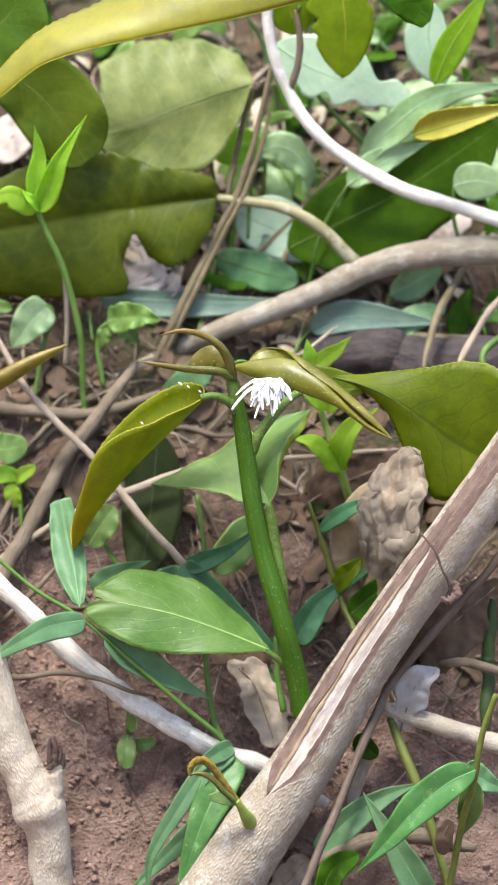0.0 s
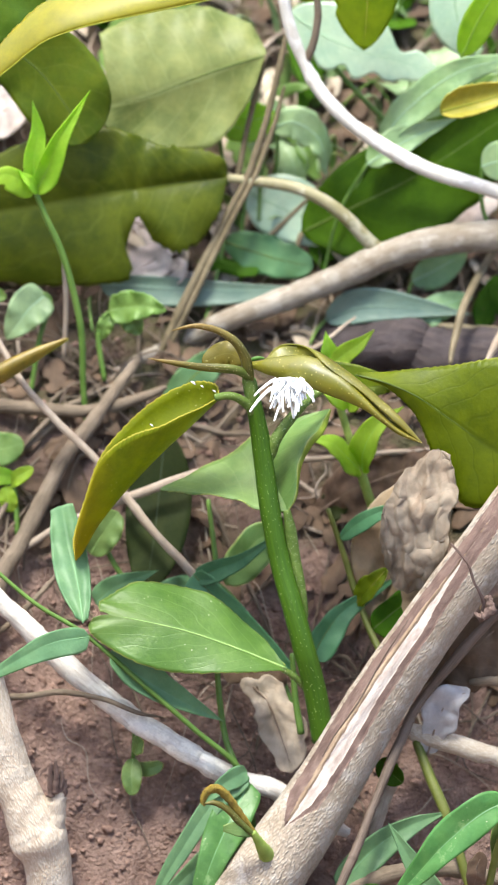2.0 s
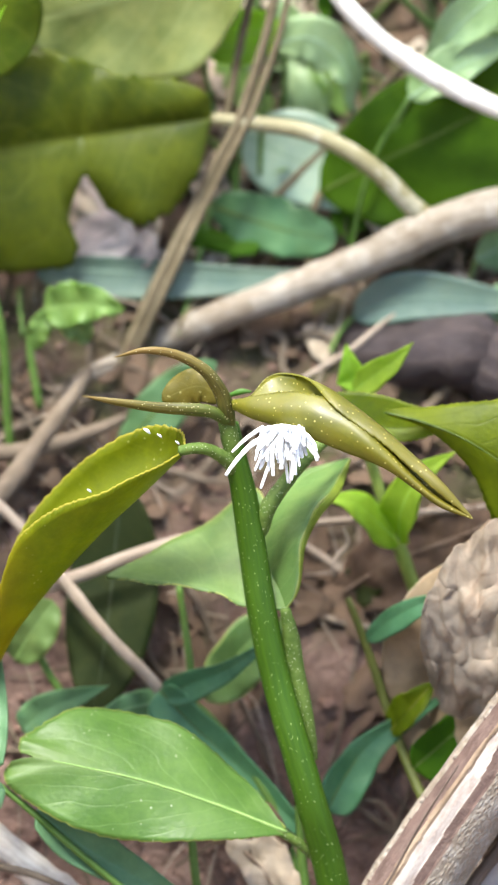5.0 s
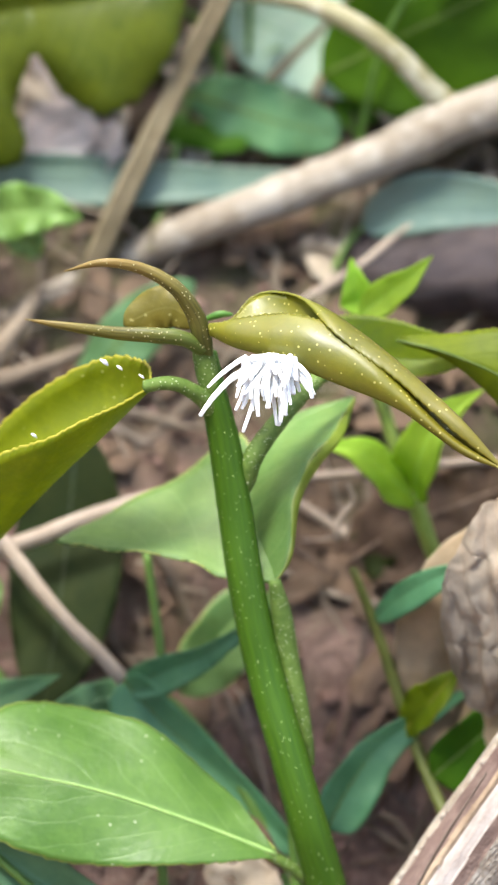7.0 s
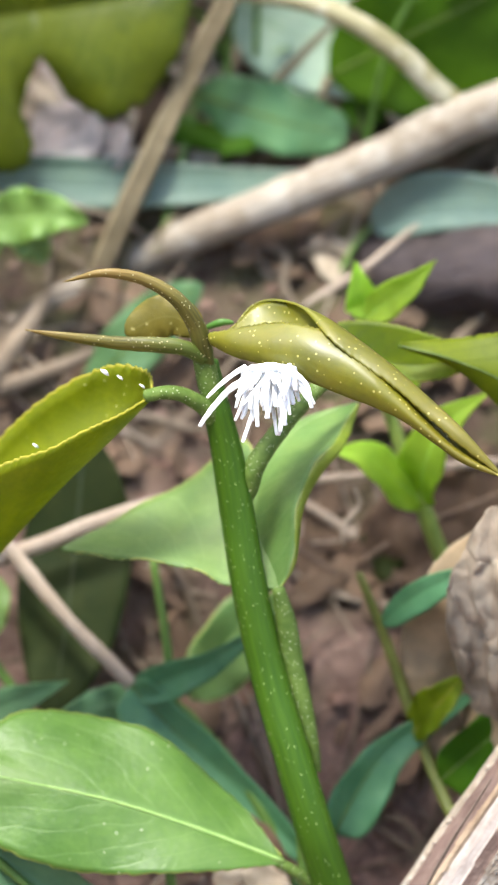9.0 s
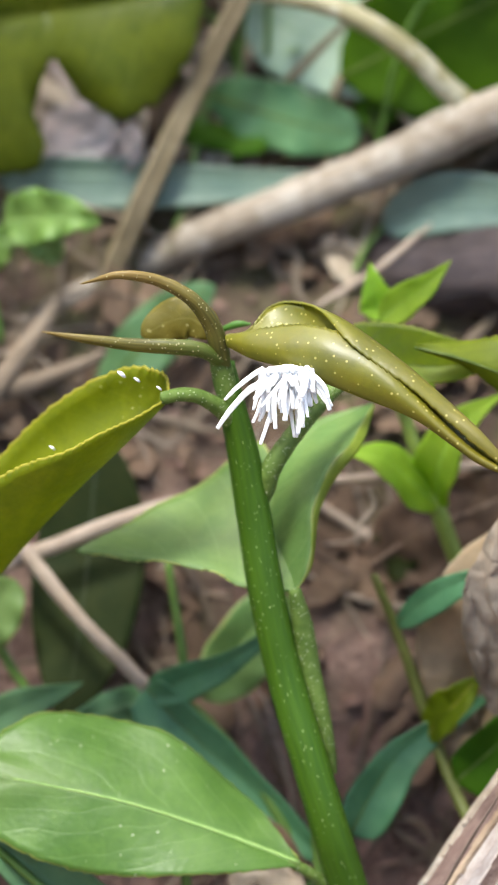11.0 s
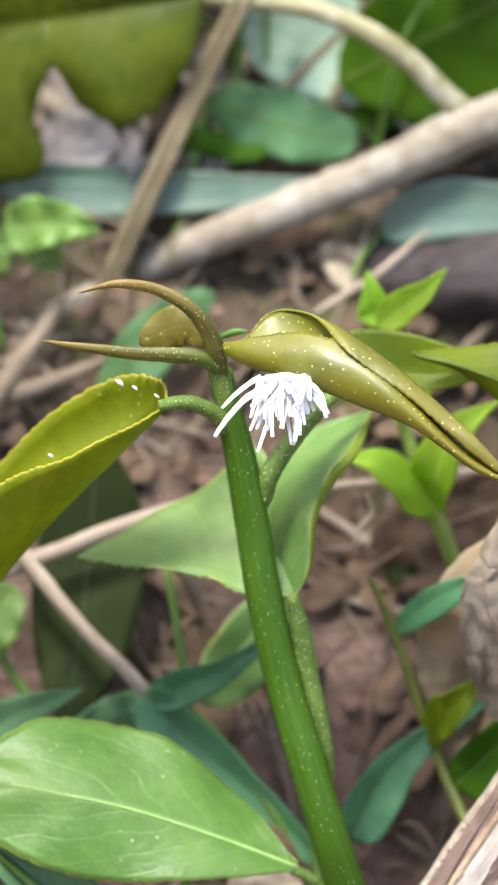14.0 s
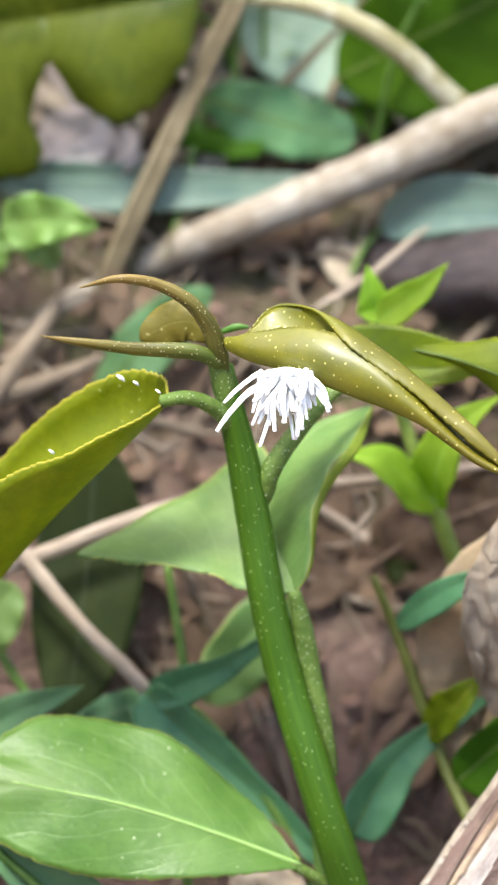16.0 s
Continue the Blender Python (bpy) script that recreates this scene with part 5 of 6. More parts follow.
stick("slender_twig", [(44.1, 85.2, 137.7), (42.2, 79.2, 130.2), (38.5, 66.0, 122.2), (37.9, 54.0, 112.4)], [0.8, 0.85, 0.9, 0.9], BROWN_STALK, "thin slanting olive-brown stem", "stem", seg=10)
stick("slender_twig", [(56.1, 61.2, 135.9), (50.7, 58.8, 128.2), (47.9, 56.4, 121.7), (45.2, 49.2, 115.2)], [0.8, 0.9, 0.9, 0.9], PALE_TWIG, "thin slanting pale stem", "stem", seg=10)
stick("slender_twig", [(58.1, 54.0, 126.7), (52.8, 54.0, 122.0), (51.1, 51.6, 118.7), (52.8, 49.2, 115.4)], [0.8, 0.9, 0.8, 0.7], STALK, "thin bent greenish stem", "stem", seg=10)
stick("rotten_log", [(4.6, 80.4, 102.5), (23.7, 73.2, 107.1), (40.2, 70.8, 109.7), (67.6, 68.4, 113.6)], [4.0, 6.0, 6.6, 7.0], LOG, "dark rotting log lying behind the shoot", "log", seg=30, rough=0.16)
stick("leaning_twig", [(2.5, 61.2, 102.9), (9.6, 63.6, 108.8), (15.4, 68.4, 114.5)], [0.45, 0.55, 0.4], PALE_TWIG, "pale dry twig on the log", "twig", seg=10)
stick("level_twig", [(8.8, 76.8, 110.7), (22.6, 75.6, 112.3), (39.0, 74.4, 114.9), (55.4, 74.4, 117.7)], [0.9, 1.0, 1.0, 1.1], BROWN_STALK, "level greenish-brown stem above the log", "stem", seg=10)
stick("dark_stalk", [(64.5, 12.0, 72.0), (65.7, 11.0, 62.5), (67.0, 9.0, 53.3), (69.2, 5.0, 42.0)], [1.3, 1.5, 1.6, 1.6], DARK_STALK, "thick dark green weed stalk beside the branch", "stem", seg=14, nodes=(0.5,))
stick("curl", [(14.2, 33.0, 90.7), (15.3, 33.0, 88.4), (14.1, 32.5, 86.1), (13.8, 32.5, 83.8), (14.4, 33.0, 82.3)], [0.35, 0.36, 0.32, 0.3, 0.2], PALE_TWIG, "curled dry tendril hanging from a twig", "tendril", seg=8)


# ---- plants round the shoot ----
def blade_plant(name, base, label, category, stems, blades, group=""):
    """stems: (points, radii, material); blades: (midrib, direction, width, other direction, width, material, shape, extras)."""
    e = thing(name, base, label, category, group)
    for pts, r, mt in stems:
        part("stem", tube("stem", pts, r, mt, seg=12, rough=0.04), e)
    for sp, da, wa, db, wb, mt, shp, kw in blades:
        nm = "blade" if shp in ("blade", "strap") else "leaf"
        kw = dict(kw)
        lb = kw.pop("label", "")
        kw.setdefault("ripple", 0.1 * wa)
        kw.setdefault("seed", wa * 3 + wb)
        da, db = [tuple(p + 0.22 * q for p, q in zip(unit(w), OUT)) for w in (da, db)]
        l = part(nm, leaf(nm, sp, da, wa, db, wb, mt, shp, **kw), e, lb)
        part("midrib", rib(sp, min(0.25, wa * 0.08), RIBS.get(mt.name, RIB_GREEN), np.array(OUT) * 0.03), l)
    return e


grass = blade_plant("creeping_grass", (14.4, -1.2, 12.6), "creeping grass with broad soft green blades", "grass",
            [([(-64.9, -1.2, 67.6), (-56.1, -3.6, 65.2), (-42.2, -6.0, 58.1), (-29.6, -7.2, 53.5), (-14.9, -8.4, 45.1), (-2.5, -7.2, 37.2), (10.2, -4.8, 28.2), (15.7, -1.2, 12.9)], [0.42, 0.45, 0.48, 0.52, 0.56, 0.6, 0.65, 0.65], STALK),
             ([(-1.9, 6.0, 59.1), (0.3, 3.6, 47.3), (4.5, 1.2, 34.5), (9.6, -3.6, 27.0), (15.8, 1.2, 12.1)], [0.6, 0.65, 0.7, 0.75, 0.8], STALK)],
            [([(-28.9, -8.4, 53.7), (-36.6, -10.8, 51.4), (-43.7, -12.0, 46.0), (-54.1, -10.8, 35.5)], UP, 2.6, DOWN, 3.6, GRASS, "blade", {"roll": 12}),
             ([(-23.6, -7.2, 50.8), (-15.2, -6.0, 45.7), (-6.3, -6.0, 42.5), (3.6, -4.8, 39.4)], UP, 4.6, DOWN, 3.6, GRASS, "blade", {"roll": 12}),
             ([(11.6, -4.8, 27.8), (5.3, -9.6, 22.3), (0.1, -14.4, 11.2), (-3.0, -16.8, 1.2), (-1.4, -18.0, -8.2)], (-0.95, -0.08, 0.30), 2.4, (0.96, -0.09, -0.25), 2.4, GRASS, "blade", {"roll": 15}),
             ([(11.9, -4.8, 26.4), (9.0, -12.0, 18.1), (6.7, -16.8, 7.6), (5.0, -20.4, -8.9)], LEFT, 4.6, RIGHT, 4.6, GRASS_OLD, "blade", {"roll": 15}),
             ([(14.5, -2.4, 16.0), (8.2, -7.2, 10.5), (0.5, -10.8, 1.3), (-8.4, -15.6, -12.0)], UP, 2.8, DOWN, 4.0, GRASS, "blade", {"roll": 10}),
             ([(10.8, -4.8, 29.1), (6.5, -8.4, 26.5), (2.3, -10.8, 20.6)], UP, 2.2, DOWN, 2.6, GRASS, "blade", {})])

mid = [(-30.8, -7.0, 56.1), (-33.7, -1.0, 62.8), (-37.5, 5.0, 69.4), (-40.6, 10.0, 76.0)]
blade = part("blade", spanned("blade", mid, [(-32.6, -7.0, 56.9), (-38.1, -1.0, 61.9), (-41.1, 5.0, 68.0), (-42.8, 10.0, 74.4)], [(-29.9, -7.0, 57.2), (-30.6, -2.0, 62.3), (-33.4, 4.0, 69.2), (-38.3, 10.0, 77.0)], GRASS, (0, 0.8, 0), (0, 0.8, 0), n=40, ripple=0.3), grass, "broad upright blade with a cropped end")
part("midrib", rib(mid, 0.2, RIB_GRASS, np.array(OUT) * 0.03), blade)

blade_plant("bent_grass", (20.3, 8.4, 36.9), "blue-green grass with a sharply bent blade behind the shoot", "grass",
            [([(20.4, 10.8, 36.1), (10.3, 15.6, 51.4), (0.2, 20.4, 59.4), (-5.3, 21.6, 62.2)], [0.8, 0.8, 0.7, 0.6], STALK),
             ([(-0.1, 18.0, 48.4), (-4.5, 21.6, 65.3), (-9.2, 24.0, 79.5)], [0.55, 0.6, 0.5], STALK),
             ([(21.1, 3.6, 37.2), (18.2, 6.0, 44.5), (15.7, 8.4, 53.4)], [0.8, 0.7, 0.6], STALK)],
            [([(-8.5, 21.6, 62.1), (-3.8, 20.4, 65.5), (1.1, 19.2, 69.4), (9.0, 18.0, 78.6)], UP, 2.2, DOWN, 3.0, GRASS_SHADED, "blade", {"roll": 10}),
             ([(-9.1, 21.6, 62.6), (-3.2, 19.2, 59.0), (5.5, 16.8, 54.3), (18.2, 13.2, 46.5)], UP, 3.2, DOWN, 4.4, GRASS_SHADED, "strap", {"roll": 12}),
             ([(20.1, 13.2, 51.3), (22.2, 15.6, 57.5), (25.8, 18.0, 63.3), (36.4, 22.8, 72.0)], UP, 3.0, DOWN, 4.2, GRASS_SHADED, "blade", {}),
             ([(-1.6, 27.6, 59.7), (0.2, 30.0, 64.4), (3.8, 32.4, 70.2), (8.2, 32.4, 72.6)], UP, 4.0, DOWN, 5.4, PALE, "oval", {})])

blade_plant("cut_stalk", (35.7, 13.2, 56.0), "dry-tipped green stalk with a drooping blue-green leaf", "weed",
            [([(36.0, 10.8, 55.4), (31.9, 15.6, 59.5), (26.8, 20.4, 66.4), (22.0, 21.6, 75.2), (17.1, 21.6, 83.7)], [0.8, 0.78, 0.74, 0.66, 0.5], OLIVE_STALK)],
            [([(21.0, 21.6, 77.5), (24.7, 19.2, 83.0), (29.4, 18.0, 87.2), (38.8, 18.0, 92.0)], UP, 1.7, DOWN, 2.5, GRASS_SHADED, "lance", {"label": "drooping blue-green leaf"}),
             ([(27.3, 19.2, 64.0), (28.9, 16.8, 67.7), (30.3, 15.6, 70.8), (32.5, 15.6, 74.9)], UP, 3.2, DOWN, 2.6, OLIVE_IN, "ovate", {"label": "small withered yellow-green leaf", "crumple": 0.5}),
             ([(32.1, 15.6, 60.3), (37.7, 20.4, 65.8), (44.8, 25.2, 71.5), (50.5, 30.0, 77.1)], UP, 3.6, DOWN, 5.0, DARK, "blade", {})])

blade_plant("lime_sprig", (29.9, 37.0, 76.4), "bright lime-green seedling sprig with pointed leaves", "seedling",
            [([(29.9, 37.0, 76.4), (26.2, 37.0, 82.6), (23.3, 37.0, 88.0), (20.3, 37.5, 93.0), (16.9, 38.5, 99.4), (13.7, 40.0, 105.3), (12.1, 41.0, 108.4)], [1.1, 1.05, 1.1, 0.9, 0.85, 0.7, 0.5], LIME_STALK)],
            [([(11.7, 39.6, 111.1), (14.3, 38.4, 114.6), (16.9, 37.2, 117.9), (19.4, 37.2, 121.7)], UP, 2.2, DOWN, 2.6, LIME, "lance", {"roll": 14}),
             ([(11.8, 40.8, 110.5), (11.3, 42.0, 111.7), (10.4, 42.0, 114.1), (9.0, 43.2, 117.3)], LEFT, 2.6, RIGHT, 2.6, LIME, "lance", {"roll": 14}),
             ([(17.2, 38.4, 103.2), (14.9, 36.0, 104.8), (12.6, 34.8, 106.1), (9.8, 34.8, 106.6)], UP, 2.2, DOWN, 2.4, LIME, "lance", {}),
             ([(23.2, 36.5, 88.6), (19.6, 34.0, 92.0), (15.2, 32.0, 95.5), (10.1, 31.0, 95.7)], (-0.1, 0.7, 0.7), 3.3, (0.1, -0.7, -0.7), 3.1, LIME, "lance", {"roll": 16}),
             ([(23.4, 36.5, 88.8), (22.6, 34.0, 94.7), (24.4, 33.5, 101.3), (29.2, 34.0, 106.6)], (-0.75, 0.5, 0.45), 3.6, (0.75, -0.5, -0.45), 3.4, LIME, "lance", {"roll": 14}),
             ([(16.7, 38.4, 103.1), (18.7, 36.0, 104.6), (20.2, 34.8, 106.3)], UP, 1.8, DOWN, 2.0, LIME, "lance", {})])

blade_plant("broad_grass", (71.7, -18.0, 1.3), "grass clump with long pointed blades scarred by chewing", "grass",
            [([(67.3, -25.2, 0.1), (67.6, -22.8, 15.2), (67.6, -24.0, 28.7), (68.3, -25.2, 39.3), (68.0, -25.2, 50.7), (69.3, -25.2, 61.0)], [0.8, 0.85, 0.85, 0.8, 0.75, 0.7], OLIVE_STALK),
             ([(70.9, -13.2, 1.0), (64.0, -10.8, 14.7), (56.5, -6.0, 27.5), (50.8, -1.2, 34.8), (46.3, 3.6, 40.7)], [0.9, 1.0, 1.2, 1.2, 1.0], OLIVE_STALK)],
            [([(68.1, -26.4, 42.2), (62.3, -28.8, 38.5), (55.8, -31.2, 30.8), (50.7, -32.4, 22.2), (45.0, -32.4, 13.1)], (-0.73, 0.01, 0.68), 4.6, (0.74, -0.29, -0.61), 4.2, GRASS_OLD, "lance", {"roll": 14, "label": "broad blade scarred with pale chewed streaks"}),
             ([(65.1, -20.4, 3.7), (57.8, -20.4, 12.4), (51.1, -19.2, 19.9), (43.3, -16.8, 28.1)], LEFT, 3.8, RIGHT, 4.2, GRASS, "blade", {"roll": 12}),
             ([(35.6, -10.8, 8.7), (41.3, -8.4, 17.8), (48.2, -6.0, 24.3), (56.1, -6.0, 29.5)], UP, 3.4, DOWN, 4.2, GRASS, "blade", {"roll": 10}),
             ([(67.6, -22.8, 39.1), (67.5, -22.8, 32.6), (67.8, -21.6, 27.9), (67.5, -20.4, 22.4)], LEFT, 2.0, RIGHT, 4.2, PALE, "lance", {}),
             ([(37.8, -18.0, -1.4), (38.8, -15.6, 3.8), (40.6, -14.4, 8.1), (45.4, -13.2, 11.6)], UP, 3.2, DOWN, 3.8, DARK, "oval", {}),
             ([(45.1, -1.2, 32.2), (41.9, 0.0, 34.0), (39.4, 1.2, 36.0)], UP, 2.4, DOWN, 3.0, DARK, "oval", {}),
             ([(65.4, -18.0, 39.2), (70.6, -18.0, 37.4), (77.6, -20.4, 36.7)], UP, 3.4, DOWN, 3.6, GRASS, "blade", {})])

blade_plant("seedling", (-10.6, 8.4, 7.0), "tiny green seedling on bare soil", "seedling",
            [([(-13.4, 8.4, 14.5), (-14.0, 6.0, 21.7), (-15.1, 3.6, 29.6)], [0.5, 0.5, 0.4], STALK)],
            [([(-15.0, 3.6, 27.9), (-13.8, 1.2, 28.0), (-12.7, 0.0, 29.5)], UP, 2.0, DOWN, 2.4, PALE, "oval", {}),
             ([(-14.2, 4.8, 23.3), (-13.8, 1.2, 20.5), (-12.7, 0.0, 16.5)], LEFT, 2.2, RIGHT, 2.4, PALE, "oval", {}),
             ([(-13.6, 6.0, 21.1), (-10.5, 3.6, 22.1), (-7.4, 3.6, 23.9)], UP, 1.6, DOWN, 1.8, PALE, "oval", {})])

blade_plant("low_herb", (-42.0, 37.2, 64.3), "small bright herb with rounded leaves in the litter", "herb",
            [([(-49.3, 34.8, 59.1), (-51.8, 37.2, 68.1), (-54.6, 38.4, 71.5)], [0.6, 0.6, 0.5], STALK), ([(-23.0, 25.2, 55.9), (-28.4, 26.4, 61.7), (-31.4, 27.6, 66.5)], [0.6, 0.6, 0.5], STALK)],
            [([(-51.7, 38.4, 70.9), (-55.9, 37.2, 71.3), (-59.8, 37.2, 69.6), (-63.5, 37.2, 67.1)], UP, 2.0, DOWN, 2.6, LIME, "oval", {}),
             ([(-52.7, 37.2, 69.4), (-51.8, 36.0, 72.1), (-48.8, 36.0, 74.9)], UP, 1.6, DOWN, 2.0, LIME, "oval", {}),
             ([(-54.1, 37.2, 69.1), (-52.8, 36.0, 66.5), (-51.4, 36.0, 63.9)], LEFT, 2.2, RIGHT, 2.0, LIME, "oval", {}),
             ([(-32.4, 26.4, 60.9), (-30.6, 25.2, 66.7), (-28.2, 26.4, 71.9)], (-0.83, 0.17, 0.53), 4.2, (0.83, -0.17, -0.53), 4.0, PALE, "oval", {}),
             ([(-28.9, 20.4, 51.8), (-25.0, 19.2, 57.4), (-17.0, 19.2, 62.7)], UP, 3.0, DOWN, 3.4, GRASS, "blade", {})])

blade_plant("left_seedling", (-40.9, 54.0, 85.8), "tall bright green seedling with wavy leaves", "seedling",
            [([(-38.8, 51.6, 81.1), (-41.5, 51.6, 90.7), (-44.7, 51.6, 104.6), (-51.2, 51.6, 119.2), (-57.1, 51.6, 128.1), (-60.4, 51.6, 133.2)], [0.7, 0.7, 0.75, 0.75, 0.7, 0.6], STALK),
             ([(-47.2, 56.4, 95.5), (-48.8, 56.4, 106.8), (-51.4, 56.4, 117.8)], [0.5, 0.55, 0.5], PALE_TWIG)],
            [([(-60.4, 51.6, 132.9), (-58.5, 49.2, 140.0), (-57.1, 46.8, 148.1), (-52.7, 46.8, 160.0)], (-0.85, -0.06, 0.52), 2.6, (0.87, -0.15, -0.47), 3.6, LIME, "lance", {"roll": 20}),
             ([(-60.6, 51.6, 132.9), (-64.7, 48.0, 136.4), (-68.8, 46.8, 136.8), (-73.9, 46.8, 130.5)], UP, 2.0, DOWN, 3.6, LIME, "lance", {"roll": 30}),
             ([(-60.6, 51.6, 133.9), (-62.0, 50.4, 140.4), (-62.5, 50.4, 147.5), (-64.8, 50.4, 153.9)], LEFT, 2.4, RIGHT, 2.6, LIME, "lance", {"roll": 20}),
             ([(-59.9, 50.4, 133.6), (-61.9, 48.0, 136.4), (-64.8, 48.0, 138.3)], UP, 1.4, DOWN, 1.6, LIME, "lance", {})])

blade_plant("heart_leaf_weed", (-54.2, 58.8, 84.5), "weed with rounded heart-shaped leaves", "weed",
            [([(-52.9, 56.4, 85.5), (-53.3, 58.8, 97.9), (-53.0, 61.2, 106.7), (-60.0, 61.2, 106.7)], [0.6, 0.6, 0.6, 0.5], STALK), ([(-37.2, 58.8, 91.0), (-40.7, 61.2, 101.3), (-38.3, 62.4, 106.5), (-28.4, 62.4, 109.6)], [0.6, 0.6, 0.5, 0.4], STALK)],
            [([(-53.8, 61.2, 107.3), (-56.6, 58.8, 104.5), (-58.6, 57.6, 100.8), (-60.6, 57.6, 96.4)], (-0.83, 0.17, 0.53), 4.8, (0.83, -0.17, -0.53), 4.6, BLUE, "heart", {}),
             ([(-39.2, 61.2, 106.7), (-35.0, 58.8, 108.9), (-31.1, 57.6, 110.4), (-26.6, 57.6, 110.3)], UP, 4.0, DOWN, 3.6, HEART, "heart", {"ripple": 0.8, "tear": 0.35, "seed": 4, "n": 40}),
             ([(-36.7, 61.2, 106.2), (-33.7, 60.0, 105.1), (-31.4, 60.0, 102.9)], LEFT, 2.6, RIGHT, 2.8, PALE, "ovate", {"ripple": 0.5, "tear": 0.3, "seed": 6}),
             ([(-38.6, 62.4, 105.7), (-39.6, 61.2, 102.9), (-39.6, 61.2, 99.7)], LEFT, 1.8, RIGHT, 2.0, HEART, "ovate", {"ripple": 0.4, "seed": 8}),
             ([(-62.5, 63.6, 104.1), (-66.6, 63.6, 104.0), (-71.9, 63.6, 102.1)], UP, 1.8, DOWN, 1.6, HEART, "lance", {})])


# ---- large leaves of the neighbouring plant ----
def leaf_thing(name, spine, da, wa, db, wb, mat, shape, label, stalk=None, category="leaf", rib_mat=None, rib_r=0.28, **kw):
    e = thing(name, spine[0], label, category)
    l = part("blade", leaf("blade", spine, da, wa, db, wb, mat, shape, **kw), e)
    part("midrib", rib(spine, rib_r, RIBS.get((rib_mat or mat).name, RIB_GREEN), np.array(OUT) * 0.1), l)
    if stalk:
        part("stalk", tube("stalk", stalk[0], stalk[1], stalk[2], seg=10, rough=0.05), e)
    return e


def torn_leaf():
    mid = [(-19.3, 77.0, 137.8), (-24.3, 76.0, 136.5), (-29.6, 75.0, 135.1), (-34.1, 74.0, 133.6), (-37.3, 73.0, 132.6), (-39.1, 73.0, 131.8), (-41.9, 72.0, 131.1), (-49.0, 71.0, 128.6), (-62.0, 69.0, 124.0), (-82.9, 66.0, 117.2)]
    top = [(-19.5, 77.0, 138.9), (-20.7, 77.0, 142.2), (-25.6, 76.0, 143.5), (-32.6, 76.0, 143.3), (-37.8, 75.0, 143.5), (-41.7, 75.0, 144.2), (-46.1, 75.0, 145.0), (-53.6, 74.0, 144.3), (-66.2, 72.0, 138.2), (-84.6, 69.0, 125.4)]
    low = [(-19.2, 77.0, 137.3), (-19.5, 74.0, 129.5), (-22.1, 72.0, 123.5), (-26.7, 71.0, 119.8), (-32.7, 71.0, 121.8), (-37.2, 71.0, 126.5), (-38.3, 70.0, 118.7), (-36.6, 69.0, 111.9), (-57.3, 67.0, 106.8), (-80.3, 66.0, 102.7)]
    e = thing("broad_leaf", mid[0], "broad olive-green torn leaf on the forked branch", "leaf")
    l = part("blade", spanned("blade", mid, top, low, BROAD, (0, -1.5, 0.5), (0, -2.0, 0), serr=0.6, teeth=26, ragged=2.2, ripple=1.0, seed=2, n=160, m=16), e)
    part("midrib", rib(mid, 0.4, RIB_PALE, (0, 0.15, 0)), l)
    mid = [(-16.1, 83.0, 165.9), (-22.7, 82.0, 162.7), (-31.4, 81.0, 157.6), (-39.9, 80.0, 152.2), (-48.2, 79.0, 147.9)]
    e = thing("pale_leaf", mid[0], "pale olive underside of a broad leaf", "leaf")
    l = part("blade", spanned("blade", mid, [(-16.2, 84.0, 166.7), (-21.4, 90.0, 170.8), (-32.2, 91.0, 172.4), (-44.0, 90.0, 169.4), (-53.8, 86.0, 162.6)], [(-16.5, 82.0, 165.3), (-17.1, 80.0, 158.7), (-19.1, 78.5, 151.8), (-23.0, 77.5, 144.8), (-30.1, 77.5, 141.3), (-38.4, 77.5, 140.2), (-45.0, 77.5, 141.3), (-50.2, 77.0, 145.4)], UNDER, (0, -1.5, 1.0), (0, 1.0, 0), ragged=1.4, ripple=0.9, seed=5, n=90, m=10), e)
    part("midrib", rib(mid, 0.25, RIB_DARK, np.array(OUT) * 0.1), l)
    part("stalk", tube("stalk", [(-16.9, 80.0, 136.5), (-16.9, 82.5, 150.1), (-16.1, 83.0, 165.9)], [0.7, 0.7, 0.6], BROWN_STALK, seg=10, rough=0.05), e)


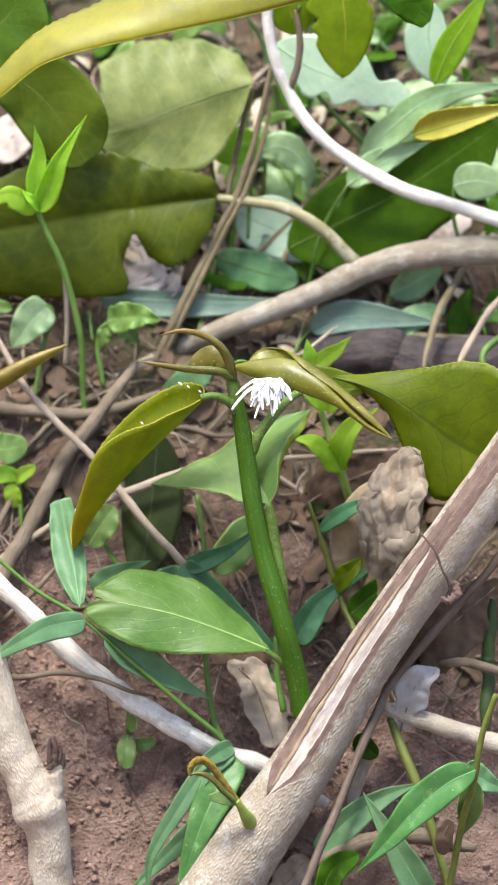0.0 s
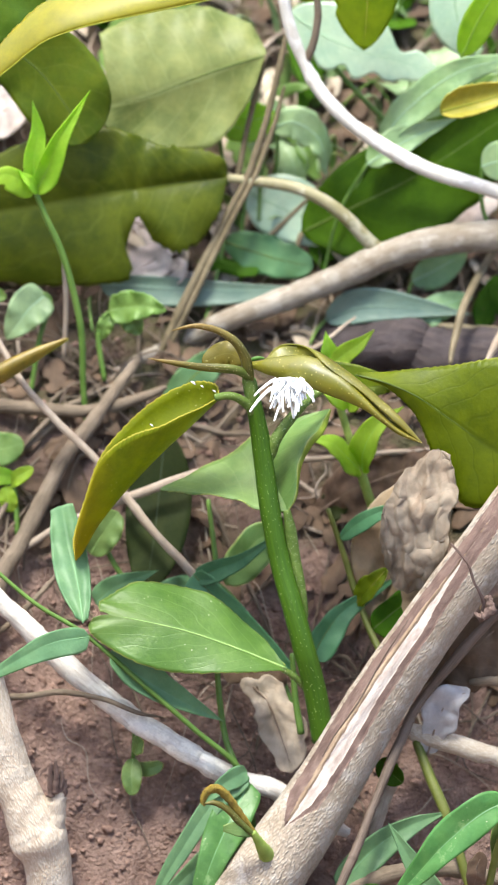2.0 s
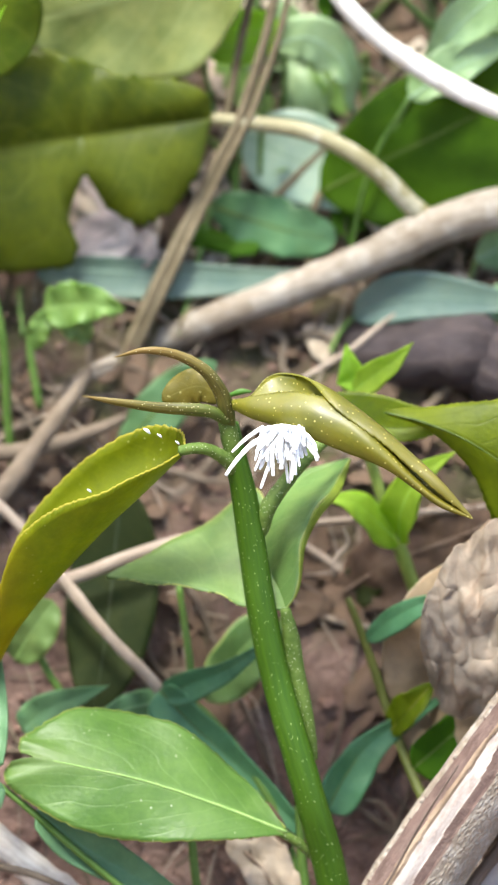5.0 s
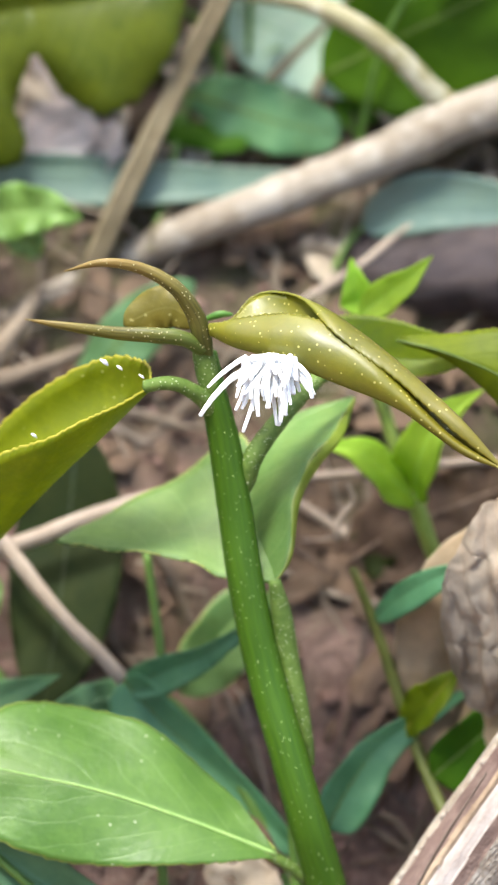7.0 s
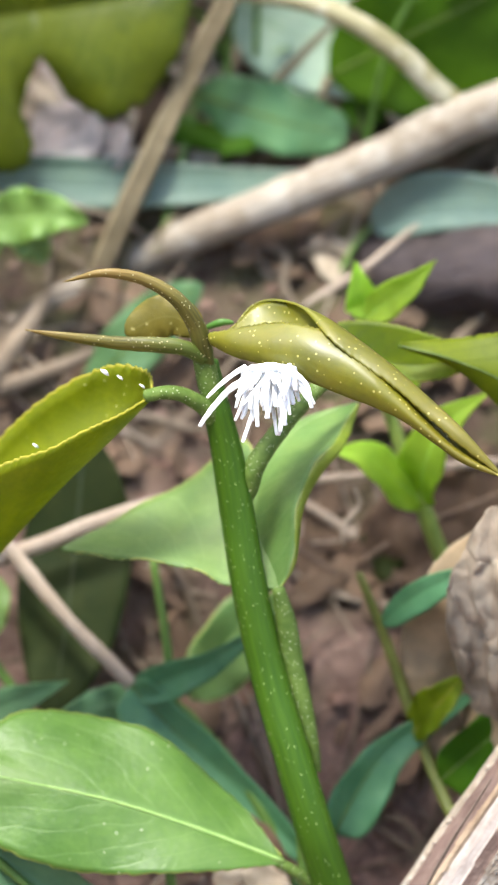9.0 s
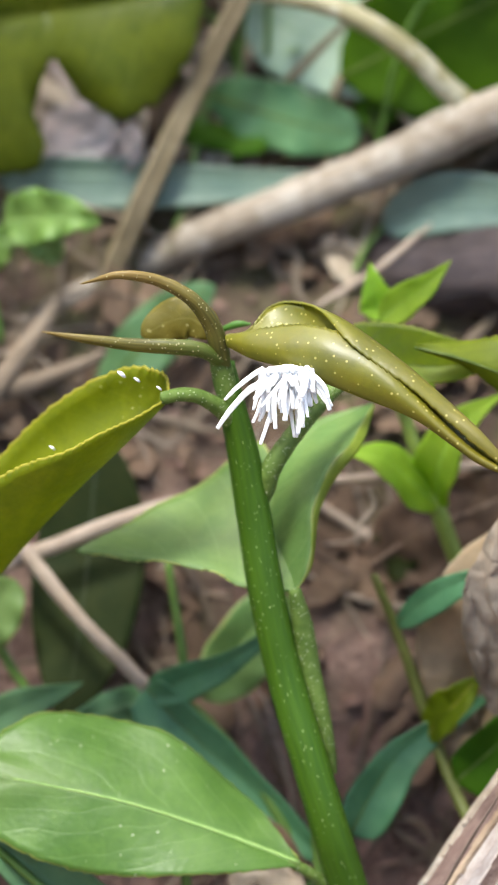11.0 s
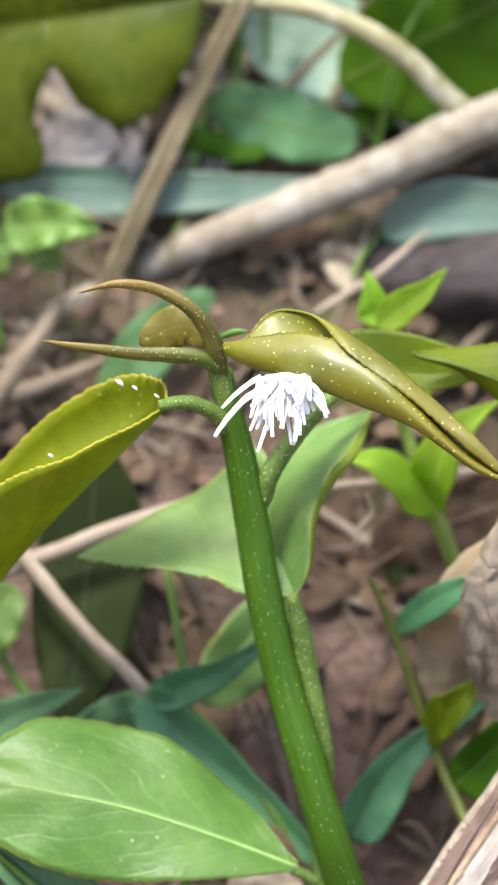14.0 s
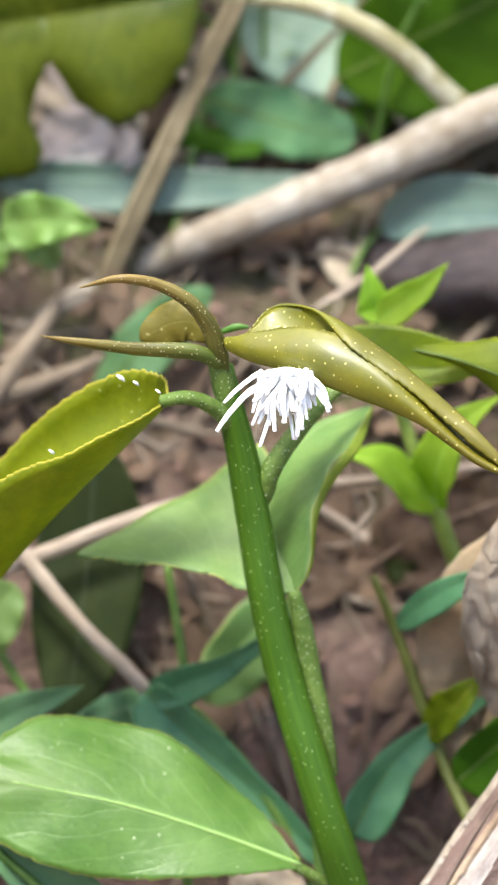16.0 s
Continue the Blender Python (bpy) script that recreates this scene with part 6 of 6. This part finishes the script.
torn_leaf()
leaf_thing("dark_leaf", [(-88.6, 66.0, 168.2), (-76.3, 66.0, 162.1), (-65.6, 67.2, 156.8), (-57.2, 67.2, 149.2), (-51.0, 67.2, 142.5)], (0.61, 0.22, 0.76), 11.5, (-0.61, -0.22, -0.76), 9.0, BROAD, "drop",
           "dark green smooth leaf in shade", ([(-78.9, 61.2, 118.1), (-89.0, 63.6, 148.6), (-88.6, 66.0, 168.2)], [0.8, 0.8, 0.6], BROWN_STALK), ripple=0.8, m=8, rib_mat=BROAD)
def curled_leaf():
    mid = [(-73.8, -2.0, 169.6), (-72.5, -2.5, 171.5), (-69.0, -3.0, 176.1), (-60.1, -4.0, 185.4), (-36.6, -4.5, 196.6), (-16.8, -4.5, 205.3), (2.6, -3.5, 215.7), (23.5, 0.0, 231.5)]
    e = thing("curled_leaf", mid[-1], "large olive-yellow leaf folded along its rib", "leaf")
    l = part("blade", spanned("blade", mid, [(-73.9, -2.0, 170.0), (-74.9, 0.0, 173.3), (-71.9, 3.0, 180.4), (-63.8, 5.0, 190.3), (-51.4, 7.0, 199.3), (-34.7, 7.0, 211.0), (-9.8, 5.0, 222.1), (23.4, 0.0, 231.9)], [(-73.9, -1.5, 169.7), (-74.3, 2.0, 171.9), (-71.1, 5.0, 178.8), (-61.6, 8.0, 188.3), (-47.4, 10.0, 198.0), (-29.1, 10.0, 208.6), (-4.1, 6.0, 220.2), (23.5, 0.5, 231.5)], GOLD, (-0.3, -2.2, 0.5), (0, 2.0, -1.0), serr=0.8, teeth=44, ripple=0.4, seed=4, m=14), e)
    part("midrib", rib(mid, 0.2, RIB_OLIVE, (0, 0, 0)), l)
    part("stalk", tube("stalk", [mid[-1], (42.5, 6.0, 226.9), (59.0, 8.4, 179.4), (69.9, 9.6, 126.1)], [0.9, 1.0, 1.1, 1.2], STALK, seg=10, rough=0.05), e)


curled_leaf()
def loose_leaf(name, mid, ea, eb, mat, label, stalk, **kw):
    e = thing(name, mid[0], label, "leaf")
    l = part("blade", spanned("blade", mid, ea, eb, mat, **kw), e)
    part("midrib", rib(mid, 0.2, RIBS.get(mat.name, RIB_OLIVE), np.array(OUT) * 0.05), l)
    part("stalk", tube("stalk", stalk, np.linspace(0.5, 0.8, len(stalk)), STALK, seg=10, rough=0.05), e)


mid = [(-46.6, 31.0, 107.4), (-52.4, 30.0, 101.5), (-58.5, 29.0, 95.7), (-70.2, 28.0, 84.7)]
loose_leaf("rolled_leaf", mid, [(-46.9, 31.0, 107.7), (-54.0, 30.0, 103.9), (-60.8, 29.0, 99.0), (-71.3, 28.0, 90.6)], [(-46.7, 31.5, 107.4), (-53.0, 33.0, 102.0), (-59.5, 33.0, 96.6), (-71.0, 31.0, 87.6)], RUSTY, "narrow rolled golden-brown leaf tip", [mid[-1], (-73.6, 25.2, 81.6), (-67.3, 25.2, 62.7), (-59.1, 25.2, 48.4)], bow_a=(-0.3, -1.6, 0.6), bow_b=(0, 1.2, 0.6), n=40, m=10)
mid = [(-90.0, 45.0, 160.7), (-80.0, 45.0, 174.1), (-74.2, 45.0, 183.8), (-75.8, 45.0, 196.2)]
loose_leaf("corner_leaf", mid, [(-89.8, 45.0, 159.4), (-72.0, 43.0, 168.5), (-65.1, 43.0, 180.5), (-75.1, 45.0, 196.3)], [(-90.5, 45.0, 163.5), (-87.9, 46.0, 179.3), (-81.5, 46.0, 189.1), (-76.4, 45.0, 196.4)], MIDGREEN, "smooth mid-green leaf behind the olive-yellow leaf", [mid[0], (-95.0, 55.0, 150.0), (-92.0, 62.0, 110.0)], n=40, ripple=0.6)
leaf_thing("shade_leaf", [(-0.3, 85.2, 126.3), (9.4, 84.0, 134.5), (21.6, 82.8, 144.7), (33.3, 82.8, 156.5), (44.8, 82.8, 169.1)], UP, 11.0, DOWN, 14.0, DARK, "ovate",
           "large dark green leaf behind the white branch", ([(3.0, 80.4, 110.7), (-0.7, 82.8, 118.1), (-0.3, 85.2, 126.3)], [0.8, 0.8, 0.6], BROWN_STALK), ripple=0.8, m=8, tear=0.2, seed=4)
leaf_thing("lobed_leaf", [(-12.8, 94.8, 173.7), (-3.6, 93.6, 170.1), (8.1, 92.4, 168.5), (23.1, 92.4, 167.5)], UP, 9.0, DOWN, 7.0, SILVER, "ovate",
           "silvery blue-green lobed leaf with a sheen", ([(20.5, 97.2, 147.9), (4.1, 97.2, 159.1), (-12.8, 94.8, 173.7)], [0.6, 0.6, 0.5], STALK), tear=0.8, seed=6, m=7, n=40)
leaf_thing("arched_leaf", [(12.1, 85.2, 149.3), (17.2, 82.8, 159.7), (25.0, 81.6, 169.7), (33.8, 81.6, 175.1), (48.4, 82.8, 179.2)], UP, 3.6, DOWN, 4.6, BLUE, "lance",
           "long arching blue-green leaf", ([(10.3, 85.2, 122.7), (9.6, 85.2, 137.1), (12.1, 85.2, 149.3)], [0.4, 0.4, 0.4], STALK), m=6, roll=12, ripple=0.5, tear=0.25, seed=3)
leaf_thing("arched_leaf", [(11.1, 80.4, 146.4), (15.5, 80.4, 150.9), (21.4, 81.6, 155.6), (28.9, 82.8, 160.6)], UP, 4.4, DOWN, 3.0, BLUE, "lance",
           "long arching blue-green leaf", ([(6.5, 80.4, 116.3), (7.0, 80.4, 133.4), (11.1, 80.4, 146.4)], [0.4, 0.4, 0.4], STALK), m=6, roll=12, ripple=0.5, tear=0.25, seed=3)
leaf_thing("yellow_leaf", [(24.6, 68.4, 165.1), (31.2, 67.2, 168.9), (38.7, 67.2, 172.9), (51.4, 68.4, 179.2)], UP, 4.6, DOWN, 3.2, YELLOW, "lance",
           "yellowing leaf with a curled bleached edge", ([(51.4, 68.4, 179.2), (58.2, 70.8, 162.7), (63.2, 73.2, 141.3)], [0.6, 0.7, 0.7], BROWN_STALK), serr=0.1, teeth=12, roll=60, m=6)
leaf_thing("lime_leaf", [(26.9, 78.0, 176.0), (29.1, 75.6, 186.5), (32.1, 74.4, 194.6), (35.6, 74.4, 204.6)], LEFT, 3.6, RIGHT, 4.0, LIME, "lance",
           "narrow lime-green leaf hanging tip down", ([(35.6, 74.4, 204.6), (48.3, 75.6, 194.0), (58.3, 73.2, 162.1)], [0.5, 0.6, 0.7], STALK), m=5, roll=14)
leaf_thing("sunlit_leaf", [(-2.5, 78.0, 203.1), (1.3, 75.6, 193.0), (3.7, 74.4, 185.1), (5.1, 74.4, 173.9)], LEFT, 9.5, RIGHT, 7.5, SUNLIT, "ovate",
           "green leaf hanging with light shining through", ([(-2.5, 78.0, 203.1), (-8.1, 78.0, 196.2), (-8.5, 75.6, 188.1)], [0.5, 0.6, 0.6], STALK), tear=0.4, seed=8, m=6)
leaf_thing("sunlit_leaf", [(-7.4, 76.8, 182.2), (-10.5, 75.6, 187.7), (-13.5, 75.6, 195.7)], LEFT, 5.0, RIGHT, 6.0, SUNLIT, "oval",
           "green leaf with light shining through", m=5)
leaf_thing("dark_scrap", [(11.6, 61.2, 201.5), (16.1, 60.0, 199.6), (19.9, 60.0, 198.1), (23.4, 60.0, 195.6)], (0.56, 0.23, 0.80), 4.0, (-0.56, -0.23, -0.80), 4.4, DARK, "oval",
           "dark green crumpled leaf scrap hanging", ([(11.6, 61.2, 201.5), (17.9, 66.0, 207.3), (35.6, 74.4, 204.6)], [0.5, 0.5, 0.5], STALK), crumple=1.2, m=5)
leaf_thing("slate_leaf", [(-42.8, 75.6, 107.9), (-31.9, 74.4, 109.9), (-11.4, 74.4, 113.3), (5.8, 75.6, 117.4)], UP, 2.6, DOWN, 4.4, TEAL, "lance",
           "long slate-green leaf lying level", ([(-42.1, 66.0, 99.6), (-44.2, 73.2, 104.5), (-42.8, 75.6, 107.9)], [0.35, 0.35, 0.35], STALK), m=6, roll=20)
leaf_thing("slate_leaf", [(8.9, 75.6, 110.1), (16.4, 74.4, 115.2), (27.3, 74.4, 117.2), (41.1, 74.4, 118.6)], UP, 4.4, DOWN, 3.6, TEAL, "lance",
           "long slate-green leaf lying level", ([(6.5, 68.4, 106.1), (7.3, 73.2, 107.8), (8.9, 75.6, 110.1)], [0.35, 0.35, 0.35], STALK), m=6, roll=20)
leaf_thing("round_leaf", [(-16.9, 84.0, 121.0), (-10.4, 81.6, 120.8), (-3.2, 81.6, 120.1), (3.9, 82.8, 119.8)], UP, 5.0, DOWN, 4.6, ROUND, "oval",
           "rounded soft green leaf", ([(-17.7, 70.8, 103.3), (-17.2, 78.0, 113.1), (-16.9, 85.2, 120.7)], [0.5, 0.5, 0.4], STALK), m=6, ripple=0.6, tear=0.2, seed=7)
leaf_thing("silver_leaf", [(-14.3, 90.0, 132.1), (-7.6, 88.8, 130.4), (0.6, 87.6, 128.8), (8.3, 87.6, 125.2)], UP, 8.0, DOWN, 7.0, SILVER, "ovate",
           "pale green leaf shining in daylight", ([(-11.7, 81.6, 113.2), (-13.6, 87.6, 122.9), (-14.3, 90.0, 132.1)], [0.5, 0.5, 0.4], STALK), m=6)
leaf_thing("blue_leaf", [(36.4, 78.0, 151.9), (40.8, 76.8, 154.6), (47.7, 76.8, 155.3)], UP, 4.6, DOWN, 4.8, BLUE, "oval",
           "rounded blue-green leaf near the branches", ([(41.5, 75.6, 137.6), (38.1, 78.0, 143.5), (36.4, 78.0, 151.9)], [0.5, 0.5, 0.4], STALK), m=6)
leaf_thing("lime_scrap", [(-23.4, 90.0, 145.8), (-19.2, 88.8, 146.6), (-13.3, 88.8, 145.3)], UP, 3.0, DOWN, 3.2, LIME, "ovate", "small bright lime leaf in the undergrowth",
           ([(-18.8, 90.0, 132.9), (-21.5, 91.2, 139.4), (-23.4, 90.0, 145.8)], [0.4, 0.4, 0.4], STALK), m=5)
leaf_thing("weed_leaf", [(-11.7, 90.0, 147.5), (-6.6, 88.8, 150.4), (-0.3, 88.8, 147.3), (3.0, 88.8, 139.2)], UP, 4.0, DOWN, 4.4, BLUE, "ovate", "soft green drooping weed leaf",
           ([(-10.3, 87.6, 126.5), (-11.8, 90.0, 137.3), (-11.7, 90.0, 147.5)], [0.4, 0.4, 0.4], STALK), m=5, ripple=0.6, tear=0.6, seed=5)
leaf_thing("low_green_leaf", [(26.4, 85.2, 120.1), (31.3, 85.2, 124.1), (37.3, 87.6, 129.0)], UP, 3.5, DOWN, 4.0, BLUE, "ovate", "soft green leaf behind the forked branch",
           ([(27.1, 78.0, 110.5), (26.0, 80.4, 115.5), (26.4, 85.2, 120.1)], [0.4, 0.4, 0.4], STALK), m=5)
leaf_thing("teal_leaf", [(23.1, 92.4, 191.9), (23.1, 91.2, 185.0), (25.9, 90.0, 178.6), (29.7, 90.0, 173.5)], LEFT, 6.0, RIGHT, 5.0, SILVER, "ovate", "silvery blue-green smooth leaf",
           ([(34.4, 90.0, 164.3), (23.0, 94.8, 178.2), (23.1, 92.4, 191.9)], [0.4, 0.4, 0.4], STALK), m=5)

# ---- dead leaves lying round the shoot ----
leaf_thing("crumpled_leaf", [(37.9, 14.0, 71.6), (35.6, 11.0, 79.6), (35.4, 10.0, 88.0), (36.4, 11.5, 96.1), (37.9, 15.0, 103.9)], (-0.92, 0.25, 0.3), 6.6, (0.91, -0.2, -0.27), 9.5, WRINKLED, "oval",
           "crumpled pale brown dead leaf", category="dead leaf", crumple=1.3, crease=-4.4, seed=12, m=30, n=100, rib_mat=DRY, tear=0.25)
leaf_thing("brown_leaf", [(14.5, 46.8, 73.1), (21.4, 44.4, 81.2), (29.9, 44.4, 87.3), (38.7, 46.8, 92.1)], UP, 6.0, DOWN, 8.0, DRY, "oval",
           "brown dead leaf lying in litter", category="dead leaf", crumple=0.9, crease=2.2, tear=0.3, seed=21, m=14, n=40)
def tan_leaf():
    mid = [(35.8, 20.0, 57.7), (32.7, 23.0, 69.1), (33.4, 24.0, 83.4), (39.0, 25.0, 100.1)]
    e = thing("brown_leaf", mid[0], "smooth tan dead leaf with a pale rim", "dead leaf")
    l = part("blade", spanned("blade", mid, [(33.1, 20.0, 57.1), (25.8, 22.0, 68.7), (24.9, 22.0, 82.9), (36.3, 24.0, 100.2)], [(41.1, 20.0, 58.8), (42.6, 22.0, 71.5), (44.2, 23.0, 84.5), (44.7, 25.0, 99.1)], TAN, (0, -2.0, 0), (0, -2.0, 0), ragged=0.8, ripple=0.6, crumple=0.7, seed=23, n=60, m=12), e)
    part("midrib", rib(mid, 0.25, RIB_DRY, np.array(OUT) * 0.1), l)


tan_leaf()
leaf_thing("brown_leaf", [(45.3, 10.8, 50.1), (51.8, 9.6, 59.1), (58.4, 10.8, 67.3), (66.2, 15.6, 76.1)], (-0.82, -0.03, 0.58), 7.0, (0.83, -0.17, -0.53), 8.0, DRY, "oval",
           "brown dead leaf curled under the branch", category="dead leaf", crumple=1.2, crease=2.2, tear=0.3, seed=25, m=14, n=40)
leaf_thing("ashen_leaf", [(49.3, 3.6, 38.0), (49.8, 2.4, 45.8), (51.4, 2.4, 51.9), (55.6, 3.6, 54.6)], LEFT, 3.6, RIGHT, 4.0, ASH, "oval",
           "ashen white dead leaf on the soil", category="dead leaf", crumple=1.4, seed=27, m=8)
leaf_thing("litter_leaf", [(6.2, 10.8, 44.8), (12.6, 8.4, 41.1), (16.6, 6.0, 35.4), (20.8, 2.4, 28.8)], (0.82, 0.15, 0.56), 6.5, (-0.82, -0.15, -0.56), 4.5, DRY_PALE, "oval",
           "wrinkled pale dead leaf on the soil", category="dead leaf", crumple=1.3, crease=2.2, tear=0.3, seed=29, m=14, n=40)
leaf_thing("litter_leaf", [(-1.4, 15.6, 47.5), (5.7, 12.0, 47.2), (15.8, 10.8, 45.3)], UP, 5.0, DOWN, 4.5, DRY, "oval",
           "wrinkled brown dead leaf on the soil", category="dead leaf", crumple=1.0, crease=2.2, tear=0.3, seed=31, m=14, n=40)
leaf_thing("litter_leaf", [(26.5, -13.2, -4.0), (30.8, -9.6, 1.4), (33.7, -7.2, 7.1)], LEFT, 4.0, RIGHT, 4.5, DRY_PALE, "oval",
           "wrinkled pale dead leaf on the soil", category="dead leaf", crumple=1.1, crease=2.2, tear=0.3, seed=33, m=14, n=40)
leaf_thing("curled_scrap", [(64.1, -22.8, 18.9), (64.0, -24.0, 24.3), (64.6, -24.0, 28.0)], LEFT, 2.2, RIGHT, 2.2, DRY, "oval",
           "small curled brown dead leaf caught on a stem", category="dead leaf", crumple=1.0, seed=35, m=6)

for sp, a, wa, b, wb, mt, sh, lb in (
        ([(-21.6, 42.0, 87.5), (-20.3, 37.2, 76.1), (-19.2, 30.0, 65.4), (-18.7, 24.0, 54.3)], LEFT, 7.0, RIGHT, 7.5, SHADED, "ovate", "dull green leaf coloured dark for shade"),
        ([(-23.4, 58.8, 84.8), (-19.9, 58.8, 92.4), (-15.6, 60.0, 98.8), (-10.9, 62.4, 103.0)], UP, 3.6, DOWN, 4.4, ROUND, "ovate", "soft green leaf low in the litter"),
        ([(16.6, 46.8, 72.9), (18.6, 45.6, 77.3), (21.1, 45.6, 82.2)], UP, 3.4, DOWN, 3.6, SHADED, "oval", "dull green leaf coloured dark for shade"),
        ([(-66.0, 46.8, 76.8), (-58.4, 43.2, 75.1), (-52.0, 43.2, 77.9)], UP, 4.0, DOWN, 4.0, PALE, "oval", "soft green leaf low in the litter"),
        ([(-8.3, 27.6, 58.3), (-14.7, 24.0, 56.6), (-22.0, 18.0, 52.6)], UP, 2.6, DOWN, 3.4, GRASS, "blade", "soft green leaf low in the litter"),
        ([(-10.9, 92.4, 150.0), (-17.5, 91.2, 148.2), (-24.1, 90.0, 149.4)], UP, 4.0, DOWN, 4.4, LIME, "ovate", "bright green leaf low in the litter"),
        ([(28.4, 74.4, 111.8), (32.7, 75.6, 118.0), (40.4, 78.0, 121.8)], UP, 3.0, DOWN, 3.4, BLUE, "ovate", "soft green leaf low in the litter"),
        ([(49.0, 78.0, 121.0), (54.0, 78.0, 124.2), (60.6, 78.0, 126.3)], UP, 2.6, DOWN, 3.0, FRESH, "ovate", "soft green leaf low in the litter")):
    root = (sp[0][0] + 2, sp[0][1] + 4, bank(sp[0][0] + 2, sp[0][1] + 4) - 2)
    mid_ = tuple((p + q) / 2 + w for p, q, w in zip(root, sp[0], (1.0, -2.0, 1.0)))
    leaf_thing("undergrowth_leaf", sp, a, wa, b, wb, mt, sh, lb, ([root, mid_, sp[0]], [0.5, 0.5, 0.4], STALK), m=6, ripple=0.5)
for sp, w, sd in (([(-37.2, 78.0, 111.1), (-32.9, 78.0, 114.2), (-29.4, 79.2, 117.6)], 4.5, 41), ([(-35.5, 81.6, 115.6), (-31.2, 82.8, 118.8), (-25.3, 84.0, 120.7)], 4.0, 43), ([(-77.4, 97.2, 133.5), (-72.3, 96.0, 137.1), (-67.6, 96.0, 142.5)], 6.0, 45),
                  ([(-30.1, 75.6, 111.1), (-27.1, 76.8, 113.9), (-24.2, 78.0, 116.9)], 3.2, 47), ([(-37.7, 85.2, 118.6), (-34.0, 86.4, 121.2), (-29.1, 86.4, 121.5)], 3.6, 51), ([(-27.8, 74.4, 110.4), (-23.9, 75.6, 112.1), (-19.9, 75.6, 113.2)], 2.4, 53), ([(29.1, 99.6, 132.9), (35.4, 97.2, 137.0), (42.4, 97.2, 137.8)], 5.0, 49)):
    leaf_thing("bleached_leaf", sp, (-0.1, 0.7, 0.7), w * 1.2, (0.1, -0.7, -0.7), w * 1.2, BLEACHED, "oval", "bleached white dead leaf in the litter", category="dead leaf", crumple=1.6, seed=sd, m=8)
